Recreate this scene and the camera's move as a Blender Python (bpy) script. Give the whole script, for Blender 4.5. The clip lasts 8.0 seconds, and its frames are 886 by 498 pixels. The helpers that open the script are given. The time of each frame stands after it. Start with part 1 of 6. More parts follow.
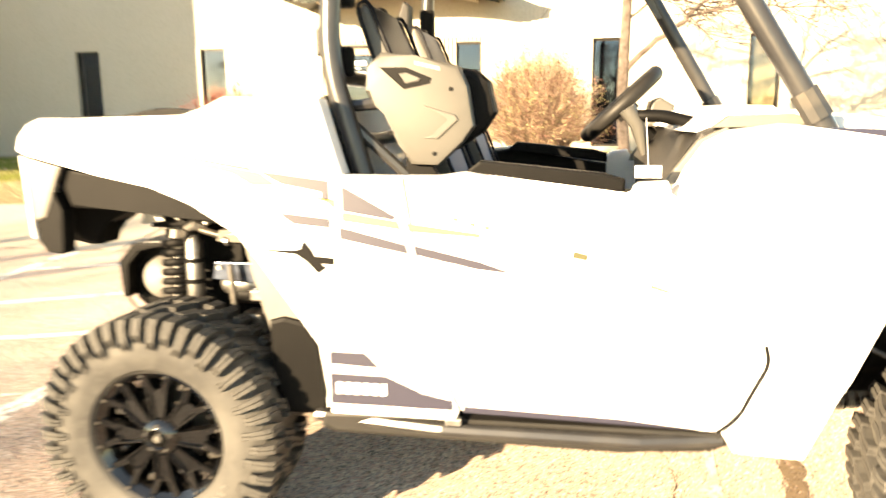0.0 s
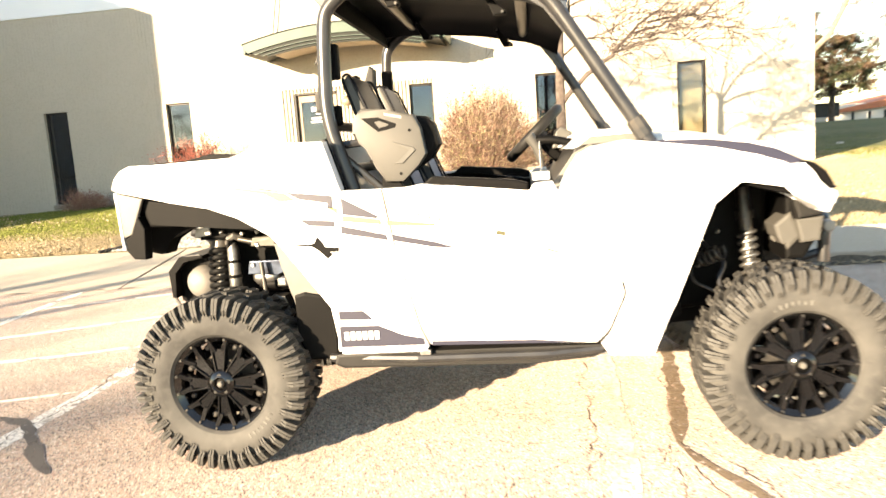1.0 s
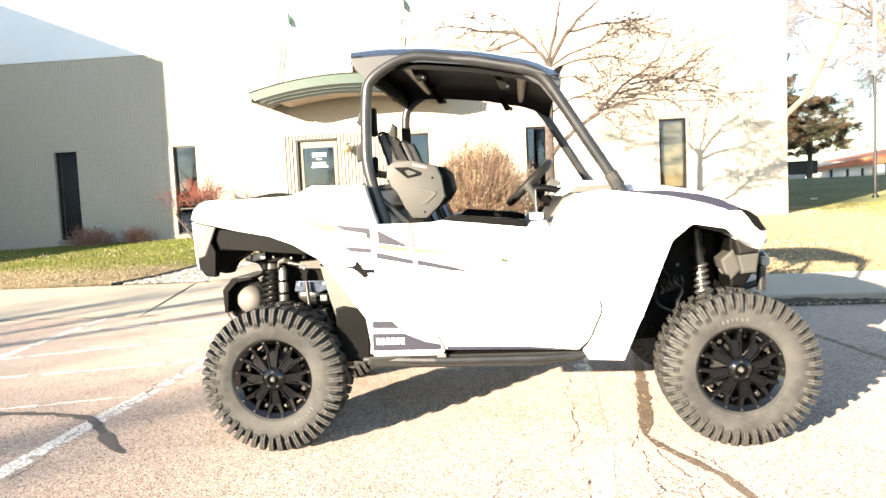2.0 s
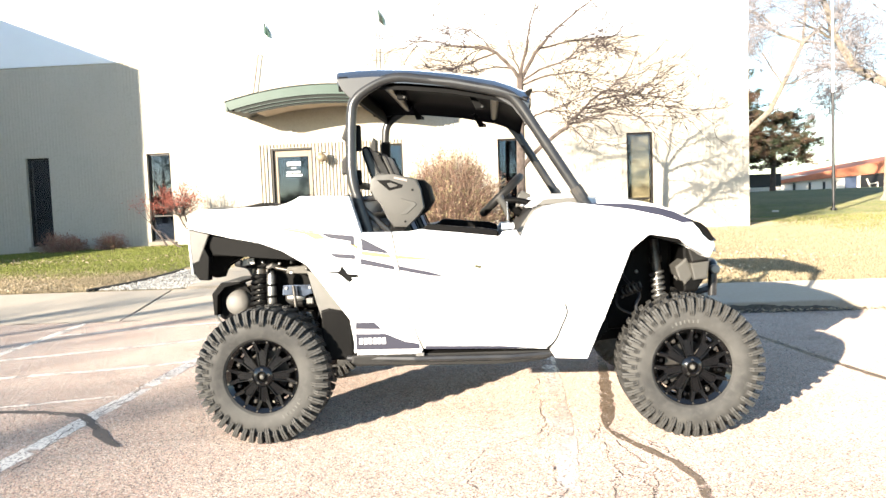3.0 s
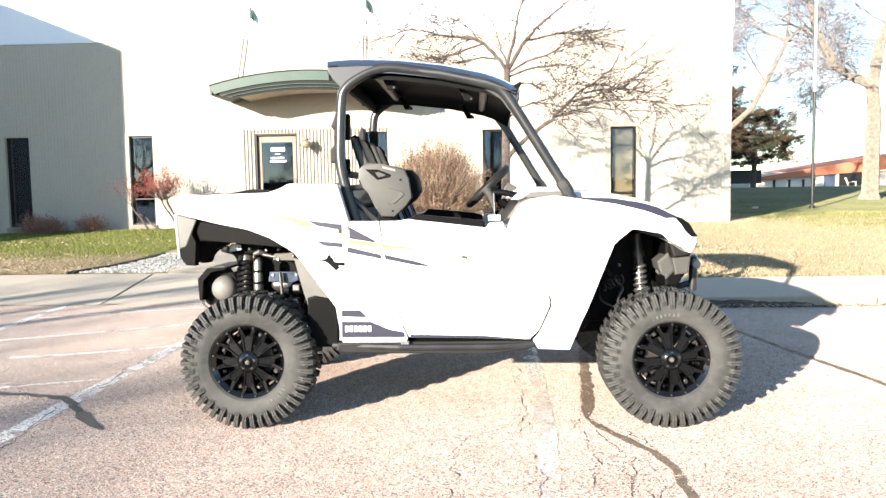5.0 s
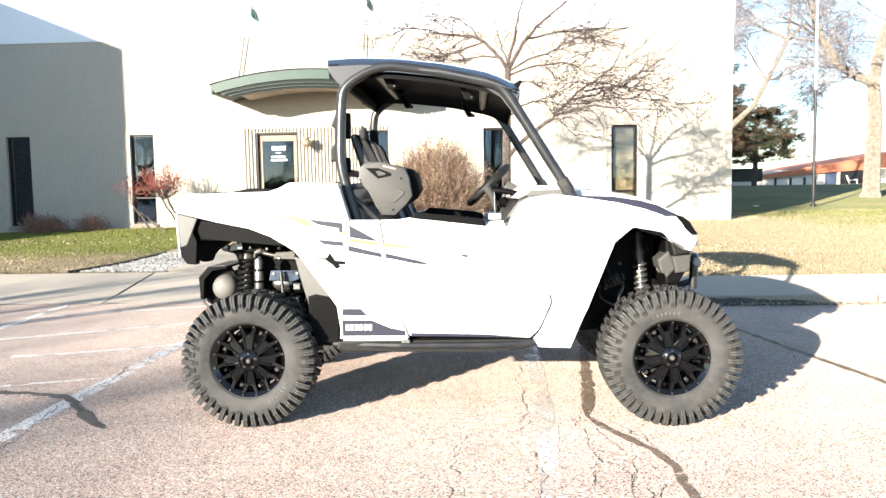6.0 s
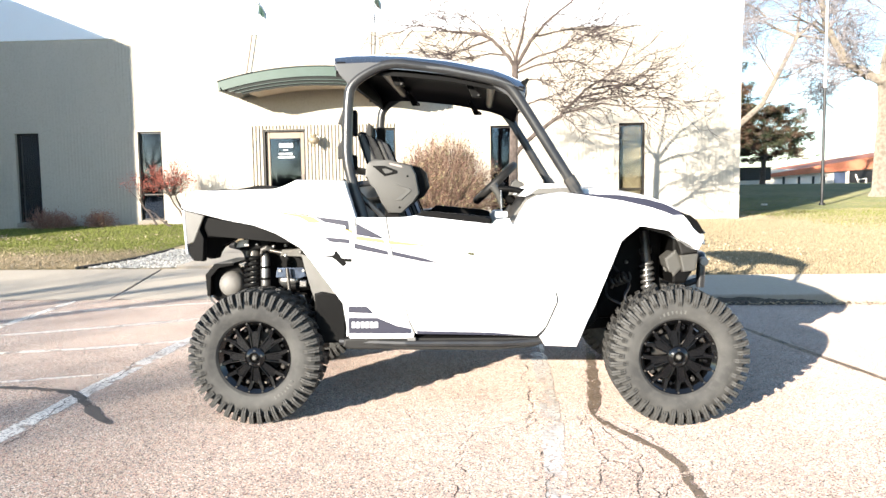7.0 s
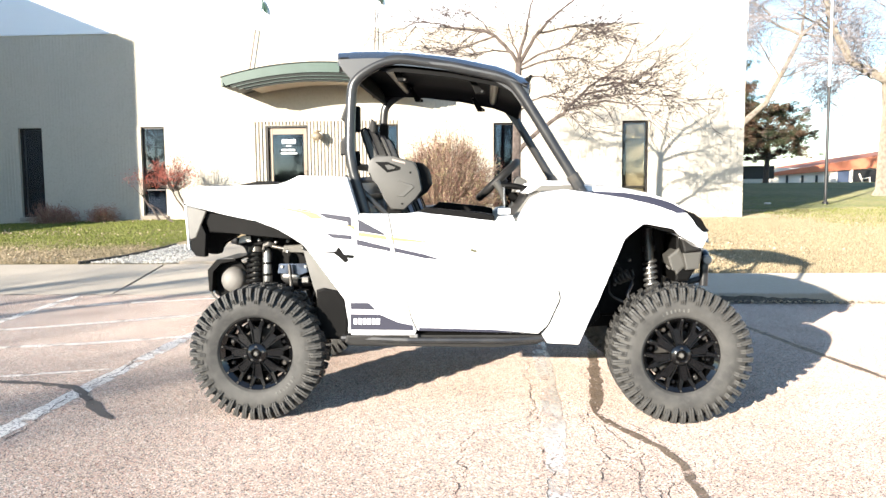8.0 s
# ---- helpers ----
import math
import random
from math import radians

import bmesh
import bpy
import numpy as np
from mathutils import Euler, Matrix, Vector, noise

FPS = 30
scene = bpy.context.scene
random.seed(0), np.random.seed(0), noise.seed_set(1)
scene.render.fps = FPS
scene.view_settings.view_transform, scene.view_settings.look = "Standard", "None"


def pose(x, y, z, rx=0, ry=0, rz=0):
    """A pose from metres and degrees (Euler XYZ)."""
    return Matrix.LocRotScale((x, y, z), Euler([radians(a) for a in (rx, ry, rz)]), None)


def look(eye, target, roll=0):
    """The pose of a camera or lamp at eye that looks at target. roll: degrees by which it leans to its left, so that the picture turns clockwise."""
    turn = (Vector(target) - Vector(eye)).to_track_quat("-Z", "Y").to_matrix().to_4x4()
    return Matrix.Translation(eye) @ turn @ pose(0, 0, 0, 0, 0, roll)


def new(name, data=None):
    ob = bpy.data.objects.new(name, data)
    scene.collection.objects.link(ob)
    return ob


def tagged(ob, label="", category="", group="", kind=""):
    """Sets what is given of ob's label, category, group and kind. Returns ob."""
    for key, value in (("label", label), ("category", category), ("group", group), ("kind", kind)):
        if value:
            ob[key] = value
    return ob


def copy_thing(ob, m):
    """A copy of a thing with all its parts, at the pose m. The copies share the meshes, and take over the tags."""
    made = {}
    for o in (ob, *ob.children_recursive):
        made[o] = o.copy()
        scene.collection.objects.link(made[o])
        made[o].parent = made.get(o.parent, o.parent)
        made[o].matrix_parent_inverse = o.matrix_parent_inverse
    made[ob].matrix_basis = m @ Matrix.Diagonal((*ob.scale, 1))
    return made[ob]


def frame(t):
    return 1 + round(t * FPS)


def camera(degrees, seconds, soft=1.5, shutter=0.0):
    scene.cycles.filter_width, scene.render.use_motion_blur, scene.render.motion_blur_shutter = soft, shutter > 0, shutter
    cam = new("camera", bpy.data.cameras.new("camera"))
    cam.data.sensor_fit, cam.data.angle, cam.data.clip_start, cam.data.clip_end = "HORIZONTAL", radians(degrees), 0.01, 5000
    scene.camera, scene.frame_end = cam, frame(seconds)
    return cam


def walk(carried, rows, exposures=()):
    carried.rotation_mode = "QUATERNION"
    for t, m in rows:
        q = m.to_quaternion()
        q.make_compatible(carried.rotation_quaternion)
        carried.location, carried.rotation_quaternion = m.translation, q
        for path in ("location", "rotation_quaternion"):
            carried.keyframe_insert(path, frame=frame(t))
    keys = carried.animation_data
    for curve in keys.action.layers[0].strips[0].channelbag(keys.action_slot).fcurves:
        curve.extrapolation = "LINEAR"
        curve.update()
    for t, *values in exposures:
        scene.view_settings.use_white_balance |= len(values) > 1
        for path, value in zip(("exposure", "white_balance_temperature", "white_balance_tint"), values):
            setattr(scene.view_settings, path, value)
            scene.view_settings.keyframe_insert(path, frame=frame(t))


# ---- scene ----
cam = camera(61.5, 8.0, shutter=0.6)
PATH = [
    (0, (0.033, -2.592, 1.241), (-0.317, -0.656, 0.880), -0.7),
    (0.5, (0.142, -3.067, 1.219), (-0.343, -1.148, 0.934), -4.7),
    (1, (0.182, -3.547, 1.223), (-0.073, -1.581, 0.954), -4.1),
    (1.5, (0.152, -3.973, 1.213), (-0.087, -1.997, 1.016), -2.9),
    (3, (0.127, -4.584, 1.228), (-0.009, -2.592, 1.103), -2.2),
    (3.5, (0.15, -4.615, 1.228), (0.033, -2.625, 1.077), -1.7),
    (4, (0.118, -4.61, 1.233), (0.03, -2.618, 1.076), -1.0),
    (4.5, (0.104, -4.619, 1.236), (0.017, -2.627, 1.081), -0.9),
    (6, (0.108, -4.629, 1.237), (0.017, -2.637, 1.078), -1.0),
    (6.5, (0.107, -4.631, 1.237), (0.009, -2.64, 1.073), -0.7),
    (7, (0.11, -4.626, 1.238), (0.001, -2.635, 1.073), -0.8),
    (7.5, (0.11, -4.619, 1.238), (-0.003, -2.629, 1.068), -0.7),
    (8, (0.108, -4.615, 1.236), (-0.007, -2.626, 1.063), -0.5),
]
EXPOSURES = [(0.0, 3.12, 10900, 10), (0.5, 2.88, 9800, 10), (1.0, 2.77, 8900, 10), (1.6, 2.66, 7900, 9), (2.8, 2.38, 6850, 7), (3.2, 2.27, 6700, 7), (3.6, 2.18, 6550, 7), (8.0, 2.14, 6350, 7)]
walk(cam, [(t, look(eye, target, roll)) for t, eye, target, roll in PATH], EXPOSURES)

# ---- world, sun, exposure ----
SUN_DIR = Vector((0.548, 0.808, -0.222)).normalized()   # the way the light travels
world = bpy.data.worlds.new("world")
scene.world = world
world.use_nodes = True
wn = world.node_tree
bg = wn.nodes["Background"]
sky = wn.nodes.new("ShaderNodeTexSky")
sky.sky_type = "NISHITA"
sky.sun_disc = False
sky.sun_elevation = math.asin(-SUN_DIR.z)
sky.sun_rotation = math.atan2(-SUN_DIR.x, -SUN_DIR.y)
sky.altitude, sky.air_density, sky.dust_density, sky.ozone_density = 1500, 1.0, 0.45, 1.5
wn.links.new(sky.outputs["Color"], bg.inputs["Color"])
bg.inputs["Strength"].default_value = 0.086
sun = new("sun", bpy.data.lights.new("sun", "SUN"))
sun.data.energy, sun.data.angle, sun.data.color = 3.85, radians(0.5), (1.0, 0.89, 0.77)
sun.matrix_world = look((-30, -50, 18), Vector((-30, -50, 18)) + SUN_DIR)


# ---- materials ----
def mat(name, base, rough=0.6, metal=0.0, spec=0.5, layers=(), bump=(), coat=0.0, island=0.0, transmission=0.0, rnd=0.0):
    """layers: (scale, detail, low, high, colour, amount) noise patches over the base; bump: (scale, strength, distance)."""
    m = bpy.data.materials.new(name)
    m.use_nodes = True
    t = m.node_tree
    p = t.nodes["Principled BSDF"]
    p.inputs["Roughness"].default_value, p.inputs["Metallic"].default_value = rough, metal
    p.inputs["Specular IOR Level"].default_value = spec
    p.inputs["Diffuse Roughness"].default_value = 1.0 if rough >= 0.9 else 0.0
    p.inputs["Coat Weight"].default_value = coat
    p.inputs["Coat Roughness"].default_value = 0.05
    p.inputs["Transmission Weight"].default_value = transmission
    co = t.nodes.new("ShaderNodeTexCoord").outputs["Object"]
    rgb = t.nodes.new("ShaderNodeRGB")
    rgb.outputs[0].default_value = (*base, 1)
    out = rgb.outputs[0]
    for scale, detail, low, high, colour, amount in layers:
        n = t.nodes.new("ShaderNodeTexNoise")
        n.inputs["Scale"].default_value, n.inputs["Detail"].default_value = scale, detail
        t.links.new(co, n.inputs["Vector"])
        r = t.nodes.new("ShaderNodeMapRange")
        r.inputs["From Min"].default_value, r.inputs["From Max"].default_value = low, high
        r.inputs["To Max"].default_value = amount
        t.links.new(n.outputs["Fac"], r.inputs["Value"])
        x = t.nodes.new("ShaderNodeMix")
        x.data_type = "RGBA"
        x.inputs[7].default_value = (*colour, 1)
        t.links.new(r.outputs[0], x.inputs[0])
        t.links.new(out, x.inputs[6])
        out = x.outputs[2]
    for amount, source in ((island, "island"), (rnd, "object")):
        if amount:
            if source == "island":
                v = t.nodes.new("ShaderNodeNewGeometry").outputs["Random Per Island"]
            else:
                v = t.nodes.new("ShaderNodeObjectInfo").outputs["Random"]
            r = t.nodes.new("ShaderNodeMapRange")
            r.inputs["To Min"].default_value, r.inputs["To Max"].default_value = 1 - amount, 1 + amount
            t.links.new(v, r.inputs["Value"])
            h = t.nodes.new("ShaderNodeHueSaturation")
            t.links.new(r.outputs[0], h.inputs["Value"])
            t.links.new(out, h.inputs["Color"])
            out = h.outputs[0]
    t.links.new(out, p.inputs["Base Color"])
    last = None
    for scale, strength, distance in bump:
        n = t.nodes.new("ShaderNodeTexNoise")
        n.inputs["Scale"].default_value, n.inputs["Detail"].default_value = scale, 4
        t.links.new(co, n.inputs["Vector"])
        b = t.nodes.new("ShaderNodeBump")
        b.inputs["Strength"].default_value, b.inputs["Distance"].default_value = strength, distance
        t.links.new(n.outputs["Fac"], b.inputs["Height"])
        if last:
            t.links.new(last, b.inputs["Normal"])
        last = b.outputs[0]
    if last:
        t.links.new(last, p.inputs["Normal"])
    return m


def asphalt_mat():
    """Worn asphalt with pink, tan and grey stones showing."""
    m = mat("asphalt", (0.348, 0.302, 0.263), 0.9, spec=0.2, layers=(
        (0.35, 4, 0.35, 0.7, (0.42, 0.37, 0.325), 0.7), (1.7, 5, 0.45, 0.7, (0.295, 0.248, 0.215), 0.6)), bump=((160, 0.5, 0.004),))
    t = m.node_tree
    p = t.nodes["Principled BSDF"]
    src = p.inputs["Base Color"].links[0].from_socket
    co = t.nodes["Texture Coordinate"].outputs["Object"]
    v = t.nodes.new("ShaderNodeTexVoronoi")
    v.inputs["Scale"].default_value = 185
    t.links.new(co, v.inputs["Vector"])
    ramp = t.nodes.new("ShaderNodeValToRGB")
    ramp.color_ramp.interpolation = "CONSTANT"
    e = ramp.color_ramp.elements
    e[0].position, e[0].color = 0.0, (0.14, 0.13, 0.14, 1)
    e[1].position, e[1].color = 0.15, (0.62, 0.63, 0.70, 1)
    for at, c in ((0.32, (1.22, 0.87, 0.81)), (0.50, (1.05, 1.0, 0.93)), (0.68, (0.86, 0.86, 0.88)), (0.78, (1.40, 1.27, 1.13)), (0.90, (1.85, 1.82, 1.80))):
        ramp.color_ramp.elements.new(at).color = (*c, 1)
    sep = t.nodes.new("ShaderNodeSeparateColor")
    t.links.new(v.outputs["Color"], sep.inputs[0])
    t.links.new(sep.outputs[0], ramp.inputs[0])
    x = t.nodes.new("ShaderNodeMix")
    x.data_type, x.blend_type = "RGBA", "MULTIPLY"
    x.inputs[0].default_value = 0.95
    t.links.new(src, x.inputs[6])
    t.links.new(ramp.outputs[0], x.inputs[7])
    t.links.new(x.outputs[2], p.inputs["Base Color"])
    return m


def worn_paint(name, colour, scale, low, high, fine=(62, 0.47, 0.57)):
    """Road paint worn off in patches, so that the stones underneath show."""
    m = mat(name, colour, 0.8, spec=0.2, layers=((5, 4, 0.4, 0.7, tuple(c * 0.8 for c in colour), 0.7),), bump=((150, 0.4, 0.003),))
    t = m.node_tree
    co = t.nodes["Texture Coordinate"].outputs["Object"]
    last = None
    for s, lo, hi in ((scale, low, high), fine):
        n = t.nodes.new("ShaderNodeTexNoise")
        n.inputs["Scale"].default_value, n.inputs["Detail"].default_value = s, 6
        t.links.new(co, n.inputs["Vector"])
        r = t.nodes.new("ShaderNodeMapRange")
        r.inputs["From Min"].default_value, r.inputs["From Max"].default_value = lo, hi
        r.inputs["To Min"].default_value, r.inputs["To Max"].default_value = 1, 0
        t.links.new(n.outputs["Fac"], r.inputs["Value"])
        if last:
            x = t.nodes.new("ShaderNodeMath")
            x.operation = "MULTIPLY"
            t.links.new(last, x.inputs[0])
            t.links.new(r.outputs[0], x.inputs[1])
            last = x.outputs[0]
        else:
            last = r.outputs[0]
    t.links.new(last, t.nodes["Principled BSDF"].inputs["Alpha"])
    return m


ASPHALT = asphalt_mat()
PAINT = worn_paint("worn_line_paint", (0.82, 0.765, 0.69), 7, 0.54, 0.64, (62, 0.52, 0.62))
FADED = worn_paint("faded_line_paint", (0.86, 0.78, 0.68), 5, 0.55, 0.66, (48, 0.55, 0.63))
GHOST = worn_paint("almost_gone_line_paint", (0.82, 0.78, 0.72), 3.2, 0.50, 0.62, (48, 0.50, 0.59))
SEAL = worn_paint("crack_sealant", (0.115, 0.10, 0.09), 9, 0.62, 0.78, (40, 0.60, 0.72))
SEAL_BROWN = worn_paint("dusty_crack_sealant", (0.235, 0.175, 0.122), 6, 0.52, 0.70, (45, 0.52, 0.66))
CRACK = worn_paint("crack_dirt", (0.085, 0.068, 0.056), 8, 0.56, 0.68, (45, 0.56, 0.68))
CONCRETE = mat("concrete", (0.325, 0.285, 0.235), 0.9, spec=0.2, layers=((0.8, 5, 0.4, 0.7, (0.295, 0.255, 0.21), 0.8), (30, 4, 0.45, 0.65, (0.36, 0.32, 0.275), 0.5)), bump=((90, 0.3, 0.003),))
# dark colour that stands in for shade on the kerb face
KERB_SHADE = mat("kerb_shade_colour", (0.105, 0.092, 0.08), 0.9, spec=0.2, layers=((6, 5, 0.4, 0.7, (0.16, 0.14, 0.115), 0.6), (45, 4, 0.45, 0.65, (0.06, 0.05, 0.043), 0.7)), bump=((60, 0.6, 0.006),))
LAWN = mat("lawn_soil_and_thatch", (0.245, 0.202, 0.135), 0.95, spec=0.1, layers=(
    (0.5, 5, 0.42, 0.6, (0.29, 0.25, 0.155), 0.7), (4, 5, 0.45, 0.7, (0.24, 0.195, 0.12), 0.5), (60, 3, 0.5, 0.7, (0.2, 0.165, 0.1), 0.5)), bump=((25, 0.3, 0.02),))
GRASS_DRY = mat("dry_grass", (0.325, 0.262, 0.168), 0.8, spec=0.2, island=0.35)
GRASS_GREEN = mat("green_grass", (0.16, 0.178, 0.045), 0.8, spec=0.2, island=0.5)
LEAVES = mat("dry_leaves", (0.44, 0.35, 0.24), 0.8, spec=0.2, island=0.5)
PEBBLE = mat("white_river_rock", (0.52, 0.485, 0.43), 0.8, island=0.5)
STUCCO = mat("painted_block_cream", (0.47, 0.43, 0.365), 0.85, spec=0.2, layers=((0.6, 5, 0.4, 0.75, (0.43, 0.39, 0.325), 0.7), (25, 4, 0.45, 0.7, (0.395, 0.355, 0.29), 0.6)), bump=((70, 0.5, 0.006), (9, 0.4, 0.01)))
BAND = mat("upper_wall_white_paint", (0.84, 0.86, 0.89), 0.6, spec=0.4, layers=((0.9, 4, 0.4, 0.7, (0.80, 0.82, 0.845), 0.6),), bump=((60, 0.3, 0.003),))
GLASS = mat("window_glass", (0.33, 0.34, 0.36), 0.02, transmission=1.0)
GLASS.node_tree.nodes["Principled BSDF"].inputs["IOR"].default_value = 1.7   # blue-grey reflective glazing
GLASS.node_tree.nodes["Principled BSDF"].inputs["Specular Tint"].default_value = (0.50, 0.66, 0.95, 1)
BLIND = mat("tan_window_blind", (0.36, 0.31, 0.18), 0.7, layers=((6, 3, 0.4, 0.7, (0.28, 0.24, 0.14), 0.6),))
BRONZE = mat("bronze_aluminium", (0.012, 0.010, 0.008), 0.45, metal=0.0, spec=0.3, layers=((6, 3, 0.4, 0.7, (0.02, 0.016, 0.013), 0.6),))
TAN_FRAME = mat("tan_door_frame", (0.25, 0.195, 0.145), 0.6, layers=((8, 3, 0.4, 0.7, (0.2, 0.155, 0.115), 0.6),))
# the darkness of an unlit room is put into this colour
ROOM = mat("near_black_room", (0.022, 0.021, 0.02), 0.9)
GREEN_METAL = mat("green_awning_metal", (0.015, 0.046, 0.032), 0.5, metal=0.0, layers=((3, 4, 0.4, 0.7, (0.024, 0.060, 0.045), 0.7),))
AWN_DARK = mat("dark_green_awning_trim", (0.005, 0.008, 0.0065), 0.5, spec=0.15, layers=((5, 4, 0.4, 0.7, (0.009, 0.013, 0.011), 0.6),))
AWN_UNDER = mat("awning_soffit_tan", (0.48, 0.41, 0.33), 0.85, layers=((4, 4, 0.4, 0.7, (0.42, 0.34, 0.25), 0.6),))
BRASS = mat("aged_tan_metal", (0.28, 0.23, 0.165), 0.5, metal=0.2, layers=((9, 4, 0.4, 0.7, (0.17, 0.13, 0.085), 0.6),))
LETTER = mat("white_vinyl_lettering", (0.8, 0.8, 0.8), 0.6)
BARK = mat("grey_brown_bark", (0.14, 0.112, 0.098), 0.9, spec=0.2, layers=((12, 5, 0.4, 0.65, (0.06, 0.047, 0.041), 0.8),), bump=((40, 0.8, 0.01),))
BARK_PALE = mat("pale_cottonwood_bark", (0.27, 0.235, 0.19), 0.9, spec=0.2, layers=((9, 5, 0.4, 0.65, (0.16, 0.132, 0.105), 0.8),), bump=((30, 0.8, 0.02),))
TWIG_GREY = mat("grey_purple_twigs", (0.075, 0.058, 0.058), 0.9, spec=0.2, layers=((12, 4, 0.4, 0.65, (0.045, 0.035, 0.034), 0.7),))
TWIG_PALE = mat("pale_grey_twigs", (0.27, 0.25, 0.255), 0.9, spec=0.2, layers=((6, 4, 0.4, 0.65, (0.18, 0.162, 0.165), 0.7),))
WOODS = mat("far_bare_woods", (0.07, 0.058, 0.048), 0.9, island=0.4)
LAWN_GREEN = mat("thin_green_lawn", (0.12, 0.13, 0.065), 0.95, spec=0.1, layers=((0.5, 5, 0.42, 0.62, (0.19, 0.165, 0.09), 0.7), (5, 5, 0.45, 0.7, (0.065, 0.07, 0.03), 0.6), (50, 3, 0.5, 0.7, (0.22, 0.19, 0.11), 0.5)), bump=((25, 0.3, 0.02),))
TWIG = mat("reddish_twigs", (0.31, 0.215, 0.155), 0.8, spec=0.2, island=0.5)
TAN_LEAF = mat("tan_green_shrub_leaves", (0.40, 0.35, 0.18), 0.8, spec=0.2, island=0.5)
RED_LEAF = mat("red_shrub_leaves", (0.36, 0.10, 0.07), 0.7, spec=0.3, island=0.45)
DULL_LEAF = mat("withered_brown_leaves", (0.25, 0.13, 0.10), 0.8, spec=0.2, island=0.4)
NEEDLE = mat("dark_green_needles", (0.062, 0.075, 0.04), 0.8, spec=0.2, island=0.5, layers=((0.9, 3, 0.42, 0.55, (0.16, 0.095, 0.065), 0.85),))
NEAR_BLACK = mat("plain_near_black", (0.009, 0.009, 0.010), 0.5)
POLE_PALE = mat("pale_galvanised_pole", (0.55, 0.53, 0.5), 0.4, metal=0.5)
FAR_WALL = mat("far_pale_wall", (0.70, 0.67, 0.62), 0.9, layers=((0.5, 4, 0.4, 0.7, (0.5, 0.45, 0.38), 0.7),))
FAR_ROOF = mat("orange_red_roof_edge", (0.50, 0.17, 0.09), 0.8, layers=((2, 4, 0.4, 0.7, (0.4, 0.14, 0.07), 0.7),))
FAR_DOOR = mat("slate_blue_door", (0.05, 0.07, 0.12), 0.6)
EDGING = mat("black_lawn_edging", (0.015, 0.014, 0.013), 0.6)

CAR_WHITE = mat("white_body_plastic", (0.80, 0.80, 0.81), 0.28, spec=0.5, layers=((3, 4, 0.45, 0.75, (0.76, 0.755, 0.745), 0.6), (24, 5, 0.58, 0.75, (0.68, 0.66, 0.62), 0.35)), coat=0.3)
BLACK = mat("black_textured_plastic", (0.0034, 0.0033, 0.0033), 0.55, spec=0.09, layers=((5, 5, 0.45, 0.7, (0.0066, 0.0062, 0.0058), 0.6),), bump=((350, 0.15, 0.001),))
GREY_PLASTIC = mat("charcoal_grey_plastic", (0.013, 0.0125, 0.012), 0.5, spec=0.25, layers=((6, 4, 0.4, 0.7, (0.019, 0.018, 0.017), 0.6),), bump=((300, 0.15, 0.001),))
SATIN = mat("satin_grey_roof_plastic", (0.062, 0.062, 0.064), 0.3, spec=0.5, layers=((4, 4, 0.4, 0.7, (0.075, 0.074, 0.072), 0.6),))
LINER = mat("grey_inner_liner", (0.12, 0.115, 0.104), 0.6, spec=0.35, layers=((5, 4, 0.4, 0.7, (0.09, 0.085, 0.075), 0.7),))
TUBE = mat("black_powder_coated_tube", (0.022, 0.022, 0.023), 0.3, spec=0.55, layers=((9, 4, 0.45, 0.7, (0.045, 0.043, 0.04), 0.6),))
ROOF_BLACK = mat("glossy_black_roof", (0.034, 0.035, 0.039), 0.16, spec=0.6, coat=0.8, layers=((2, 4, 0.4, 0.7, (0.03, 0.03, 0.033), 0.6),))
RUBBER = mat("tyre_rubber", (0.042, 0.041, 0.039), 0.7, spec=0.3, layers=((7, 5, 0.4, 0.7, (0.092, 0.089, 0.082), 0.75), (40, 3, 0.5, 0.7, (0.08, 0.077, 0.071), 0.4)), bump=((120, 0.2, 0.002),))
GLOSS_BLACK = mat("gloss_black_wheel", (0.003, 0.003, 0.0032), 0.13, spec=0.5, coat=0.55, layers=((12, 4, 0.55, 0.75, (0.012, 0.0105, 0.010), 0.5),), bump=((26, 0.35, 0.004),))
STEEL = mat("bare_steel", (0.30, 0.295, 0.285), 0.4, metal=0.9, layers=((20, 4, 0.45, 0.7, (0.15, 0.14, 0.13), 0.8),))
DARK_STEEL = mat("dark_drivetrain_metal", (0.06, 0.058, 0.055), 0.4, metal=0.6, layers=((14, 4, 0.45, 0.7, (0.14, 0.12, 0.10), 0.6),))
NAVY = mat("navy_graphic_film", (0.020, 0.020, 0.036), 0.4)
YELLOW = mat("yellow_graphic_film", (0.62, 0.50, 0.10), 0.4)
WHITE_FILM = mat("white_graphic_film", (0.8, 0.8, 0.82), 0.4)
SEAT = mat("black_vinyl_seat", (0.005, 0.0055, 0.008), 0.5, spec=0.15, layers=((8, 4, 0.4, 0.7, (0.009, 0.0095, 0.012), 0.6),), bump=((200, 0.2, 0.001),))
SEAT_BLUE = mat("blue_grey_seat_insert", (0.10, 0.14, 0.22), 0.7, bump=((200, 0.2, 0.001),))
PALE_TRIM = mat("pale_grey_trim", (0.125, 0.12, 0.11), 0.5, layers=((8, 4, 0.4, 0.7, (0.095, 0.09, 0.08), 0.7),))
# the blue of a reflection is put into this steel's colour
BLUE_STEEL = mat("steel_with_blue_reflection", (0.10, 0.125, 0.175), 0.3, metal=0.9, layers=((14, 4, 0.45, 0.65, (0.03, 0.032, 0.04), 0.8),))
LENS = mat("clear_lamp_lens", (0.6, 0.62, 0.64), 0.1, spec=0.6)
RED_LENS = mat("red_lamp_lens", (0.14, 0.01, 0.01), 0.15)
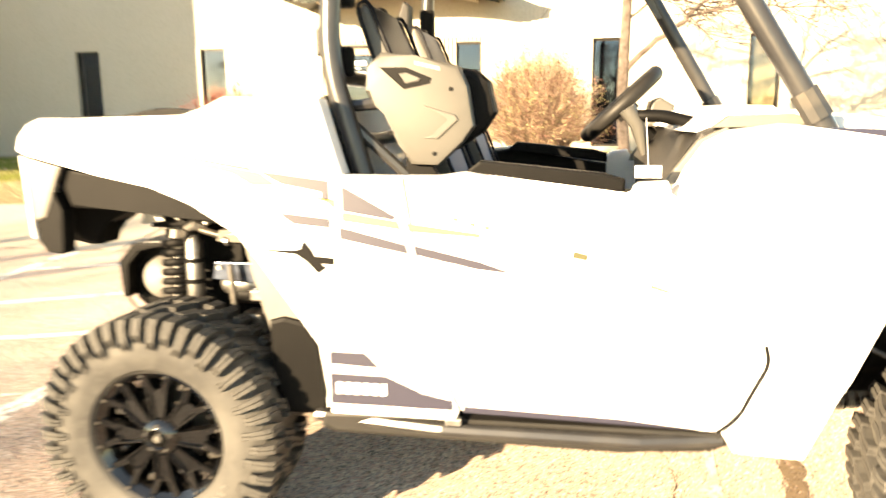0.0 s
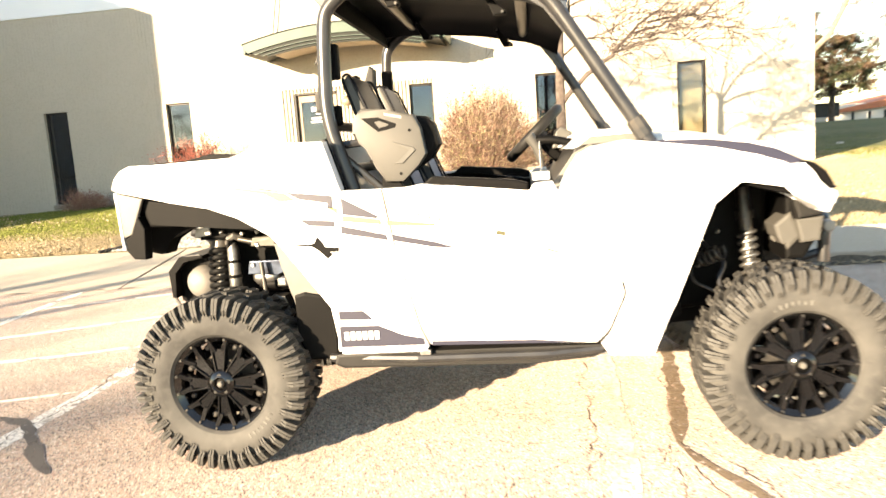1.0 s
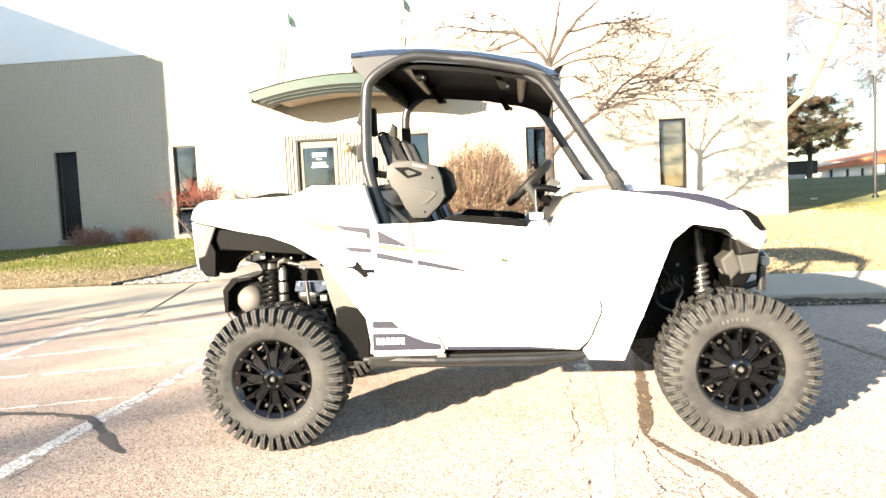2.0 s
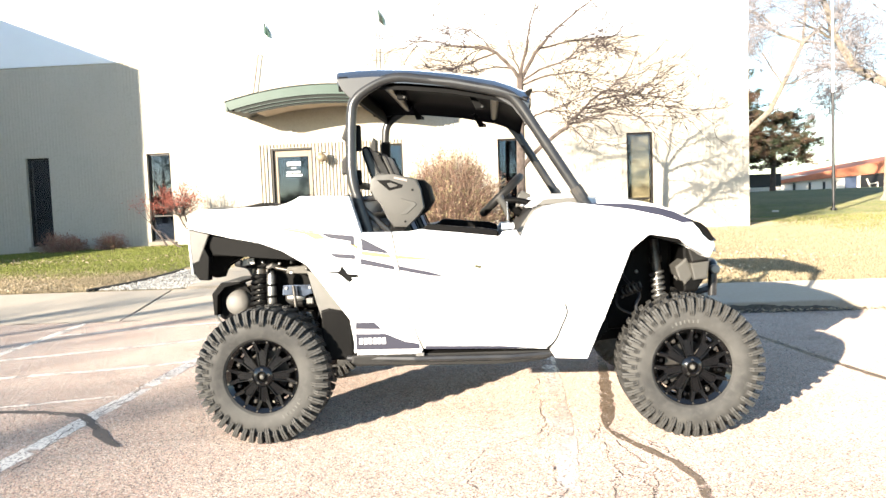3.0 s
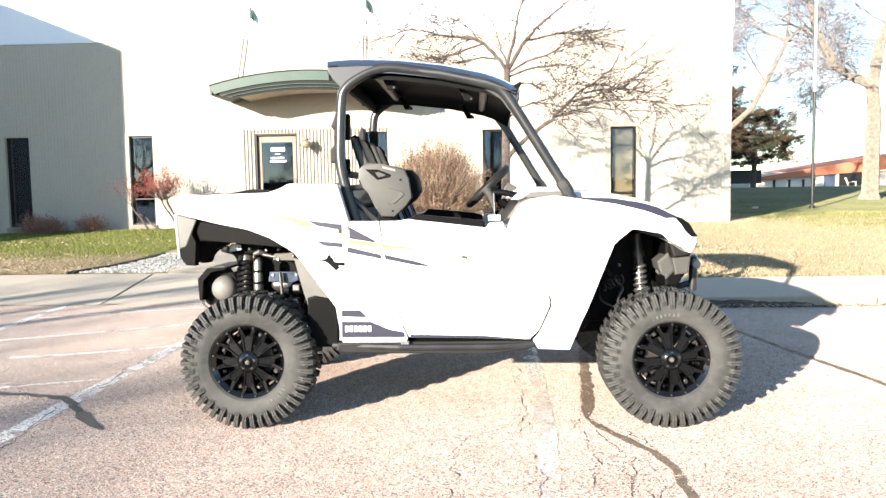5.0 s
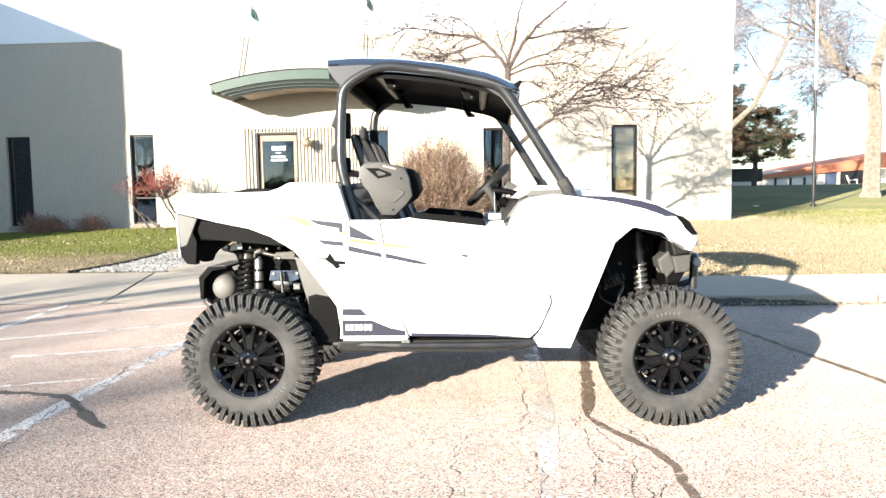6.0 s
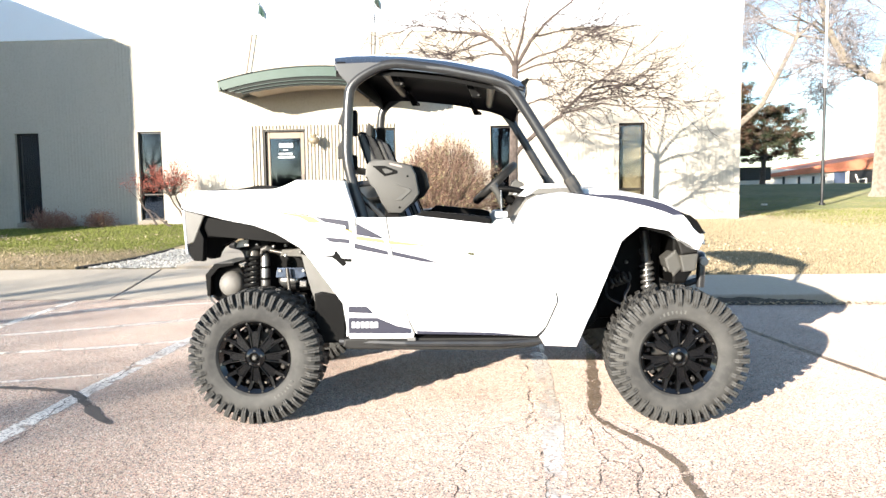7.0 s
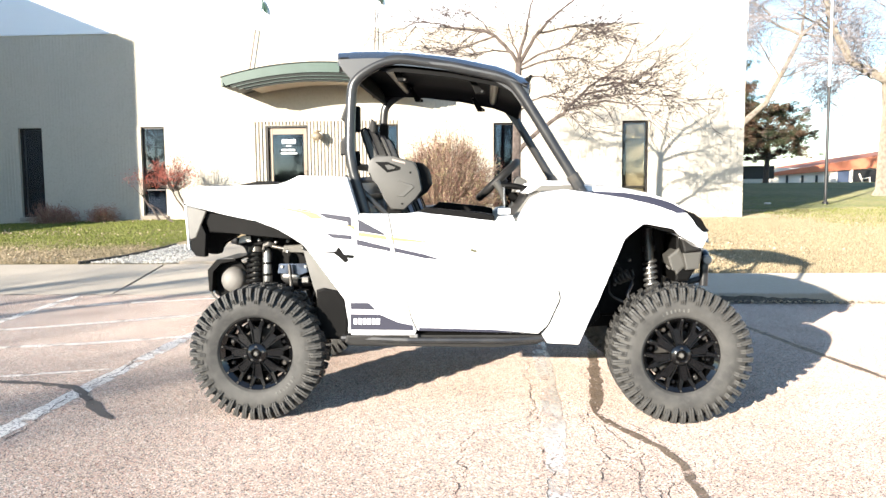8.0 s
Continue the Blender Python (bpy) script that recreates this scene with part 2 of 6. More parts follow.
GUARD = mat("weathered_charcoal_plastic", (0.062, 0.060, 0.055), 0.5, spec=0.35, layers=((6, 4, 0.4, 0.7, (0.078, 0.075, 0.068), 0.6),), bump=((300, 0.15, 0.001),))
SIDEWALL = mat("scuffed_rubber_lettering", (0.10, 0.098, 0.09), 0.7, layers=((30, 3, 0.45, 0.6, (0.04, 0.039, 0.036), 0.9),))
OLIVE = mat("olive_badge", (0.05, 0.048, 0.018), 0.5)
LABEL = mat("pale_printed_label", (0.30, 0.23, 0.20), 0.6, layers=((300, 2, 0.5, 0.6, (0.25, 0.2, 0.18), 0.8),))


# ---- mesh helpers ----
def part(name, bm, material, parent=None, label="", smooth=False):
    """Links a bmesh as one mesh object under a thing or a part."""
    me = bpy.data.meshes.new(name)
    bmesh.ops.recalc_face_normals(bm, faces=bm.faces)
    bm.to_mesh(me)
    bm.free()
    me.materials.append(material)
    if smooth:
        me.shade_smooth()
        me.set_sharp_from_angle(angle=radians(smooth if smooth > 1 else 40))
    ob = new(name, me)
    if parent:
        ob.parent = parent
    if label:
        ob["label"] = label
    return ob


def raw(name, verts, faces, material, parent=None, label="", smooth=False):
    me = bpy.data.meshes.new(name)
    me.from_pydata([tuple(v) for v in verts], [], faces)
    me.materials.append(material)
    if smooth:
        me.shade_smooth()
    ob = new(name, me)
    if parent:
        ob.parent = parent
    if label:
        ob["label"] = label
    return ob


def empty(name, m=None):
    ob = new(name)
    if m is not None:
        ob.matrix_world = m
    return ob


def add_box(bm, x0, x1, y0, y1, z0, z1, bevel=0.0, m=None):
    r = bmesh.ops.create_cube(bm, size=1)
    vs = r["verts"]
    for v in vs:
        v.co = Vector(((x0 + x1) / 2 + v.co.x * (x1 - x0), (y0 + y1) / 2 + v.co.y * (y1 - y0), (z0 + z1) / 2 + v.co.z * (z1 - z0)))
    if bevel:
        es = list({e for v in vs for e in v.link_edges})
        r = bmesh.ops.bevel(bm, geom=es, offset=bevel, segments=2, affect="EDGES", profile=0.5)
        vs = list({v for f in r["faces"] for v in f.verts} | {v for v in vs if v.is_valid})
    if m is not None:
        bmesh.ops.transform(bm, matrix=m, verts=vs)
    return bm


def box(x0, x1, y0, y1, z0, z1, bevel=0.0, m=None):
    return add_box(bmesh.new(), x0, x1, y0, y1, z0, z1, bevel, m)


def prism(outline, y0, y1, bevel=0.0, inset=0.0, bm=None, segments=2):
    """An (x, z) outline extruded from y0 to y1; inset shrinks the y0 face a little, for a stamped look."""
    bm = bm or bmesh.new()
    a = [bm.verts.new((x, y0, z)) for x, z in outline]
    b = [bm.verts.new((x, y1, z)) for x, z in outline]
    n = len(outline)
    f0 = bm.faces.new(a)
    f1 = bm.faces.new(list(reversed(b)))
    for i in range(n):
        bm.faces.new((a[i], b[i], b[(i + 1) % n], a[(i + 1) % n]))
    if bevel:
        es = [e for e in f0.edges] + [e for e in f1.edges]
        bmesh.ops.bevel(bm, geom=es, offset=bevel, segments=segments, affect="EDGES", profile=0.6)
    return bm


def tube(points, radius, sides=10, bm=None, cap=True, radii=None):
    """A round tube along points."""
    bm = bm or bmesh.new()
    pts = [Vector(p) for p in points]
    rings, up = [], None
    for i, p in enumerate(pts):
        d = (pts[min(i + 1, len(pts) - 1)] - pts[max(i - 1, 0)]).normalized()
        if up is None:
            up = d.orthogonal().normalized()
        up = (up - d * up.dot(d))
        up = up.normalized() if up.length > 1e-6 else d.orthogonal().normalized()
        side = d.cross(up)
        r = radii[i] if radii else radius
        rings.append([bm.verts.new(p + (up * math.cos(a) + side * math.sin(a)) * r) for a in [2 * math.pi * k / sides for k in range(sides)]])
    for q, w in zip(rings, rings[1:]):
        for k in range(sides):
            bm.faces.new((q[k], q[(k + 1) % sides], w[(k + 1) % sides], w[k]))
    if cap:
        bm.faces.new(list(reversed(rings[0])))
        bm.faces.new(rings[-1])
    return bm


def round_path(points, radius, steps=5):
    """Points with their corners rounded."""
    pts = [Vector(p) for p in points]
    out = [pts[0]]
    for a, b, c in zip(pts, pts[1:], pts[2:]):
        r1, r2 = min(radius, (a - b).length * 0.45), min(radius, (c - b).length * 0.45)
        p, q = b + (a - b).normalized() * r1, b + (c - b).normalized() * r2
        for k in range(steps + 1):
            t = k / steps
            out.append(p * (1 - t) ** 2 + b * 2 * t * (1 - t) + q * t * t)
    out.append(pts[-1])
    return out


def lathe(profile, steps, bm=None, closed=False):
    """Turns (radius, y) round the y axis."""
    bm = bm or bmesh.new()
    rings = []
    for k in range(steps):
        a = 2 * math.pi * k / steps
        rings.append([bm.verts.new((r * math.cos(a), y, r * math.sin(a))) for r, y in profile])
    n = len(profile)
    for k in range(steps):
        p, q = rings[k], rings[(k + 1) % steps]
        for i in range(n if closed else n - 1):
            bm.faces.new((p[i], p[(i + 1) % n], q[(i + 1) % n], q[i]))
    return bm


def flip(bm):
    """Mirrors a bmesh to the vehicle's other side."""
    bmesh.ops.transform(bm, matrix=Matrix.Diagonal((1, -1, 1, 1)), verts=bm.verts)
    return bm


# ---- ground ----
def smooth_step(a, b, v):
    t = min(max((v - a) / (b - a), 0.0), 1.0)
    return t * t * (3 - 2 * t)


def walk_height(x):
    """The concrete walk stands a kerb's height over the asphalt, and comes down to it at a ramp."""
    return 0.004 + 0.100 * smooth_step(-3.2, 0.2, x)


def lawn_height(x, y):
    z = 0.02 + 0.088 * smooth_step(-3.2, 0.2, x) * (1 - smooth_step(5, 9, y))
    z += 0.40 * smooth_step(6.0, 14.3, y) + 0.70 * smooth_step(13.5, 40, y) * smooth_step(4, 9, x)
    z += 0.13 * smooth_step(4.8, 6.6, y) * (1 - smooth_step(8.5, 13, y)) * smooth_step(1.2, 2.6, x)
    return z - 0.13 * smooth_step(-9, -14, x) * smooth_step(8, 13, y) + 0.015 * noise.noise((x * 0.5, y * 0.5, 0))


def ground_height(x, y):
    edge = 6.5 if x < 0.4 else 4.46
    if y < edge:
        return -0.03
    return -0.03 + (lawn_height(x, y) + 0.03) * smooth_step(edge, edge + 0.5, y)


def axis(lo, hi, step, far):
    near = [lo + step * i for i in range(int((hi - lo) / step) + 1)]
    out, d = [], step
    while d < far:
        d *= 1.6
        out.append(d)
    return [near[0] - d for d in reversed(out)] + near + [near[-1] + d for d in out]


def grid_sheet(name, xs, ys, fz, material, parent=None, label=""):
    verts = [(x, y, fz(x, y)) for y in ys for x in xs]
    n = len(xs)
    faces = [(j * n + i, j * n + i + 1, (j + 1) * n + i + 1, (j + 1) * n + i) for j in range(len(ys) - 1) for i in range(n - 1)]
    return raw(name, verts, faces, material, parent, label, True)


ground = grid_sheet("ground", axis(-16, 24, 0.5, 900), axis(3.0, 40, 0.4, 900), ground_height, LAWN)
tagged(ground, "rising lawn of dry tan and green winter grass", "lawn", kind="structure")


def green_edge(x, y):
    """Where the lawn past the building turns green."""
    return lawn_height(x, y) + 0.02 - 0.12 * smooth_step(17.5, 15.8, y + 1.2 * noise.noise((x * 0.4, y * 0.4, 7)))


green = grid_sheet("lawn_beyond", [6.3 + 0.5 * i for i in range(90)], [15 + 0.4 * i for i in range(84)], green_edge, LAWN_GREEN)
tagged(green, "thin green winter lawn beyond the building", "lawn", kind="structure")
road = grid_sheet("road", axis(-16, 16, 2, 60), axis(-14, 4.4, 1.0, 40)[:-8] + [4.4], lambda x, y: 0.0, ASPHALT)
tagged(road, "worn tan asphalt car park with pink and grey stones showing", "car park", kind="structure")


def slab(name, x0, x1, y0, y1, gap=0.022, shear=0.0, shear_end=0.0):
    """One cast concrete slab of the walk, following the ramp."""
    bm = bmesh.new()
    n = 8
    x0, x1 = x0 + gap, x1 - gap
    cols = []
    for i in range(n + 1):
        x = x0 + (x1 - x0) * i / n
        h = walk_height(x)
        c = 0.012 if h > 0.05 else 0.003
        k = (shear + (shear_end - shear) * i / n) * (y1 - y0)
        cols.append([bm.verts.new(p) for p in ((x, y0, -0.05), (x, y0, h - c), (x, y0 + c, h), (x + k, y1 - c, h + 0.02), (x + k, y1, h + 0.02 - c), (x + k, y1, -0.05))])
    for a, b in zip(cols, cols[1:]):
        for k in range(5):
            bm.faces.new((a[k], b[k], b[k + 1], a[k + 1]))
    bm.faces.new(cols[0])
    bm.faces.new(list(reversed(cols[-1])))
    return part(name, bm, CONCRETE)


pavement = empty("pavement")
tagged(pavement, "pale concrete walk and kerb along the lawn", "pavement", kind="structure")
slab_x = [-22, -18.5, -15, -11.5, -7.9, -4.19, -0.9, 0.6, 2.4, 4.2, 6.0, 7.8, 9.6, 11.4, 13.2, 15, 18, 21]
for a, b in zip(slab_x, slab_x[1:]):
    # the ramp side is wider than the kerbed side
    y0 = 3.66 if a < -2 else 3.08
    y1 = 6.75 if b < 1 else 4.62
    slab("slab", a, b, y0, y1, shear=-0.24 if a < 0 else 0.0, shear_end=-0.24 if b < 0 else 0.0).parent = pavement


def kerb_dirt(x0, x1):
    """Dark strip that paints shade on the kerb's foot, with a ragged upper edge."""
    rnd = random.Random(17)
    verts, n = [], int((x1 - x0) / 0.045)
    for i in range(n + 1):
        x = x0 + (x1 - x0) * i / n
        h = walk_height(x)
        # runs out where the vehicle's shadow ends
        h *= 1 - smooth_step(3.3, 3.75, x)
        top = h * (0.62 + 0.22 * noise.noise((x * 1.7, 0, 5)) + rnd.uniform(-0.09, 0.09))
        verts += [(x, 3.045 - rnd.uniform(0, 0.03), 0.002), (x, 3.066, top * 0.35), (x, 3.0775, max(top, 0.003))]
    faces = [(3 * i + k, 3 * i + 3 + k, 3 * i + 4 + k, 3 * i + 1 + k) for i in range(n) for k in (0, 1)]
    return raw("kerb_dirt", verts, faces, KERB_SHADE, pavement, "dark strip painting shade along the foot of the kerb")


kerb_dirt(0.65, 3.75)


def path_slab(y0, y1):
    """A sloping slab of the path to the entrance."""
    bm = bmesh.new()
    n = 6
    rows = []
    for i in range(n + 1):
        y = y0 + 0.01 + (y1 - y0 - 0.02) * i / n
        rows.append([bm.verts.new(p) for p in ((-4.72, y, -0.1), (-4.72, y, lawn_height(-4.72, y) + 0.035), (-2.4, y, lawn_height(-2.4, y) + 0.035), (-2.4, y, -0.1))])
    for a, b in zip(rows, rows[1:]):
        for k in range(3):
            bm.faces.new((a[k], b[k], b[k + 1], a[k + 1]))
    bm.faces.new(rows[0])
    bm.faces.new(list(reversed(rows[-1])))
    return part("slab", bm, CONCRETE, pavement)


for a, b in ((6.77, 8.4), (8.4, 10.1), (10.1, 11.8), (11.8, 13.38)):
    path_slab(a, b)


def strip(name, pts, width, material, z=0.004, jag=0.0, widths=None):
    """A thin ribbon that lies on the asphalt along pts."""
    rnd = random.Random(len(pts) * 7 + int(width * 1000))
    fine = []
    for (x0, y0), (x1, y1) in zip(pts, pts[1:]):
        n = max(2, int(math.hypot(x1 - x0, y1 - y0) / 0.06))
        fine += [(x0 + (x1 - x0) * i / n, y0 + (y1 - y0) * i / n) for i in range(n)]
    fine.append(pts[-1])
    verts, faces = [], []
    for i, (x, y) in enumerate(fine):
        a, b = fine[max(i - 1, 0)], fine[min(i + 1, len(fine) - 1)]
        d = Vector((b[0] - a[0], b[1] - a[1])).normalized()
        w = width * (0.5 + rnd.uniform(-jag, jag))
        off = rnd.uniform(-jag, jag) * width
        f = min(1.0, (i + 1) / 4, (len(fine) - i) / 4) if jag else 1
        verts += [(x - d.y * (w * f + off), y + d.x * (w * f + off), z), (x + d.y * (w * f - off), y - d.x * (w * f - off), z)]
    faces = [(2 * i, 2 * i + 1, 2 * i + 3, 2 * i + 2) for i in range(len(fine) - 1)]
    return raw(name, verts, faces, material, road)


# painted lines and patches
strip("painted_line", [(-2.36, -3.5), (-2.36, 1.55)], 0.115, PAINT, 0.0012, 0.05)
strip("painted_line", [(0.36, -3.5), (0.41, -1.4), (0.46, -0.59), (0.50, 1.3)], 0.085, GHOST, 0.0012, 0.12)
strip("painted_line", [(0.475, -1.2), (0.505, -0.59), (0.535, 0.3), (0.55, 1.3)], 0.03, FADED, 0.0016, 0.2)
strip("painted_line", [(3.3, -3.5), (3.3, 1.3)], 0.095, GHOST, 0.0012, 0.08)
strip("painted_line", [(-4.25, 0.6), (-4.40, 1.91), (-4.48, 2.75), (-4.56, 3.58)], 0.10, FADED, 0.0012, 0.05)
strip("painted_line", [(-4.6, 1.35), (-4.14, 1.57), (-3.57, 1.85), (-2.2, 2.6)], 0.085, FADED, 0.0014, 0.05)
strip("painted_line", [(-4.2, 0.70), (-3.54, 0.92), (-3.1, 1.03), (-2.58, 1.24), (-2.0, 1.5)], 0.075, FADED, 0.0014, 0.06)
strip("painted_line", [(-4.45, 2.75), (-3.79, 3.04), (-2.6, 3.5)], 0.08, FADED, 0.0014, 0.06)
strip("painted_line", [(-3.2, -0.02), (-2.42, 0.25)], 0.05, FADED, 0.0014, 0.08)
# sealed and open cracks
strip("sealed_crack", [(-4.5, -0.06), (-2.99, -0.12), (-2.70, -0.13), (-2.43, -0.25), (-2.27, -0.41), (-2.11, -0.62), (-1.89, -0.85)], 0.066, SEAL, 0.0022, 0.2)
strip("sealed_crack", [(1.05, 2.4), (0.93, 1.12), (0.85, 0.53), (0.79, 0.0), (0.72, -0.50), (0.685, -0.66)], 0.072, SEAL_BROWN, 0.0022, 0.10)
strip("sealed_crack", [(0.68, -0.63), (0.74, -0.82), (0.84, -1.02), (0.92, -1.18), (0.97, -1.39), (0.955, -1.57), (0.96, -1.75), (0.99, -2.3)], 0.046, SEAL_BROWN, 0.0026, 0.14)
strip("sealed_crack", [(1.9, 3.0), (2.33, 1.78), (2.45, 1.0), (2.61, 0.11), (2.85, -1.4)], 0.06, SEAL_BROWN, 0.0022, 0.1)


def open_crack(pts, width, seed):
    """A hairline crack that wanders between its points, wider and narrower as it goes."""
    rnd = random.Random(seed)
    line = [Vector((x, y, 0)) for x, y in pts]
    for level in range(3):
        out = [line[0]]
        for a, b in zip(line, line[1:]):
            d = b - a
            out += [(a + b) / 2 + Vector((-d.y, d.x, 0)) * rnd.gauss(0, 0.10), b]
        line = out
    verts, faces = [], []
    n = len(line)
    for i, p in enumerate(line):
        d = (line[min(i + 1, n - 1)] - line[max(i - 1, 0)]).normalized()
        w = width * rnd.uniform(0.15, 1.0) * min(1.0, 0.3 + (n - 1 - i) / 6)
        verts += [(p.x - d.y * w, p.y + d.x * w, 0.0018), (p.x + d.y * w, p.y - d.x * w, 0.0018)]
    faces = [(2 * i, 2 * i + 1, 2 * i + 3, 2 * i + 2) for i in range(n - 1)]
    return raw("open_crack", verts, faces, CRACK, road)


CRACKS = (
    [(0.78, 0.34), (0.75, -0.01), (0.72, -0.32), (0.67, -0.59), (0.65, -0.73), (0.65, -0.95), (0.63, -1.09), (0.64, -1.22), (0.66, -1.33), (0.60, -1.41), (0.60, -1.52), (0.56, -1.61)],
    [(0.69, -0.66), (0.75, -0.71), (0.82, -0.80), (0.89, -0.97), (0.93, -1.07), (0.94, -1.16)],
    [(0.70, -0.85), (0.72, -0.95), (0.77, -1.15), (0.83, -1.26), (0.79, -1.39), (0.76, -1.53), (0.73, -1.61), (0.72, -1.69), (0.74, -1.9)],
    [(0.76, -1.50), (0.80, -1.66), (0.79, -1.9)],
    [(0.92, -1.58), (0.86, -1.62), (0.83, -1.73), (0.82, -2.0)],
    [(0.66, -1.33), (0.74, -1.44), (0.76, -1.53)],
    [(0.36, -0.65), (0.24, -0.81), (0.11, -0.94), (0.02, -1.05), (-0.02, -1.17), (0.0, -1.34), (0.02, -1.46), (0.01, -1.57)],
    [(-0.02, -1.62), (-0.02, -1.73), (0.0, -1.9)],
    [(0.39, 0.49), (0.38, -0.14), (0.37, -0.54), (0.38, -0.74), (0.36, -1.0)],
    [(0.36, -1.19), (0.36, -1.40), (0.36, -1.59), (0.35, -1.75), (0.35, -2.3)],
    [(-2.38, -0.29), (-2.35, -0.13), (-2.36, 0.09), (-2.37, 0.40), (-2.39, 0.68), (-2.40, 0.98)],
    [(-2.38, -0.29), (-2.35, -0.52), (-2.31, -0.79), (-2.26, -1.07), (-2.25, -1.22)],
    [(-4.43, 1.95), (-4.46, 2.4), (-4.50, 2.75)],
    [(-5.0, 3.62), (-4.2, 3.63), (-3.0, 3.62)], [(-8.5, 3.55), (-6.4, 3.6), (-5.0, 3.62)])
for i, pts in enumerate(CRACKS):
    open_crack(pts, 0.0031 if i < 10 else 0.0065, 50 + i)


# the joint between the walk and the asphalt, open in places
for x0, x1 in ((-9.0, -7.6), (-7.2, -5.6), (-5.5, -5.1), (-4.95, -4.75), (-4.5, -4.32), (-4.25, -3.9), (-2.9, -2.2)):
    strip("open_crack", [(x0, 3.635), ((x0 + x1) / 2, 3.645), (x1, 3.635)], 0.05, SEAL, 0.006, 0.3)


# ---- building ----
WALL_Y, WING_X, CORNER_X, TOP, SEAM = 13.5, -14.0, 6.2, 7.4, 4.97
#            name, x0, x1, z0, z1
OPENINGS = [("window_1", -11.53, -10.92, 0.50, 2.72), ("window_2", -8.40, -7.80, 0.52, 2.71), ("door_1", -5.27, -4.21, 0.40, 2.70),
            ("window_3", -2.55, -2.0, 0.50, 2.70), ("window_4", 0.30, 0.93, 0.50, 2.70), ("window_5", 3.36, 3.98, 0.50, 2.71)]


def wall_boxes(bm, spans, u0, u1, z0, z1, depth, put):
    """Wall blocks round openings; put(u, d, z) gives the place."""
    cuts = sorted({u0, u1, *[s[1] for s in spans], *[s[2] for s in spans]})
    for a, b in zip(cuts, cuts[1:]):
        holes = [s for s in spans if s[1] <= a + 1e-6 and s[2] >= b - 1e-6]
        zs = [(z0, z1)] if not holes else [(z0, holes[0][3]), (holes[0][4], z1)]
        for za, zb in zs:
            if zb > za:
                vs = [bm.verts.new(put(u, d, z)) for u, d, z in ((a, 0, za), (b, 0, za), (b, depth, za), (a, depth, za), (a, 0, zb), (b, 0, zb), (b, depth, zb), (a, depth, zb))]
                for f in ((0, 1, 2, 3), (4, 5, 6, 7), (0, 1, 5, 4), (1, 2, 6, 5), (2, 3, 7, 6), (3, 0, 4, 7)):
                    bm.faces.new([vs[i] for i in f])


def ribs(name, spans, u0, u1, z0, z1, put, parent, deep=0.011):
    """Split-faced vertical ribs of the block wall."""
    verts, faces = [], []
    rnd = random.Random(4)
    u = u0 + 0.03
    while u < u1 - 0.05:
        w = 0.042
        hole = [s for s in spans if s[1] - w - 0.012 < u < s[2] + 0.012]
        zs = [(z0, z1)] if not hole else [(z0, hole[0][3] - 0.05), (hole[0][4] + 0.02, z1)]
        for za, zb in zs:
            if zb <= za:
                continue
            n = max(1, int((zb - za) / 0.2))
            prev = None
            for i in range(n + 1):
                z = za + (zb - za) * i / n
                o = rnd.uniform(-0.003, 0.003)
                row = [put(u, -0.001, z), put(u + 0.009, o - deep, z), put(u + w - 0.009, o - deep, z), put(u + w, -0.001, z)]
                k = len(verts)
                verts += row
                if prev is not None:
                    for j in range(3):
                        faces.append((prev + j, prev + j + 1, k + j + 1, k + j))
                prev = k
        u += 0.085
    ob = raw(name, verts, faces, STUCCO, parent)
    ob["kind"] = "stuff"
    return ob


def front(u, d, z):
    return (u, WALL_Y + d, z)


def wing_face(u, d, z):
    return (WING_X - d, u, z)


WING_SPANS = [("window_6", 12.10, 12.66, 0.60, 2.78)]
bm = bmesh.new()
wall_boxes(bm, OPENINGS, WING_X - 0.3, CORNER_X, -0.3, SEAM, 0.3, front)
wall_front = tagged(part("wall_front", bm, STUCCO), "cream painted block wall of a commercial building", "wall", kind="structure")
ribs("ribbing", OPENINGS, -5.58, -1.95, 0.35, 2.80, front, wall_front, 0.042)
ribs("ribbing", OPENINGS, WING_X + 0.05, -6.0, 0.35, SEAM - 0.03, front, wall_front, 0.004)
ribs("ribbing", OPENINGS, -1.15, CORNER_X - 0.05, 0.35, SEAM - 0.03, front, wall_front, 0.004)
part("upper_band", box(WING_X - 0.3, CORNER_X + 0.02, WALL_Y - 0.03, WALL_Y + 0.3, SEAM + 0.002, TOP, 0.01), BAND, wall_front, "smooth white upper wall")
part("parapet_cap", box(WING_X - 0.3, CORNER_X + 0.06, WALL_Y - 0.07, WALL_Y + 0.36, TOP + 0.002, TOP + 0.1, 0.015), BRONZE, wall_front)
part("foundation", box(WING_X + 0.002, CORNER_X + 0.03, WALL_Y - 0.05, WALL_Y - 0.001, -0.2, 0.34, 0.01), CONCRETE, wall_front)

WING_FRONT, WING_TOP = 5.35, 7.02
bm = bmesh.new()
wall_boxes(bm, WING_SPANS, WING_FRONT, WALL_Y - 0.002, -0.3, SEAM, 0.3, wing_face)
wall_west = tagged(part("wall_west", bm, STUCCO), "cream painted block side wall of the projecting wing", "wall", kind="structure")
part("upper_band", box(WING_X - 0.3, WING_X + 0.03, WING_FRONT, WALL_Y - 0.035, SEAM + 0.002, WING_TOP, 0.01), BAND, wall_west)
wing = tagged(part("wall_south", box(-26, WING_X - 0.302, WING_FRONT, WING_FRONT + 0.3, -0.3, WING_TOP), STUCCO), "cream painted end wall of the wing", "wall", kind="structure")
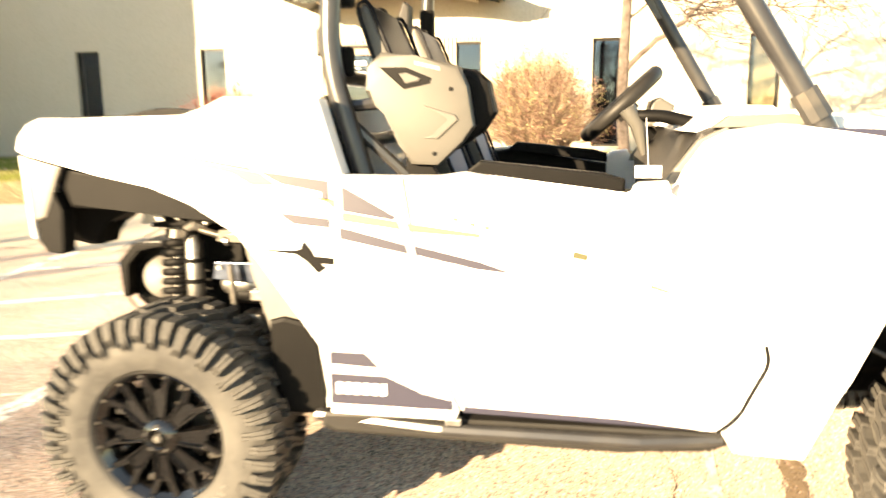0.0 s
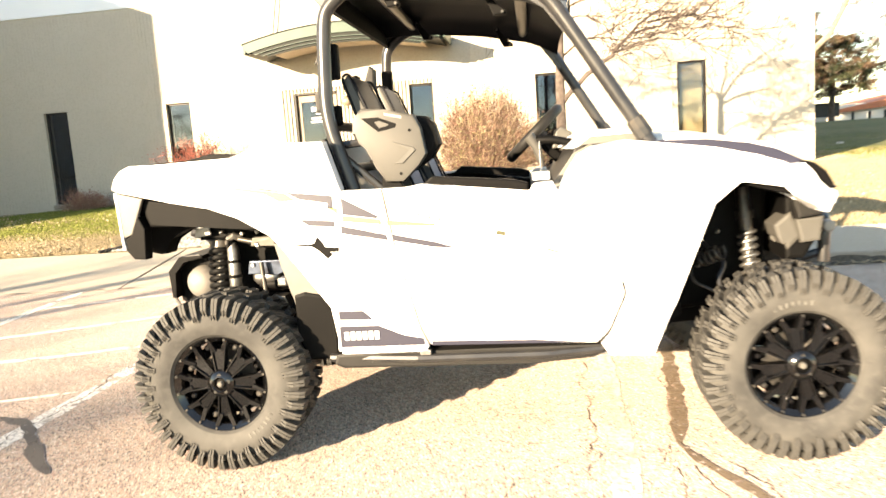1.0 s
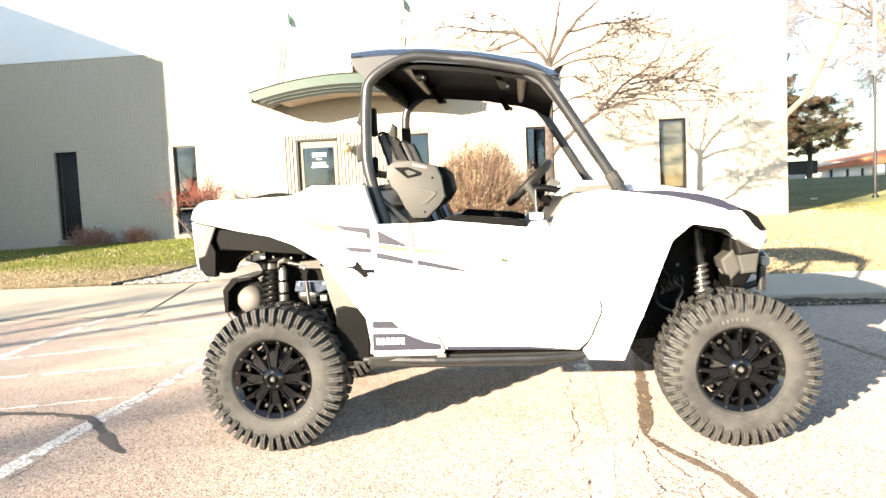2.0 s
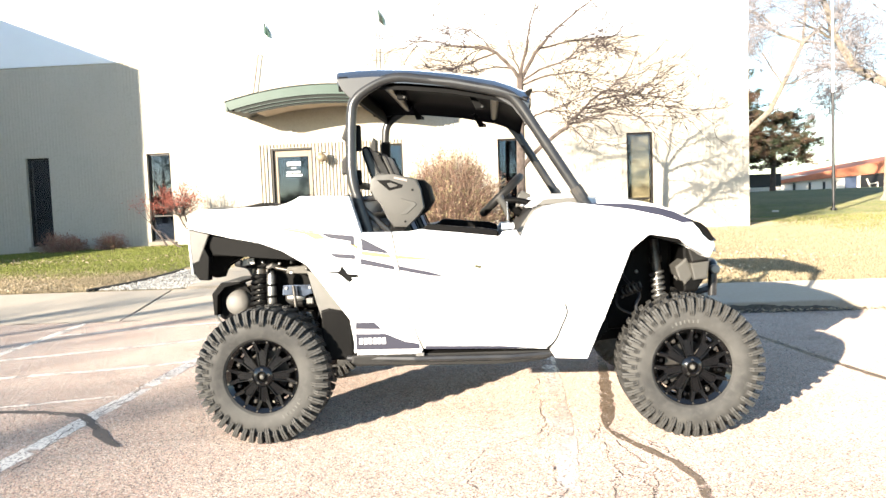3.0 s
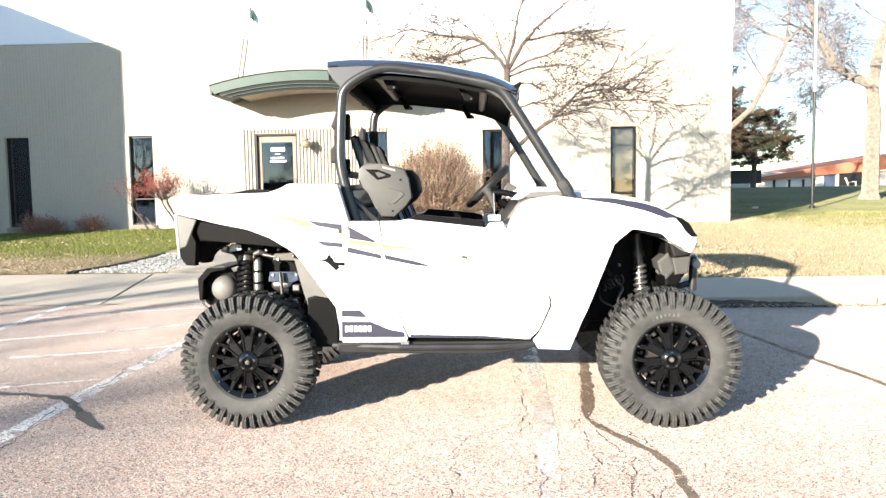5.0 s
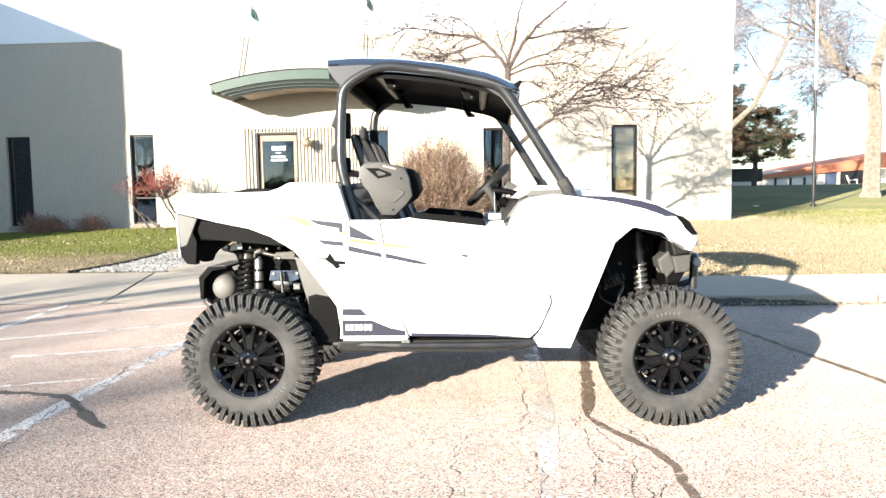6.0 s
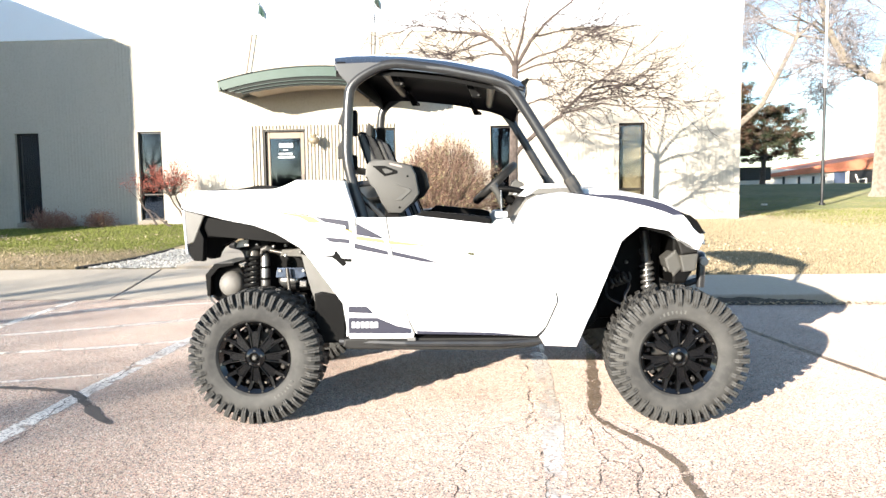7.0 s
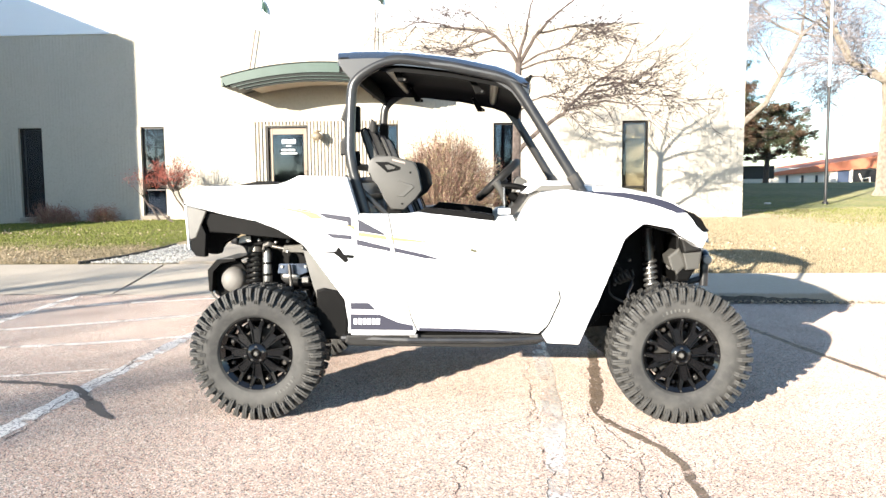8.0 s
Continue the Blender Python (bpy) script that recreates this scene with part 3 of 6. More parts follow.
east = tagged(part("wall_east", box(CORNER_X - 0.3, CORNER_X, WALL_Y + 0.302, 34, -0.3, TOP), STUCCO), "cream painted side wall of the building", "wall", kind="structure")
north = tagged(part("wall_north", box(-26, CORNER_X - 0.302, 33.7, 34, -0.3, TOP), STUCCO), "cream painted rear wall of the building", "wall", kind="structure")
far_west = tagged(part("wall_far_west", box(-26.3, -26.002, WING_FRONT, 34, -0.3, WING_TOP), STUCCO), "cream painted end wall of the building", "wall", kind="structure")
roof_main = tagged(part("roof", box(-26, CORNER_X - 0.302, WALL_Y + 0.31, 33.69, 6.4, 6.6), CONCRETE), "flat roof behind the parapet", "roof", kind="structure")
roof_wing = tagged(part("roof_wing", box(-26, WING_X - 0.302, WING_FRONT + 0.31, WALL_Y + 0.3, 6.4, 6.6), CONCRETE), "flat roof over the wing", "roof", kind="structure")
# inner surfaces added behind the panes, dark by colour
inner = tagged(part("wall_inner", box(-13.6, CORNER_X - 0.31, 16.5, 16.6, 0.0, 3.2), ROOM), "inner wall behind the windows, coloured near black for a dim room", "wall", kind="structure")
inner_floor = tagged(part("floor", box(-13.6, CORNER_X - 0.31, WALL_Y + 0.31, 16.49, 0.3, 0.36), ROOM), "inner floor, coloured near black for a dim room", "floor", kind="structure")
inner_ceiling = tagged(part("ceiling", box(-13.6, CORNER_X - 0.31, WALL_Y + 0.31, 16.49, 3.2, 3.26), ROOM), "inner ceiling, coloured near black for a dim room", "ceiling", kind="structure")


def window(span, put, frame_mat, label):
    """A narrow fixed light: frame, one or two panes, sill."""
    name, a, b, z0, z1 = span
    w = empty(name)
    tagged(w, label, "window", kind="structure")
    f, d0, d1 = 0.05, 0.08, 0.15

    def bar(ua, ub, za, zb, da, db, nm, m, e):
        bm = bmesh.new()
        vs = [bm.verts.new(put(u, d, z)) for z in (za, zb) for u, d in ((ua, da), (ub, da), (ub, db), (ua, db))]
        for q in ((0, 1, 2, 3), (4, 5, 6, 7), (0, 1, 5, 4), (1, 2, 6, 5), (2, 3, 7, 6), (3, 0, 4, 7)):
            bm.faces.new([vs[i] for i in q])
        bmesh.ops.bevel(bm, geom=list(bm.edges), offset=e, segments=1, affect="EDGES")
        return part(nm, bm, m, w)

    bar(a, a + f, z0, z1, d0, d1, "window_frame", frame_mat, 0.005)
    bar(b - f, b, z0, z1, d0, d1, "window_frame", frame_mat, 0.005)
    bar(a + f, b - f, z1 - f, z1, d0, d1, "window_frame", frame_mat, 0.005)
    bar(a + f, b - f, z0, z0 + f, d0, d1, "window_frame", frame_mat, 0.005)
    bar(a + f, b - f, z0 + 0.62, z0 + 0.66, d0 + 0.01, d1 - 0.01, "mullion", frame_mat, 0.004)
    p = bar(a + f, b - f, z0 + f, z0 + 0.62, d0 + 0.03, d0 + 0.036, "pane", GLASS, 0.001)
    q = bar(a + f, b - f, z0 + 0.66, z1 - f, d0 + 0.03, d0 + 0.036, "pane", GLASS, 0.001)
    p.visible_shadow = q.visible_shadow = False
    if name == "window_5":
        verts, faces = [], []
        z = z0 + 0.34
        while z < z1 - 0.06:
            k = len(verts)
            verts += [put(u, d, h) for u, d, h in ((a + 0.06, 0.20, z), (b - 0.06, 0.20, z), (b - 0.06, 0.225, z + 0.044), (a + 0.06, 0.225, z + 0.044))]
            faces.append((k, k + 1, k + 2, k + 3))
            z += 0.042
        raw("blind", verts, faces, BLIND, w, "closed tan slatted blind")
    bar(a - 0.04, b + 0.04, z0 - 0.1, z0 - 0.002, -0.06, 0.2, "window_sill", CONCRETE, 0.008)
    return w


for s in OPENINGS:
    if s[0] != "door_1":
        window(s, front, BRONZE, "tall narrow bronze-framed window set in the block wall")
window(WING_SPANS[0], wing_face, BRONZE, "tall narrow bronze-framed window in the shaded side wall")


def glass_door(span):
    name, a, b, z0, z1 = span
    d = tagged(empty(name), "glazed entrance door with a tan frame and white lettering", "door", kind="structure")
    y = WALL_Y
    part("door_jamb", box(a, a + 0.06, y + 0.02, y + 0.2, z0, z1, 0.006), BRONZE, d)
    part("door_jamb", box(b - 0.045, b, y + 0.02, y + 0.2, z0, z1, 0.006), BRONZE, d)
    part("door_head", box(a + 0.061, b - 0.046, y + 0.02, y + 0.2, z1 - 0.05, z1, 0.006), BRONZE, d)
    x0, x1 = a + 0.065, b - 0.05
    part("door_stile", box(x0, x0 + 0.09, y + 0.09, y + 0.14, z0, z1 - 0.055, 0.006), TAN_FRAME, d)
    part("door_stile", box(x1 - 0.09, x1, y + 0.09, y + 0.14, z0, z1 - 0.055, 0.006), TAN_FRAME, d)
    part("door_rail", box(x0 + 0.091, x1 - 0.091, y + 0.09, y + 0.14, z1 - 0.21, z1 - 0.055, 0.006), TAN_FRAME, d)
    part("door_rail", box(x0 + 0.091, x1 - 0.091, y + 0.09, y + 0.14, z0, z0 + 0.2, 0.006), TAN_FRAME, d)
    pane = part("pane", box(x0 + 0.091, x1 - 0.091, y + 0.112, y + 0.12, z0 + 0.201, z1 - 0.211), GLASS, d)
    pane.visible_shadow = False
    part("door_handle", tube(round_path([(x1 - 0.05, y + 0.09, 1.3), (x1 - 0.05, y + 0.03, 1.3), (x1 - 0.05, y + 0.03, 1.6), (x1 - 0.05, y + 0.09, 1.6)], 0.02), 0.012, 8), STEEL, d)
    c = (x0 + x1) / 2
    # bars in place of the number and the small lines of lettering
    for x, w, z, h in ((c - 0.16, 0.07, 2.27, 0.1), (c - 0.07, 0.07, 2.27, 0.1), (c + 0.02, 0.07, 2.27, 0.1), (c + 0.11, 0.07, 2.27, 0.1), (c - 0.06, 0.12, 2.2, 0.02),
                       (c - 0.17, 0.13, 2.09, 0.045), (c - 0.02, 0.18, 2.09, 0.045), (c - 0.19, 0.4, 2.01, 0.045)):
        part("lettering_bar", box(x, x + w, y + 0.106, y + 0.1115, z, z + h), LETTER, d)
    part("threshold", box(a, b, y - 0.12, y + 0.2, z0 - 0.06, z0 - 0.002, 0.008), CONCRETE, d)


glass_door(OPENINGS[2])

# arched awning over the entrance
awning = tagged(empty("awning"), "arched green metal awning with a tan soffit over the entrance", "awning")
ax0, ax1, ay0, az0, rise = -5.85, -1.5, 12.1, 3.40, 0.30


def arch(x):
    t = (x - (ax0 + ax1) / 2) / ((ax1 - ax0) / 2)
    return az0 + rise * (1 - t * t)


def arch_shell(h0, h1, y0, y1, x0=ax0, x1=ax1, n=32, slant=0.0):
    bm = bmesh.new()
    cols = []
    for i in range(n + 1):
        x = x0 + (x1 - x0) * i / n
        e = (1 - 2 * i / n) * slant
        lo, hi = arch(x + e) + h0, arch(x) + h1
        cols.append([bm.verts.new(p) for p in ((x + e, y0, lo), (x, y0, hi), (x, y1, hi), (x + e, y1, lo))])
    for a, b in zip(cols, cols[1:]):
        for k in range(4):
            bm.faces.new((a[k], a[(k + 1) % 4], b[(k + 1) % 4], b[k]))
    bm.faces.new(cols[0])
    bm.faces.new(list(reversed(cols[-1])))
    return bm


part("fascia", arch_shell(0.06, 0.27, ay0, ay0 + 0.05, slant=0.12), GREEN_METAL, awning)
part("fascia_lip", arch_shell(0.272, 0.292, ay0 - 0.02, ay0 + 0.06), AWN_DARK, awning, "dark drip edge")
part("fascia_band", arch_shell(-0.005, 0.058, ay0 + 0.03, ay0 + 0.08, ax0 + 0.20, ax1 - 0.20, slant=0.05), AWN_DARK, awning, "dark green lower band")
part("cover", arch_shell(0.2, 0.26, ay0 + 0.051, WALL_Y - 0.035), GREEN_METAL, awning)
part("lower_trim", arch_shell(-0.018, -0.007, ay0 + 0.02, ay0 + 0.09, ax0 + 0.26, ax1 - 0.26), GREEN_METAL, awning, "thin green bead")
part("lower_trim", arch_shell(-0.075, -0.02, ay0 + 0.06, ay0 + 0.11, ax0 + 0.34, ax1 - 0.34, slant=0.05), AWN_DARK, awning, "dark bronze trim")
part("lower_trim", arch_shell(-0.086, -0.077, ay0 + 0.05, ay0 + 0.12, ax0 + 0.42, ax1 - 0.42), GREEN_METAL, awning, "thin green bead")
part("lower_trim", arch_shell(-0.13, -0.088, ay0 + 0.09, ay0 + 0.14, ax0 + 0.50, ax1 - 0.50, slant=0.05), AWN_DARK, awning, "dark bronze trim")
part("soffit", arch_shell(-0.06, -0.02, ay0 + 0.141, WALL_Y - 0.035, ax0 + 0.55, ax1 - 0.55), AWN_UNDER, awning)
part("soffit", arch_shell(0.03, 0.058, ay0 + 0.081, WALL_Y - 0.035, ax0 + 0.12, ax1 - 0.12), AWN_DARK, awning, "dark outer soffit")
for xs in (ax0, ax1 - 0.05):
    part("side_panel", arch_shell(0.08, 0.2, ay0 + 0.052, WALL_Y - 0.036, xs, xs + 0.05, 2), GREEN_METAL, awning)


def flag_pole(x, lean):
    f = tagged(empty("flag_pole", Matrix.Translation((x, 13.40, arch(x) + 0.25))), "thin pole with a small drooping dark green pennant on the awning", "flag pole", "pennants on the awning")
    part("pole", tube([(0, 0, 0), (lean * 0.4, 0, 0.8), (lean, 0, 2.08)], 0.014, 6), BARK, f)
    bm = bmesh.new()
    rows = []
    for i in range(7):
        s = i / 6
        z = 2.05 - 0.30 * s
        w = 0.05 + 0.09 * math.sin(s * 2.6)
        rows.append([bm.verts.new((lean + 0.01 + w * u + 0.03 * s, 0.02 * math.sin(6 * u + 4 * s), z - 0.12 * u)) for u in (0, 0.33, 0.66, 1.0)])
    for p, q in zip(rows, rows[1:]):
        for k in range(3):
            bm.faces.new((p[k], p[k + 1], q[k + 1], q[k]))
    ob = part("pennant", bm, GREEN_METAL, f)
    so = ob.modifiers.new("thickness", "SOLIDIFY")
    so.thickness = 0.003


flag_pole(-5.64, 0.38)
flag_pole(-2.55, 0.08)


def wall_lamp(x, z):
    l = tagged(empty("wall_lamp", Matrix.Translation((x, WALL_Y - 0.03, z)) @ Matrix.Scale(1.35, 4)), "small pale jug-shaped lamp on the ribbed wall", "wall lamp")
    part("back_plate", lathe([(0.0, 0.0), (0.07, 0.0), (0.065, -0.02), (0.0, -0.022)], 20), POLE_PALE, l, smooth=40)
    part("arm", tube(round_path([(0, -0.02, 0), (0, -0.12, 0.02), (0, -0.16, -0.03)], 0.04), 0.014, 8), POLE_PALE, l)
    bm = bmesh.new()
    prof = [(0.02, 0.085), (0.058, 0.078), (0.06, 0.06), (0.045, 0.048), (0.088, 0.015), (0.10, -0.025), (0.078, -0.07), (0.034, -0.092), (0.028, -0.135), (0.0, -0.14)]
    rings = [[bm.verts.new((r * math.cos(a), -0.2 + r * math.sin(a), h)) for a in [2 * math.pi * k / 20 for k in range(20)]] for r, h in prof]
    for p, q in zip(rings, rings[1:]):
        for k in range(20):
            bm.faces.new((p[k], p[(k + 1) % 20], q[(k + 1) % 20], q[k]))
    part("globe", bm, BRASS, l, "aged tan metal jug", smooth=50)


wall_lamp(-3.93, 2.44)


# ---- the utility vehicle ----
MUFFLER = mat("pale_heat_stained_metal", (0.19, 0.18, 0.165), 0.6, metal=0.1, layers=((9, 4, 0.45, 0.7, (0.15, 0.135, 0.12), 0.6),))
car = tagged(empty("utility_vehicle"), "white two-seat off-road utility vehicle with black roof, cage and knobbly tyres", "utility vehicle")


def both(name, make, material, label="", smooth=False):
    """A part on each side of the vehicle."""
    part(name, make(), material, car, label, smooth)
    part(name, flip(make()), material, car, label, smooth)


# body sides: (x, z) outlines
QUARTER = [(-1.483, 1.150), (-1.470, 1.190), (-1.440, 1.222), (-1.40, 1.238), (-0.975, 1.230), (-0.93, 1.256), (-0.865, 1.288), (-0.61, 1.279), (-0.556, 1.092), (-0.572, 0.955), (-0.602, 0.70),
           (-0.606, 0.458), (-0.621, 0.458), (-0.621, 0.640), (-0.80, 0.868), (-0.85, 0.930), (-0.90, 0.975), (-0.97, 1.018), (-1.09, 1.052), (-1.25, 1.085), (-1.46, 1.136)]
REAR_DOOR = [(-0.549, 1.088), (-0.397, 1.086), (-0.361, 0.861), (-0.288, 0.548), (-0.256, 0.470), (-0.262, 0.455), (-0.602, 0.455), (-0.597, 0.70), (-0.567, 0.955)]
DOOR = [(-0.391, 1.086), (-0.30, 1.086), (-0.244, 1.095), (0.164, 1.028), (0.168, 1.060), (0.180, 1.070), (0.246, 1.074), (0.256, 1.03), (0.30, 0.99), (0.44, 0.80), (0.493, 0.673), (0.493, 0.638), (0.440, 0.522), (0.388, 0.460), (-0.247, 0.474), (-0.282, 0.548), (-0.355, 0.861)]
FENDER = [(0.262, 1.032), (0.30, 1.10), (0.342, 1.162), (0.40, 1.191), (0.516, 1.205), (0.64, 1.186), (0.82, 1.157), (0.96, 1.122), (1.05, 1.090), (1.14, 1.048), (1.205, 0.985), (1.215, 0.955),
          (1.188, 0.905), (1.148, 0.935), (1.09, 0.985), (1.05, 1.003), (0.92, 1.044), (0.895, 1.042), (0.80, 0.965), (0.675, 0.613), (0.586, 0.404), (0.423, 0.411), (0.396, 0.455), (0.447, 0.518), (0.500, 0.636), (0.500, 0.676), (0.447, 0.806), (0.308, 0.998)]
both("rear_fender", lambda: prism(QUARTER, -0.775, -0.70, 0.012), CAR_WHITE)
both("rear_side_panel", lambda: prism(REAR_DOOR, -0.785, -0.73, 0.010), CAR_WHITE)
both("door", lambda: prism(DOOR, -0.79, -0.72, 0.012), CAR_WHITE)
both("front_fender", lambda: prism(FENDER, -0.80, -0.62, 0.016), CAR_WHITE)

# hood between the fenders
def hood_sheet(x0, x1, y0, y1, lift, thick, n=14, k=10):
    bm = bmesh.new()
    zs = [(0.50, 1.205), (0.64, 1.195), (0.82, 1.178), (0.96, 1.152), (1.05, 1.125), (1.155, 1.070), (1.235, 0.996), (1.262, 0.955)]

    def h(x):
        for (a, za), (b, zb) in zip(zs, zs[1:]):
            if x <= b:
                return za + (zb - za) * (x - a) / (b - a)
        return zs[-1][1]
    top, low = [], []
    for i in range(n + 1):
        x = x0 + (x1 - x0) * i / n
        rt, rl = [], []
        for j in range(k + 1):
            y = y0 + (y1 - y0) * j / k
            z = h(x) + lift + 0.022 * (1 - (y / 0.62) ** 2)
            bow = 0.05 * (1 - (y / 0.62) ** 2) * smooth_step(0.9, 1.26, x)
            rt.append(bm.verts.new((x + bow, y, z)))
            rl.append(bm.verts.new((x + bow, y, z - thick)))
        top.append(rt)
        low.append(rl)
    for g in (top, low):
        for p, q in zip(g, g[1:]):
            for j in range(k):
                bm.faces.new((p[j], p[j + 1], q[j + 1], q[j]))
    for i in range(n):
        bm.faces.new((top[i][0], top[i + 1][0], low[i + 1][0], low[i][0]))
        bm.faces.new((top[i][k], top[i + 1][k], low[i + 1][k], low[i][k]))
    for j in range(k):
        bm.faces.new((top[0][j], top[0][j + 1], low[0][j + 1], low[0][j]))
        bm.faces.new((top[n][j], top[n][j + 1], low[n][j + 1], low[n][j]))
    return bm


part("hood", hood_sheet(0.50, 1.235, -0.598, 0.598, 0.026, 0.03), CAR_WHITE, car, smooth=40)
both("hood_trim", lambda: prism([(0.60, 1.196), (0.82, 1.186), (0.96, 1.163), (1.05, 1.137), (1.155, 1.083), (1.235, 1.008), (1.258, 0.985), (1.235, 0.975), (1.15, 1.040), (1.05, 1.09), (0.96, 1.122), (0.82, 1.155), (0.64, 1.182)], -0.72, -0.60, 0.008), NAVY, "dark navy hood edge trim")
part("nose_grille", prism([(1.13, 0.70), (1.20, 0.70), (1.262, 0.80), (1.275, 0.96), (1.20, 0.97), (1.13, 0.95)], -0.55, 0.55, 0.015), BLACK, car)
both("headlight", lambda: prism([(1.165, 1.045), (1.24, 0.985), (1.252, 0.925), (1.215, 0.93), (1.16, 1.0)], -0.74, -0.50, 0.012), LENS, "pale angular headlight")
both("headlight_bezel", lambda: prism([(1.127, 1.090), (1.165, 1.078), (1.200, 1.050), (1.226, 1.005), (1.232, 0.986), (1.196, 0.984), (1.172, 1.020), (1.150, 1.054)], -0.772, -0.40, 0.006), BLACK)
both("headlight_blade", lambda: prism([(1.085, 1.078), (1.118, 1.082), (1.150, 1.046), (1.182, 0.985), (1.222, 0.978), (1.224, 0.957), (1.198, 0.905), (1.184, 0.905), (1.148, 0.975), (1.110, 1.015)], -0.806, -0.70, 0.006), CAR_WHITE, "white pointed blade beside the headlight")
both("front_bracket", lambda: prism([(1.085, 0.838), (1.148, 0.888), (1.188, 0.79), (1.135, 0.735), (1.125, 0.775), (1.098, 0.790)], -0.56, -0.42, 0.014), GUARD, "grey angular cooling duct")
both("front_liner", lambda: prism([(1.135, 0.965), (1.205, 0.96), (1.255, 0.875), (1.165, 0.862)], -0.60, -0.38, 0.01), GREY_PLASTIC)
both("front_liner", lambda: prism([(1.160, 0.858), (1.262, 0.866), (1.248, 0.772), (1.180, 0.765)], -0.58, -0.38, 0.01), GUARD)
part("front_bumper", tube(round_path([(1.322, -0.40, 0.66), (1.327, -0.40, 0.80), (1.342, -0.36, 0.835), (1.362, 0.0, 0.84), (1.342, 0.36, 0.835), (1.327, 0.40, 0.80), (1.322, 0.40, 0.66)], 0.05), 0.024, 10), TUBE, car, smooth=60)
part("front_skid", prism([(0.60, 0.40), (1.10, 0.44), (1.30, 0.60), (1.30, 0.64), (1.08, 0.50), (0.60, 0.46)], -0.34, 0.34, 0.01), BLACK, car)
both("bumper_end", lambda: tube([(1.334, -0.395, 0.806), (1.334, -0.43, 0.806), (1.334, -0.434, 0.806)], 0.024, 14, radii=[0.026, 0.026, 0.020]), STEEL, "bare steel tube end")
both("bumper_stay", lambda: tube([(1.08, -0.36, 0.62), (1.322, -0.39, 0.70)], 0.018, 8), TUBE)

# inner body, floor and sills
part("floor_pan", prism([(-0.63, 0.40), (0.60, 0.40), (0.72, 0.52), (0.66, 0.98), (0.56, 0.98), (0.54, 0.50), (-0.40, 0.48), (-0.46, 0.80), (-0.63, 0.80)], -0.62, 0.62, 0.01), BLACK, car)
part("front_bulkhead", prism([(0.58, 0.46), (1.10, 0.50), (1.12, 0.98), (0.60, 1.14)], -0.36, 0.36, 0.02), BLACK, car)
both("front_wheel_liner", lambda: prism([(0.60, 0.42), (0.685, 0.613), (0.81, 0.955), (0.90, 1.03), (1.10, 0.965), (1.09, 1.01), (0.89, 1.09), (0.76, 1.0), (0.55, 0.42)], -0.76, -0.355, 0.006), BLACK)
both("rock_slider", lambda: prism([(-0.64, 0.405), (-0.60, 0.388), (0.16, 0.385), (0.37, 0.40), (0.415, 0.42), (0.395, 0.452), (-0.24, 0.449), (-0.63, 0.448)], -0.775, -0.60, 0.012), GREY_PLASTIC, "charcoal sill under the doors")
both("slider_tube", lambda: tube([(-0.66, -0.74, 0.425), (-0.30, -0.79, 0.424), (0.20, -0.79, 0.424), (0.40, -0.76, 0.43)], 0.017, 8), TUBE)
both("sill_strip", lambda: box(-0.60, -0.262, -0.792, -0.776, 0.452, 0.468, 0.003), WHITE_FILM)
both("latch", lambda: box(-0.292, -0.248, -0.80, -0.775, 0.438, 0.458, 0.004), STEEL, "small steel latch")

# rear arch: liner, tail, guard
both("rear_arch_liner", lambda: prism([(-1.40, 1.105), (-1.25, 1.075), (-1.09, 1.042), (-0.97, 1.008), (-0.88, 0.955), (-0.93, 0.95), (-1.02, 0.965), (-1.22, 0.985), (-1.36, 0.99)], -0.735, -0.25, 0.01), BLACK)


def tail_guard():
    """Moulded corner whose outer face turns in towards the wheel and the ground."""
    bm = prism([(-1.465, 1.125), (-1.36, 1.096), (-1.26, 1.07), (-1.255, 0.97), (-1.355, 0.925), (-1.375, 0.862), (-1.40, 0.862), (-1.455, 0.885)], -0.74, -0.50, 0.01)
    for w in bm.verts:
        if w.co.y < -0.6:
            w.co.y += 0.40 * (w.co.x + 1.465) + 0.40 * (1.125 - w.co.z)
    return bm


both("tail_guard", tail_guard, BLACK)
both("tail_trim", lambda: prism([(-1.476, 1.136), (-1.365, 1.106), (-1.425, 0.966), (-1.462, 0.952), (-1.470, 1.0)], -0.76, -0.741, 0.006), PALE_TRIM, "pale grey tail trim")
both("tail_edge", lambda: prism([(-1.482, 1.136), (-1.470, 1.136), (-1.463, 0.955), (-1.458, 0.905), (-1.470, 0.905)], -0.764, -0.70, 0.005), CAR_WHITE)
both("tail_corner", lambda: prism([(-1.462, 0.949), (-1.426, 0.962), (-1.395, 1.035), (-1.372, 0.985), (-1.382, 0.862), (-1.43, 0.866), (-1.456, 0.90)], -0.757, -0.70, 0.004), BLACK)
both("tail_light", lambda: box(-1.487, -1.47, -0.70, -0.58, 0.98, 1.11, 0.006), RED_LENS, "red tail light")
both("inner_guard", lambda: prism([(-0.870, 0.895), (-0.80, 0.872), (-0.735, 0.775), (-0.622, 0.632), (-0.66, 0.62), (-0.80, 0.62), (-0.81, 0.70), (-0.85, 0.82)], -0.70, -0.62, 0.008), PALE_TRIM, "pale grey inner panel")
both("mud_guard", lambda: prism([(-0.80, 0.678), (-0.758, 0.690), (-0.673, 0.672), (-0.661, 0.653), (-0.628, 0.631), (-0.634, 0.43), (-0.673, 0.41), (-0.76, 0.41), (-0.80, 0.50)], -0.712, -0.58, 0.012), BLACK)

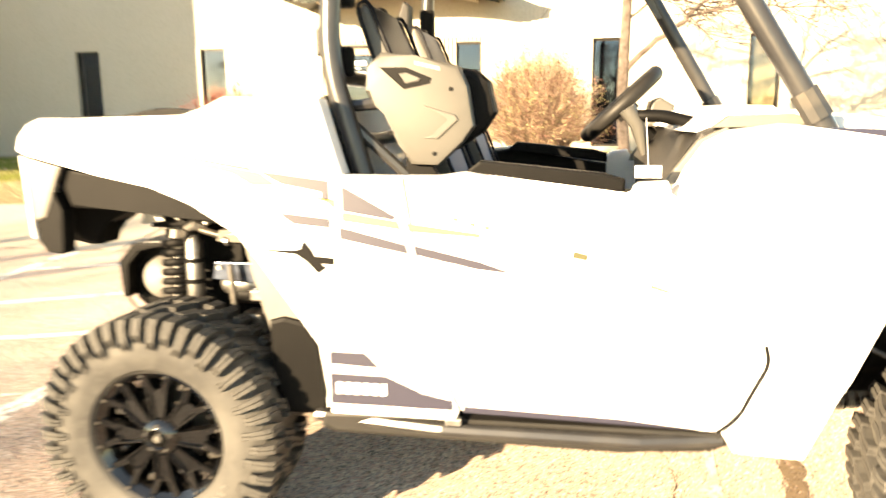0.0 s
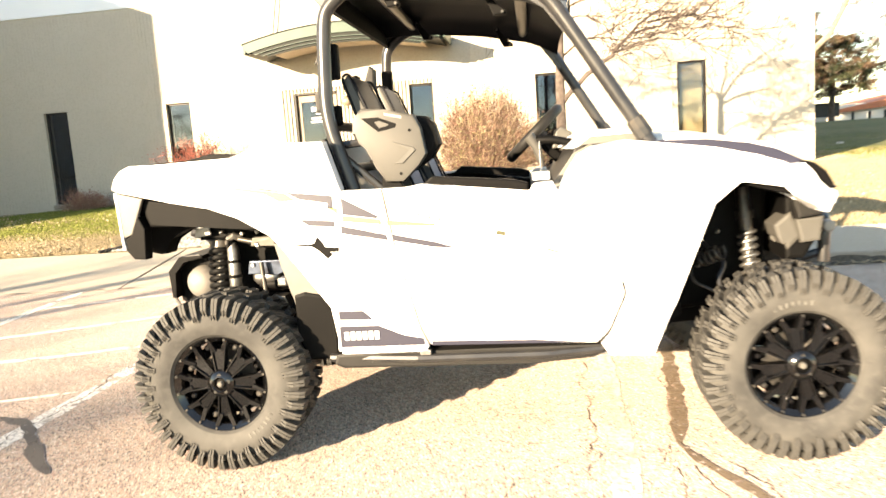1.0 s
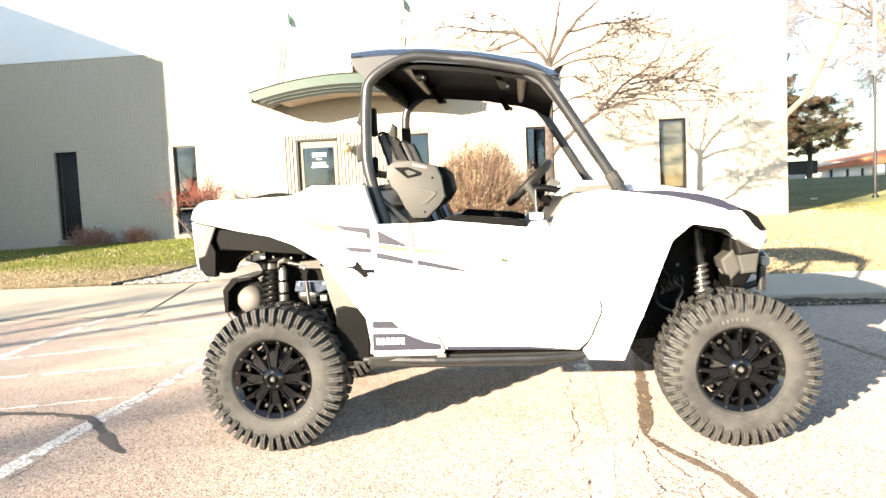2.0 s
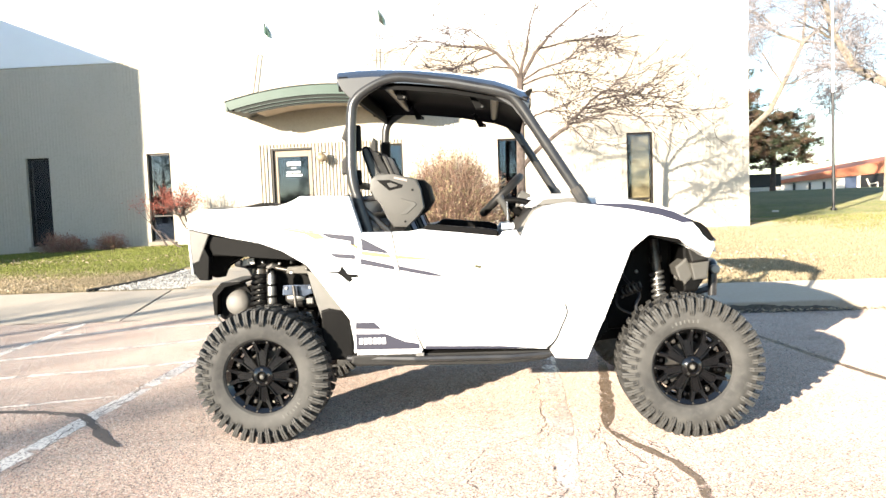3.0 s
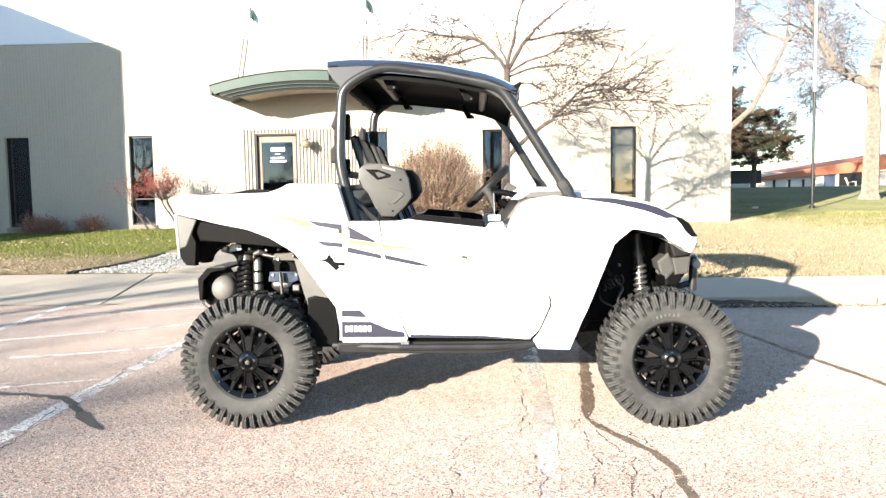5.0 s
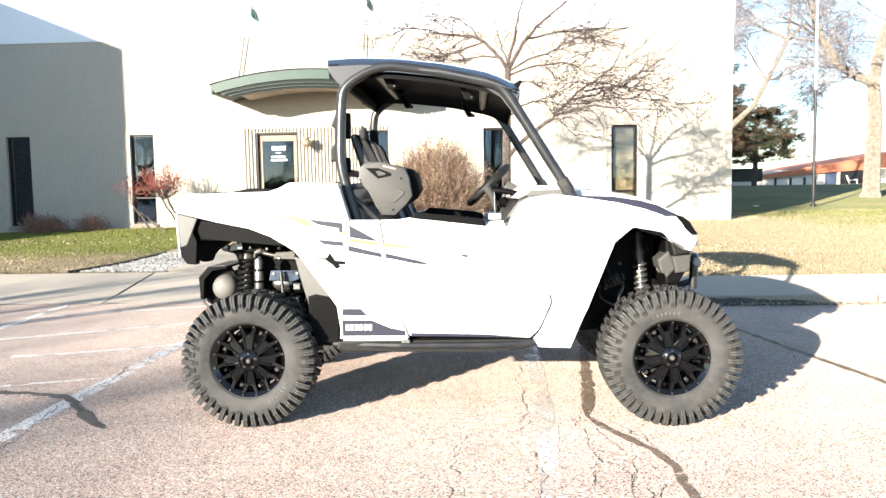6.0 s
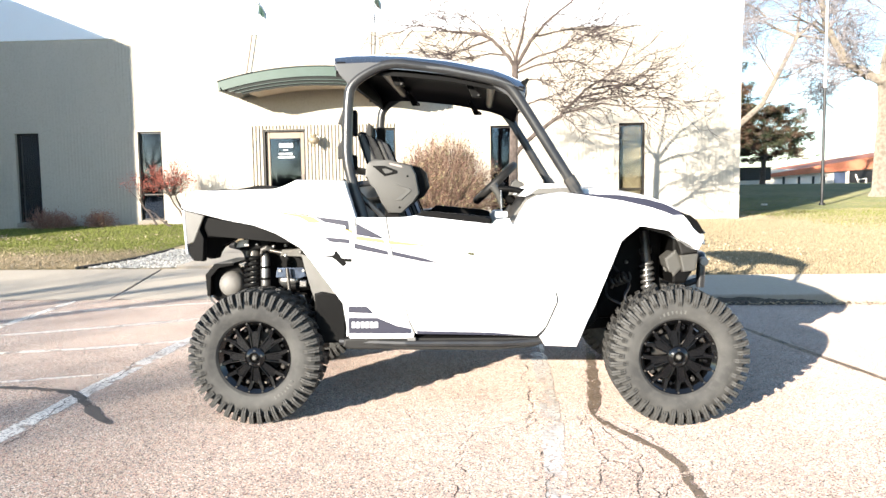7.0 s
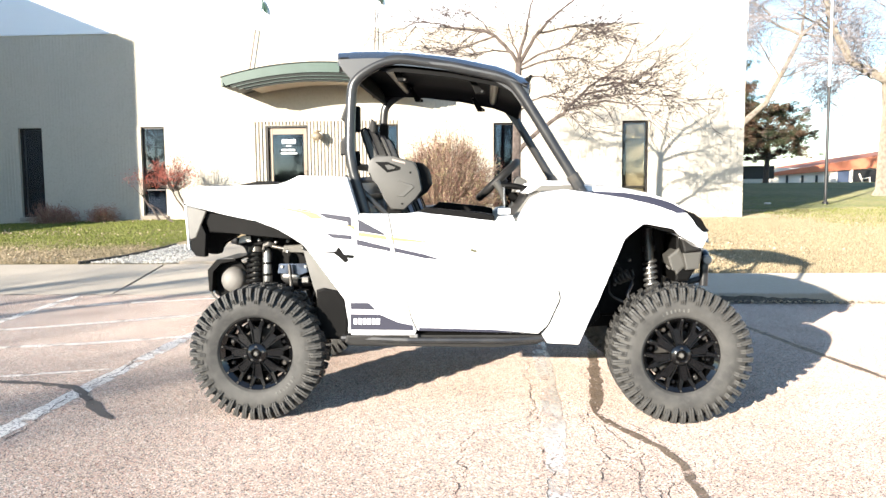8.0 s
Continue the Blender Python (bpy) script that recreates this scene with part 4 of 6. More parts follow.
# dark block added to close the see-through rear arch
part("rear_bulkhead", prism([(-1.27, 0.60), (-1.27, 0.985), (-0.64, 0.985), (-0.63, 0.50), (-0.90, 0.46)], -0.36, 0.36, 0.02), BLACK, car)
# cargo bed
part("bed_floor", box(-1.44, -0.64, -0.69, 0.69, 0.985, 1.02, 0.006), BLACK, car)
part("bed_front", prism([(-0.90, 1.02), (-0.86, 1.26), (-0.64, 1.26), (-0.60, 1.02)], -0.70, 0.70, 0.02), CAR_WHITE, car)
both("bed_side", lambda: box(-1.44, -0.91, -0.699, -0.655, 1.02, 1.215, 0.01), BLACK)
both("bed_rail", lambda: prism([(-1.42, 1.226), (-1.36, 1.240), (-1.20, 1.243), (-1.10, 1.262), (-1.05, 1.262), (-0.94, 1.245), (-0.94, 1.226)], -0.70, -0.64, 0.006), BLACK, "dark bed rail")
part("tailgate", prism([(-1.478, 1.13), (-1.47, 1.19), (-1.445, 1.215), (-1.42, 1.215), (-1.41, 1.02), (-1.45, 1.02)], -0.70, 0.70, 0.01), CAR_WHITE, car)
part("tailgate_handle", box(-1.492, -1.474, -0.12, 0.12, 1.09, 1.12, 0.006), BLACK, car)

# roll cage
def cage_side():
    bm = tube(round_path([(-0.515, -0.66, 1.03), (-0.535, -0.66, 1.10), (-0.616, -0.655, 1.37), (-0.606, -0.635, 1.68), (-0.59, -0.63, 1.80), (-0.40, -0.625, 1.905), (-0.10, -0.62, 1.862),
                          (0.20, -0.62, 1.795), (0.27, -0.622, 1.755), (0.60, -0.66, 1.215), (0.64, -0.66, 1.15)], 0.10, 6), 0.0275, 12)
    return bm


both("cage_hoop", cage_side, TUBE, smooth=60)
for x, z in ((-0.43, 1.885), (0.16, 1.80)):
    part("cage_crossbar", tube([(x, -0.60, z), (x, 0.60, z)], 0.025, 10), TUBE, car, smooth=60)
part("cage_crossbar", tube([(-0.61, -0.63, 1.34), (-0.63, 0.63, 1.34)], 0.022, 10), TUBE, car, smooth=60)
part("cage_crossbar", tube([(-0.60, -0.63, 1.16), (-0.60, 0.63, 1.16)], 0.022, 10), TUBE, car, smooth=60)
both("cage_brace", lambda: tube([(-0.57, -0.64, 1.22), (-0.42, -0.62, 1.075)], 0.016, 8), TUBE)
both("cage_brace", lambda: tube([(-0.585, -0.62, 1.26), (-0.45, -0.60, 1.27)], 0.016, 8), TUBE)
both("cage_clamp", lambda: tube([(0.56, -0.656, 1.28), (0.60, -0.66, 1.215)], 0.034, 10), DARK_STEEL)
both("pillar_gusset", lambda: prism([(0.12, 1.80), (0.235, 1.772), (0.29, 1.72), (0.355, 1.60), (0.335, 1.60), (0.25, 1.722)], -0.612, -0.600, 0.003), SATIN)
both("post_plate", lambda: prism([(-0.685, 1.40), (-0.64, 1.40), (-0.635, 1.49), (-0.66, 1.50), (-0.685, 1.47)], -0.56, -0.50, 0.008), GREY_PLASTIC)
both("post_lamp", lambda: prism([(-0.69, 1.60), (-0.64, 1.56), (-0.635, 1.66), (-0.66, 1.68)], -0.50, -0.42, 0.008), GREY_PLASTIC)
both("post_base", lambda: prism([(-0.655, 1.285), (-0.635, 1.29), (-0.54, 1.09), (-0.555, 1.05), (-0.575, 1.08)], -0.64, -0.60, 0.006), GREY_PLASTIC)
for x, z0, z1 in ((-0.60, 1.52, 1.66), (-0.606, 1.34, 1.42)):
    both("post_sleeve", lambda x=x, z0=z0, z1=z1: box(x - 0.025, x + 0.035, -0.60, -0.56, z0, z1, 0.01), BLACK)


# roof panel
ROOF_Z = [(-0.672, 1.935), (-0.60, 1.940), (-0.49, 1.940), (-0.31, 1.930), (-0.067, 1.900), (0.171, 1.849), (0.26, 1.815), (0.335, 1.772)]


def roof_z(x):
    for (a, za), (b, zb) in zip(ROOF_Z, ROOF_Z[1:]):
        if x <= b:
            return za + (zb - za) * (x - a) / (b - a)
    return ROOF_Z[-1][1]


def roof_panel(thick, y1, drop=0.0):
    bm = bmesh.new()
    n, k = 24, 16
    g = []
    for i in range(n + 1):
        x = -0.672 + 1.007 * i / n
        row = []
        for j in range(k + 1):
            v = -1 + 2 * j / k
            y = v * y1
            crown = 0.052 * (1 - abs(v) ** 3) + 0.012 * (smooth_step(0.55, 0.5, abs(v)) * smooth_step(-0.6, -0.5, x) * (1 - smooth_step(0.1, 0.2, x)))
            crown -= 0.046 * smooth_step(0.82, 1.0, abs(v))
            xx = x + (-0.06 * (1 - v * v) if i == 0 else 0) + (0.04 * (1 - v * v) if i == n else 0)
            row.append((xx, y, roof_z(x) + crown - drop))
        g.append(row)
    top = [[bm.verts.new(p) for p in r] for r in g]
    low = [[bm.verts.new((p[0], p[1], p[2] - thick)) for p in r] for r in g]
    for q in (top, low):
        for a, b in zip(q, q[1:]):
            for j in range(k):
                bm.faces.new((a[j], a[j + 1], b[j + 1], b[j]))
    for i in range(n):
        for j in (0, k):
            bm.faces.new((top[i][j], top[i + 1][j], low[i + 1][j], low[i][j]))
    for j in range(k):
        for i in (0, n):
            bm.faces.new((top[i][j], top[i][j + 1], low[i][j + 1], low[i][j]))
    return bm


part("roof", roof_panel(0.022, 0.635), ROOF_BLACK, car, "glossy black moulded roof", 35)
part("headliner", roof_panel(0.02, 0.60, 0.032), BLACK, car, smooth=35)
both("roof_side", lambda: prism([(-0.672, 1.900), (-0.655, 1.860), (-0.64, 1.835), (-0.585, 1.775), (-0.565, 1.79), (-0.52, 1.848), (-0.39, 1.890), (-0.31, 1.882), (-0.067, 1.852), (0.171, 1.800), (0.325, 1.742), (0.33, 1.742), (0.26, 1.776), (0.171, 1.810), (-0.067, 1.863), (-0.31, 1.894), (-0.49, 1.902)], -0.648, -0.622, 0.004), SATIN)
part("roof_rear", prism([(-0.668, 1.915), (-0.62, 1.915), (-0.59, 1.86), (-0.575, 1.79), (-0.59, 1.785), (-0.645, 1.85)], -0.615, 0.615, 0.008), BLACK, car)
for x, z in ((-0.36, 1.84), (0.06, 1.77)):
    for y in (-0.50, 0.50):
        b = part("roof_clamp", prism([(x - 0.05, z + 0.05), (x - 0.03, z + 0.055), (x + 0.02, z - 0.02), (x + 0.045, z - 0.03), (x + 0.045, z - 0.045), (x - 0.005, z - 0.045)], y - 0.02, y + 0.02, 0.004), BLACK, car)
        part("bolt", tube([(x - 0.035, y - 0.03, z + 0.045), (x - 0.035, y + 0.03, z + 0.045)], 0.006, 6), DARK_STEEL, b)
        part("bolt", tube([(x + 0.03, y - 0.03, z - 0.036), (x + 0.03, y + 0.03, z - 0.036)], 0.006, 6), DARK_STEEL, b)
both("roof_tab", lambda: prism([(0.315, 1.79), (0.352, 1.812), (0.36, 1.80), (0.34, 1.765)], -0.60, -0.575, 0.002), BLACK)
part("roof_stud", tube([(-0.50, -0.45, 1.95), (-0.50, -0.45, 1.972)], 0.012, 8), BLACK, car)


# seats
def seat(y):
    s = part("seat", prism([(-0.34, 0.86), (-0.32, 0.78), (0.08, 0.80), (0.14, 0.86), (0.10, 0.90), (-0.28, 0.90)], y - 0.24, y + 0.24, 0.03), SEAT, car, smooth=40)
    m = Matrix.Translation((-0.30, y, 0.88)) @ Matrix.Rotation(radians(-20), 4, "Y")
    part("backrest", prism([(-0.05, 0.0), (0.04, 0.0), (0.040, 0.32), (0.006, 0.56), (-0.004, 0.70), (-0.016, 0.715), (-0.032, 0.705), (-0.044, 0.4)], -0.16, 0.16, 0.012), SEAT, s, smooth=40).matrix_local = m
    # the near bolster is lighter in colour, for the sun on that side
    for side in (-1, 1):
        part("side_bolster", prism([(-0.045, 0.0), (0.060, 0.02), (0.050, 0.30), (0.004, 0.54), (-0.002, 0.69), (-0.014, 0.705), (-0.030, 0.695), (-0.040, 0.42)], side * 0.185 - 0.022, side * 0.185 + 0.022, 0.010), GUARD if side < 0 else SEAT, s, "side bolster with sunlight put in its lighter grey" if side < 0 else "", smooth=40).matrix_local = m
        part("piping", tube(round_path([(0.066, side * 0.206, 0.02), (0.056, side * 0.206, 0.30), (0.010, side * 0.206, 0.54), (0.004, side * 0.206, 0.70), (-0.012, side * 0.206, 0.712), (-0.034, side * 0.206, 0.702), (-0.044, side * 0.206, 0.42)], 0.03), 0.006, 6), SEAT, s).matrix_local = m
    part("insert", prism([(0.02, 0.08), (0.052, 0.10), (0.050, 0.30), (0.014, 0.52), (-0.01, 0.52)], -0.13, 0.13, 0.012), SEAT_BLUE, s, "blue-grey seat insert").matrix_local = m
    part("seat_belt", tube([(-0.59, y + 0.14, 1.55), (-0.585, y + 0.145, 1.50), (-0.565, y + 0.15, 1.42), (-0.42, y + 0.14, 1.12)], 0.014, 6), BLACK, s)
    part("belt_reel", box(-0.61, -0.575, y + 0.11, y + 0.17, 1.50, 1.57, 0.012), BLACK, s)
    part("belt_tongue", prism([(-0.60, 1.50), (-0.565, 1.51), (-0.555, 1.44), (-0.59, 1.43)], y + 0.12, y + 0.17, 0.006), BLACK, s)


seat(-0.33)
seat(0.33)


def bolster():
    o = [(-0.513, 1.360), (-0.475, 1.396), (-0.382, 1.386), (-0.271, 1.358), (-0.247, 1.305), (-0.232, 1.205), (-0.262, 1.163), (-0.327, 1.103), (-0.398, 1.105), (-0.430, 1.157), (-0.468, 1.238), (-0.482, 1.268), (-0.519, 1.297)]
    return prism(o, -0.665, -0.60, 0.012, segments=2)


def bolster_recess_shade():
    # flat black plate that paints the shade of a moulded hollow
    return prism([(-0.478, 1.358), (-0.409, 1.357), (-0.340, 1.328), (-0.345, 1.314), (-0.413, 1.301)], -0.667, -0.655, 0.002)


def bolster_ridge():
    return prism([(-0.362, 1.260), (-0.279, 1.235), (-0.270, 1.222), (-0.325, 1.172), (-0.362, 1.174), (-0.335, 1.184), (-0.290, 1.224)], -0.670, -0.655, 0.004)


def far_side(bm):
    """The other side's guard sits further back."""
    bmesh.ops.transform(flip(bm), matrix=Matrix.Translation((-0.16, 0, 0)), verts=bm.verts)
    return bm


for f in (lambda b: b, far_side):
    b = part("shoulder_guard", f(bolster()), GUARD, car, "charcoal moulded shoulder guard beside the seat", 40)
    part("recess", f(bolster_recess_shade()), BLACK, b)
    part("recess_floor", f(prism([(-0.425, 1.340), (-0.405, 1.343), (-0.368, 1.328), (-0.375, 1.321), (-0.408, 1.315)], -0.6705, -0.660, 0.002)), GUARD, b)
    part("ridge", f(bolster_ridge()), GUARD, b)
    part("tag", f(prism([(-0.385, 1.373), (-0.318, 1.356), (-0.318, 1.346), (-0.385, 1.363)], -0.6665, -0.664)), LABEL, b, "small pale printed label")
    for x, z in ((-0.29, 1.30), (-0.45, 1.19), (-0.335, 1.135)):
        part("screw", f(tube([(x, -0.668, z), (x, -0.66, z)], 0.006, 6)), BLACK, b)
part("guard_pad", prism([(-0.30, 1.36), (-0.235, 1.352), (-0.20, 1.32), (-0.182, 1.24), (-0.215, 1.19), (-0.29, 1.14), (-0.32, 1.20)], -0.60, -0.50, 0.02), BLACK, car)
both("guard_stay", lambda: prism([(-0.42, 1.12), (-0.36, 1.12), (-0.30, 1.03), (-0.42, 1.03)], -0.63, -0.60, 0.004), BLACK)
part("console", prism([(-0.40, 0.50), (0.50, 0.50), (0.45, 0.95), (0.10, 0.98), (-0.40, 0.86)], -0.09, 0.09, 0.02), BLACK, car)
both("door_inner", lambda: prism([(-0.32, 1.075), (-0.24, 1.085), (0.155, 1.02), (0.155, 0.56), (-0.32, 0.56)], -0.715, -0.66, 0.01), BLACK)
both("arm_pad", lambda: prism([(-0.26, 1.085), (-0.22, 1.115), (0.10, 1.082), (0.155, 1.066), (0.155, 1.03), (-0.24, 1.08)], -0.64, -0.585, 0.008), BLACK)

# dash, cowl and steering
part("dashboard", prism([(0.28, 0.86), (0.26, 1.06), (0.34, 1.185), (0.44, 1.225), (0.58, 1.225), (0.60, 0.90)], -0.60, 0.60, 0.02), GREY_PLASTIC, car)
both("dash_pod", lambda: prism([(0.30, 1.185), (0.355, 1.235), (0.42, 1.252), (0.52, 1.248), (0.545, 1.225), (0.44, 1.215), (0.35, 1.18)], -0.56, -0.12, 0.008), CAR_WHITE)
both("dash_cheek", lambda: prism([(0.245, 1.035), (0.252, 1.06), (0.33, 1.165), (0.40, 1.200), (0.40, 1.178), (0.348, 1.16), (0.268, 1.035)], -0.635, -0.60, 0.004), LINER)
both("cowl_flap", lambda: prism([(0.36, 1.195), (0.40, 1.225), (0.55, 1.228), (0.62, 1.205), (0.52, 1.198)], -0.64, -0.60, 0.005), LINER)
part("grab_handle", tube(round_path([(0.36, -0.46, 1.20), (0.26, -0.46, 1.225), (0.185, -0.45, 1.225), (0.185, -0.28, 1.225), (0.26, -0.27, 1.225), (0.36, -0.27, 1.20)], 0.03), 0.017, 8), BLACK, car, smooth=60)
part("grip", tube([(0.165, -0.45, 1.245), (0.195, -0.45, 1.20), (0.215, -0.44, 1.12)], 0.02, 8, radii=[0.024, 0.020, 0.010]), GUARD, car, smooth=60)
part("info_tag", box(0.172, 0.236, -0.717, -0.712, 1.078, 1.108), LENS, car, "small pale sales tag")
part("tag_string", tube([(0.205, -0.60, 1.22), (0.205, -0.71, 1.10)], 0.0013, 5), LENS, car)
wheel_m = Matrix.Translation((0.19, 0.33, 1.262)) @ Matrix.Rotation(radians(-43), 4, "Y")
ring = bmesh.new()
rings = []
for i in range(32):
    a = 2 * math.pi * i / 32
    rings.append([ring.verts.new(((0.165 + 0.027 * math.cos(b)) * math.cos(a), (0.165 + 0.027 * math.cos(b)) * math.sin(a), 0.027 * math.sin(b))) for b in [2 * math.pi * j / 10 for j in range(10)]])
for i in range(32):
    p, q = rings[i], rings[(i + 1) % 32]
    for j in range(10):
        ring.faces.new((p[j], p[(j + 1) % 10], q[(j + 1) % 10], q[j]))
sw = part("steering_wheel", ring, GREY_PLASTIC, car, smooth=60)
sw.matrix_local = wheel_m
for a in (0.3, 2.84, 4.71):
    part("spoke", tube([(0, 0, -0.02), (0.165 * math.cos(a), 0.165 * math.sin(a), 0)], 0.014, 8), BLACK, sw)
part("hub", tube([(0, 0, -0.05), (0, 0, 0.0)], 0.045, 14), GREY_PLASTIC, sw)
part("column", tube([(0, 0, -0.25), (0, 0, -0.05)], 0.03, 10), BLACK, sw)
part("display", prism([(0.275, 1.18), (0.295, 1.272), (0.325, 1.285), (0.375, 1.255), (0.36, 1.18)], 0.24, 0.42, 0.010), GUARD, car)

# graphics on the side
def film(name, outline, material, y=-0.7935, label=""):
    part(name, prism(outline, y, y + 0.006), material, car, label)
    part(name, flip(prism(outline, y, y + 0.006)), material, car, label)


film("door_graphic", [(-0.600, 0.622), (-0.505, 0.621), (-0.468, 0.584), (-0.600, 0.589)], NAVY, -0.788)
film("door_graphic", [(-0.602, 0.562), (-0.448, 0.560), (-0.350, 0.518), (-0.275, 0.503), (-0.272, 0.477), (-0.602, 0.479)], NAVY, -0.788)
film("door_graphic", [(-0.243, 0.492), (0.15, 0.482), (0.34, 0.466), (-0.244, 0.476)], NAVY, -0.793)
for i in range(6):
    film("maker_mark_bar", [(-0.585 + i * 0.024, 0.540), (-0.568 + i * 0.024, 0.540), (-0.568 + i * 0.024, 0.508), (-0.585 + i * 0.024, 0.508)], WHITE_FILM, -0.791)
film("side_stripe", [(-0.552, 1.060), (-0.415, 0.984), (-0.420, 0.976), (-0.552, 0.998)], NAVY, -0.788)
film("side_stripe", [(-0.554, 0.994), (-0.410, 0.972), (-0.402, 0.952), (-0.554, 0.972)], YELLOW, -0.788)
film("side_stripe", [(-0.385, 0.968), (-0.20, 0.944), (-0.20, 0.936), (-0.379, 0.948)], YELLOW, -0.793)
film("side_stripe", [(-0.562, 0.955), (-0.390, 0.912), (-0.384, 0.890), (-0.562, 0.926)], NAVY, -0.788)
film("side_stripe", [(-0.366, 0.912), (-0.20, 0.874), (-0.115, 0.846), (-0.21, 0.856), (-0.360, 0.888)], NAVY, -0.793)
film("side_stripe", [(-0.775, 1.096), (-0.592, 1.072), (-0.590, 1.022), (-0.61, 1.026), (-0.61, 1.045), (-0.72, 1.066)], NAVY, -0.778)
film("side_stripe", [(-1.16, 1.158), (-0.84, 1.104), (-0.775, 1.092), (-0.735, 1.062), (-0.80, 1.062), (-0.85, 1.092)], YELLOW, -0.778)
film("side_stripe", [(-0.66, 1.035), (-0.575, 1.024), (-0.575, 1.000), (-0.60, 1.02)], YELLOW, -0.778)
film("side_stripe", [(-1.08, 1.152), (-0.80, 1.105), (-0.80, 1.098), (-1.08, 1.148)], NAVY, -0.7775)
film("side_stripe", [(-0.765, 1.014), (-0.725, 0.988), (-0.590, 0.974), (-0.590, 0.952), (-0.69, 0.962)], NAVY, -0.778)
film("vent_graphic", [(-0.787, 0.891), (-0.691, 0.890), (-0.675, 0.894), (-0.663, 0.917), (-0.643, 0.892), (-0.635, 0.876), (-0.575, 0.871), (-0.572, 0.855), (-0.618, 0.857), (-0.606, 0.847), (-0.627, 0.831), (-0.659, 0.862), (-0.686, 0.881)], BLACK, -0.779, "black arrow-like vent mark")
for x, z in ((-0.268, 0.985), (-0.225, 0.972), (-0.19, 0.965)):
    film("stud", [(x, z), (x + 0.014, z - 0.002), (x + 0.012, z - 0.010), (x + 0.001, z - 0.008)], YELLOW, -0.792)
film("badge", [(0.030, 0.905), (0.062, 0.898), (0.060, 0.884), (0.028, 0.890)], OLIVE, -0.793)
film("badge", [(0.215, 0.828), (0.262, 0.812), (0.255, 0.808), (0.212, 0.820)], YELLOW, -0.793)


# dark strips that put shade into the gaps round the door
part("door_gap", prism([(-0.394, 1.080), (-0.388, 1.080), (-0.352, 0.861), (-0.279, 0.548), (-0.250, 0.480), (-0.256, 0.478), (-0.286, 0.548), (-0.358, 0.861)], -0.781, -0.75), LINER, car)
both("door_seam", lambda: tube(round_path([(0.48, -0.801, 0.69), (0.491, -0.801, 0.645), (0.456, -0.801, 0.572), (0.428, -0.801, 0.505), (0.381, -0.801, 0.466)], 0.03), 0.004, 6), BLACK)


# wheels
TYRE_R, TYRE_W, LUGS = 0.354, 0.125, 46


def tyre_mesh():
    """The carcass."""
    w = TYRE_W
    prof = [(0.190, -w + 0.022), (0.205, -w + 0.004), (0.235, -w - 0.006), (0.270, -w - 0.008), (0.300, -w + 0.002), (0.322, -w + 0.016), (0.330, -w + 0.040), (0.332, 0.0),
            (0.330, w - 0.040), (0.322, w - 0.016), (0.300, w - 0.002), (0.270, w + 0.008), (0.235, w + 0.006), (0.205, w - 0.004), (0.190, w - 0.022)]
    return lathe(prof, 72)


def lug_mesh(da, pts):
    """One tread block; pts: (radius low, radius top, y, twist), da its half angle."""
    bm = bmesh.new()
    for mid in (-0.50, 0.50):
        rows = []
        for rl, rt, y, s in pts:
            rows.append([bm.verts.new((rr * math.cos(u * da + s), y, rr * math.sin(u * da + s))) for rr, u in ((rl, mid - 0.47), (rt, mid - 0.40), (rt, mid + 0.40), (rl, mid + 0.47))])
        for p, q in zip(rows, rows[1:]):
            for k in range(3):
                bm.faces.new((p[k], p[k + 1], q[k + 1], q[k]))
        bm.faces.new(rows[0])
        bm.faces.new(list(reversed(rows[-1])))
    bmesh.ops.recalc_face_normals(bm, faces=bm.faces)
    me = bpy.data.meshes.new("tread_block")
    bm.to_mesh(me)
    bm.free()
    me.materials.append(RUBBER)
    return me


def tread(wheel):
    r, w = TYRE_R, TYRE_W
    shoulder = {}
    for deep in (0.268, 0.287):
        for sg in (-1, 1):
            shoulder[deep, sg] = lug_mesh(0.041, [(deep - 0.004, deep + 0.004, sg * (w + 0.012), 0), (deep + 0.009, deep + 0.023, sg * (w + 0.019), 0), (0.312, 0.333, sg * (w + 0.012), 0),
                                                  (0.322, r - 0.002, sg * (w + 0.002), 0), (0.324, r, sg * (w - 0.03), 0.0), (0.324, r, sg * (w - 0.062), 0.02 * sg)])
    middle = (lug_mesh(0.047, [(0.325, r, -0.055, 0.03), (0.325, r, -0.02, -0.02), (0.325, r, 0.012, -0.04)]), lug_mesh(0.047, [(0.325, r, -0.012, 0.04), (0.325, r, 0.02, 0.02), (0.325, r, 0.055, -0.03)]))

    def put(me, a):
        o = new("tread_block", me)
        o.parent = wheel
        o.matrix_local = Matrix.Rotation(-a, 4, "Y")
    step = 2 * math.pi / LUGS
    for i in range(LUGS):
        deep = 0.268 if i % 2 else 0.287
        put(shoulder[deep, -1], i * step)
        put(shoulder[deep, 1], (i + 0.5) * step)
        put(middle[i % 2], i * step)


def rim_mesh():
    """Barrel and outer ring."""
    prof = [(0.188, 0.105), (0.192, 0.095), (0.175, 0.085), (0.168, 0.0), (0.168, -0.06), (0.172, -0.092), (0.178, -0.098), (0.183, -0.104), (0.192, -0.112), (0.197, -0.108), (0.194, -0.10), (0.176, -0.07), (0.172, 0.0), (0.180, 0.09)]
    return lathe(prof, 56, closed=True)


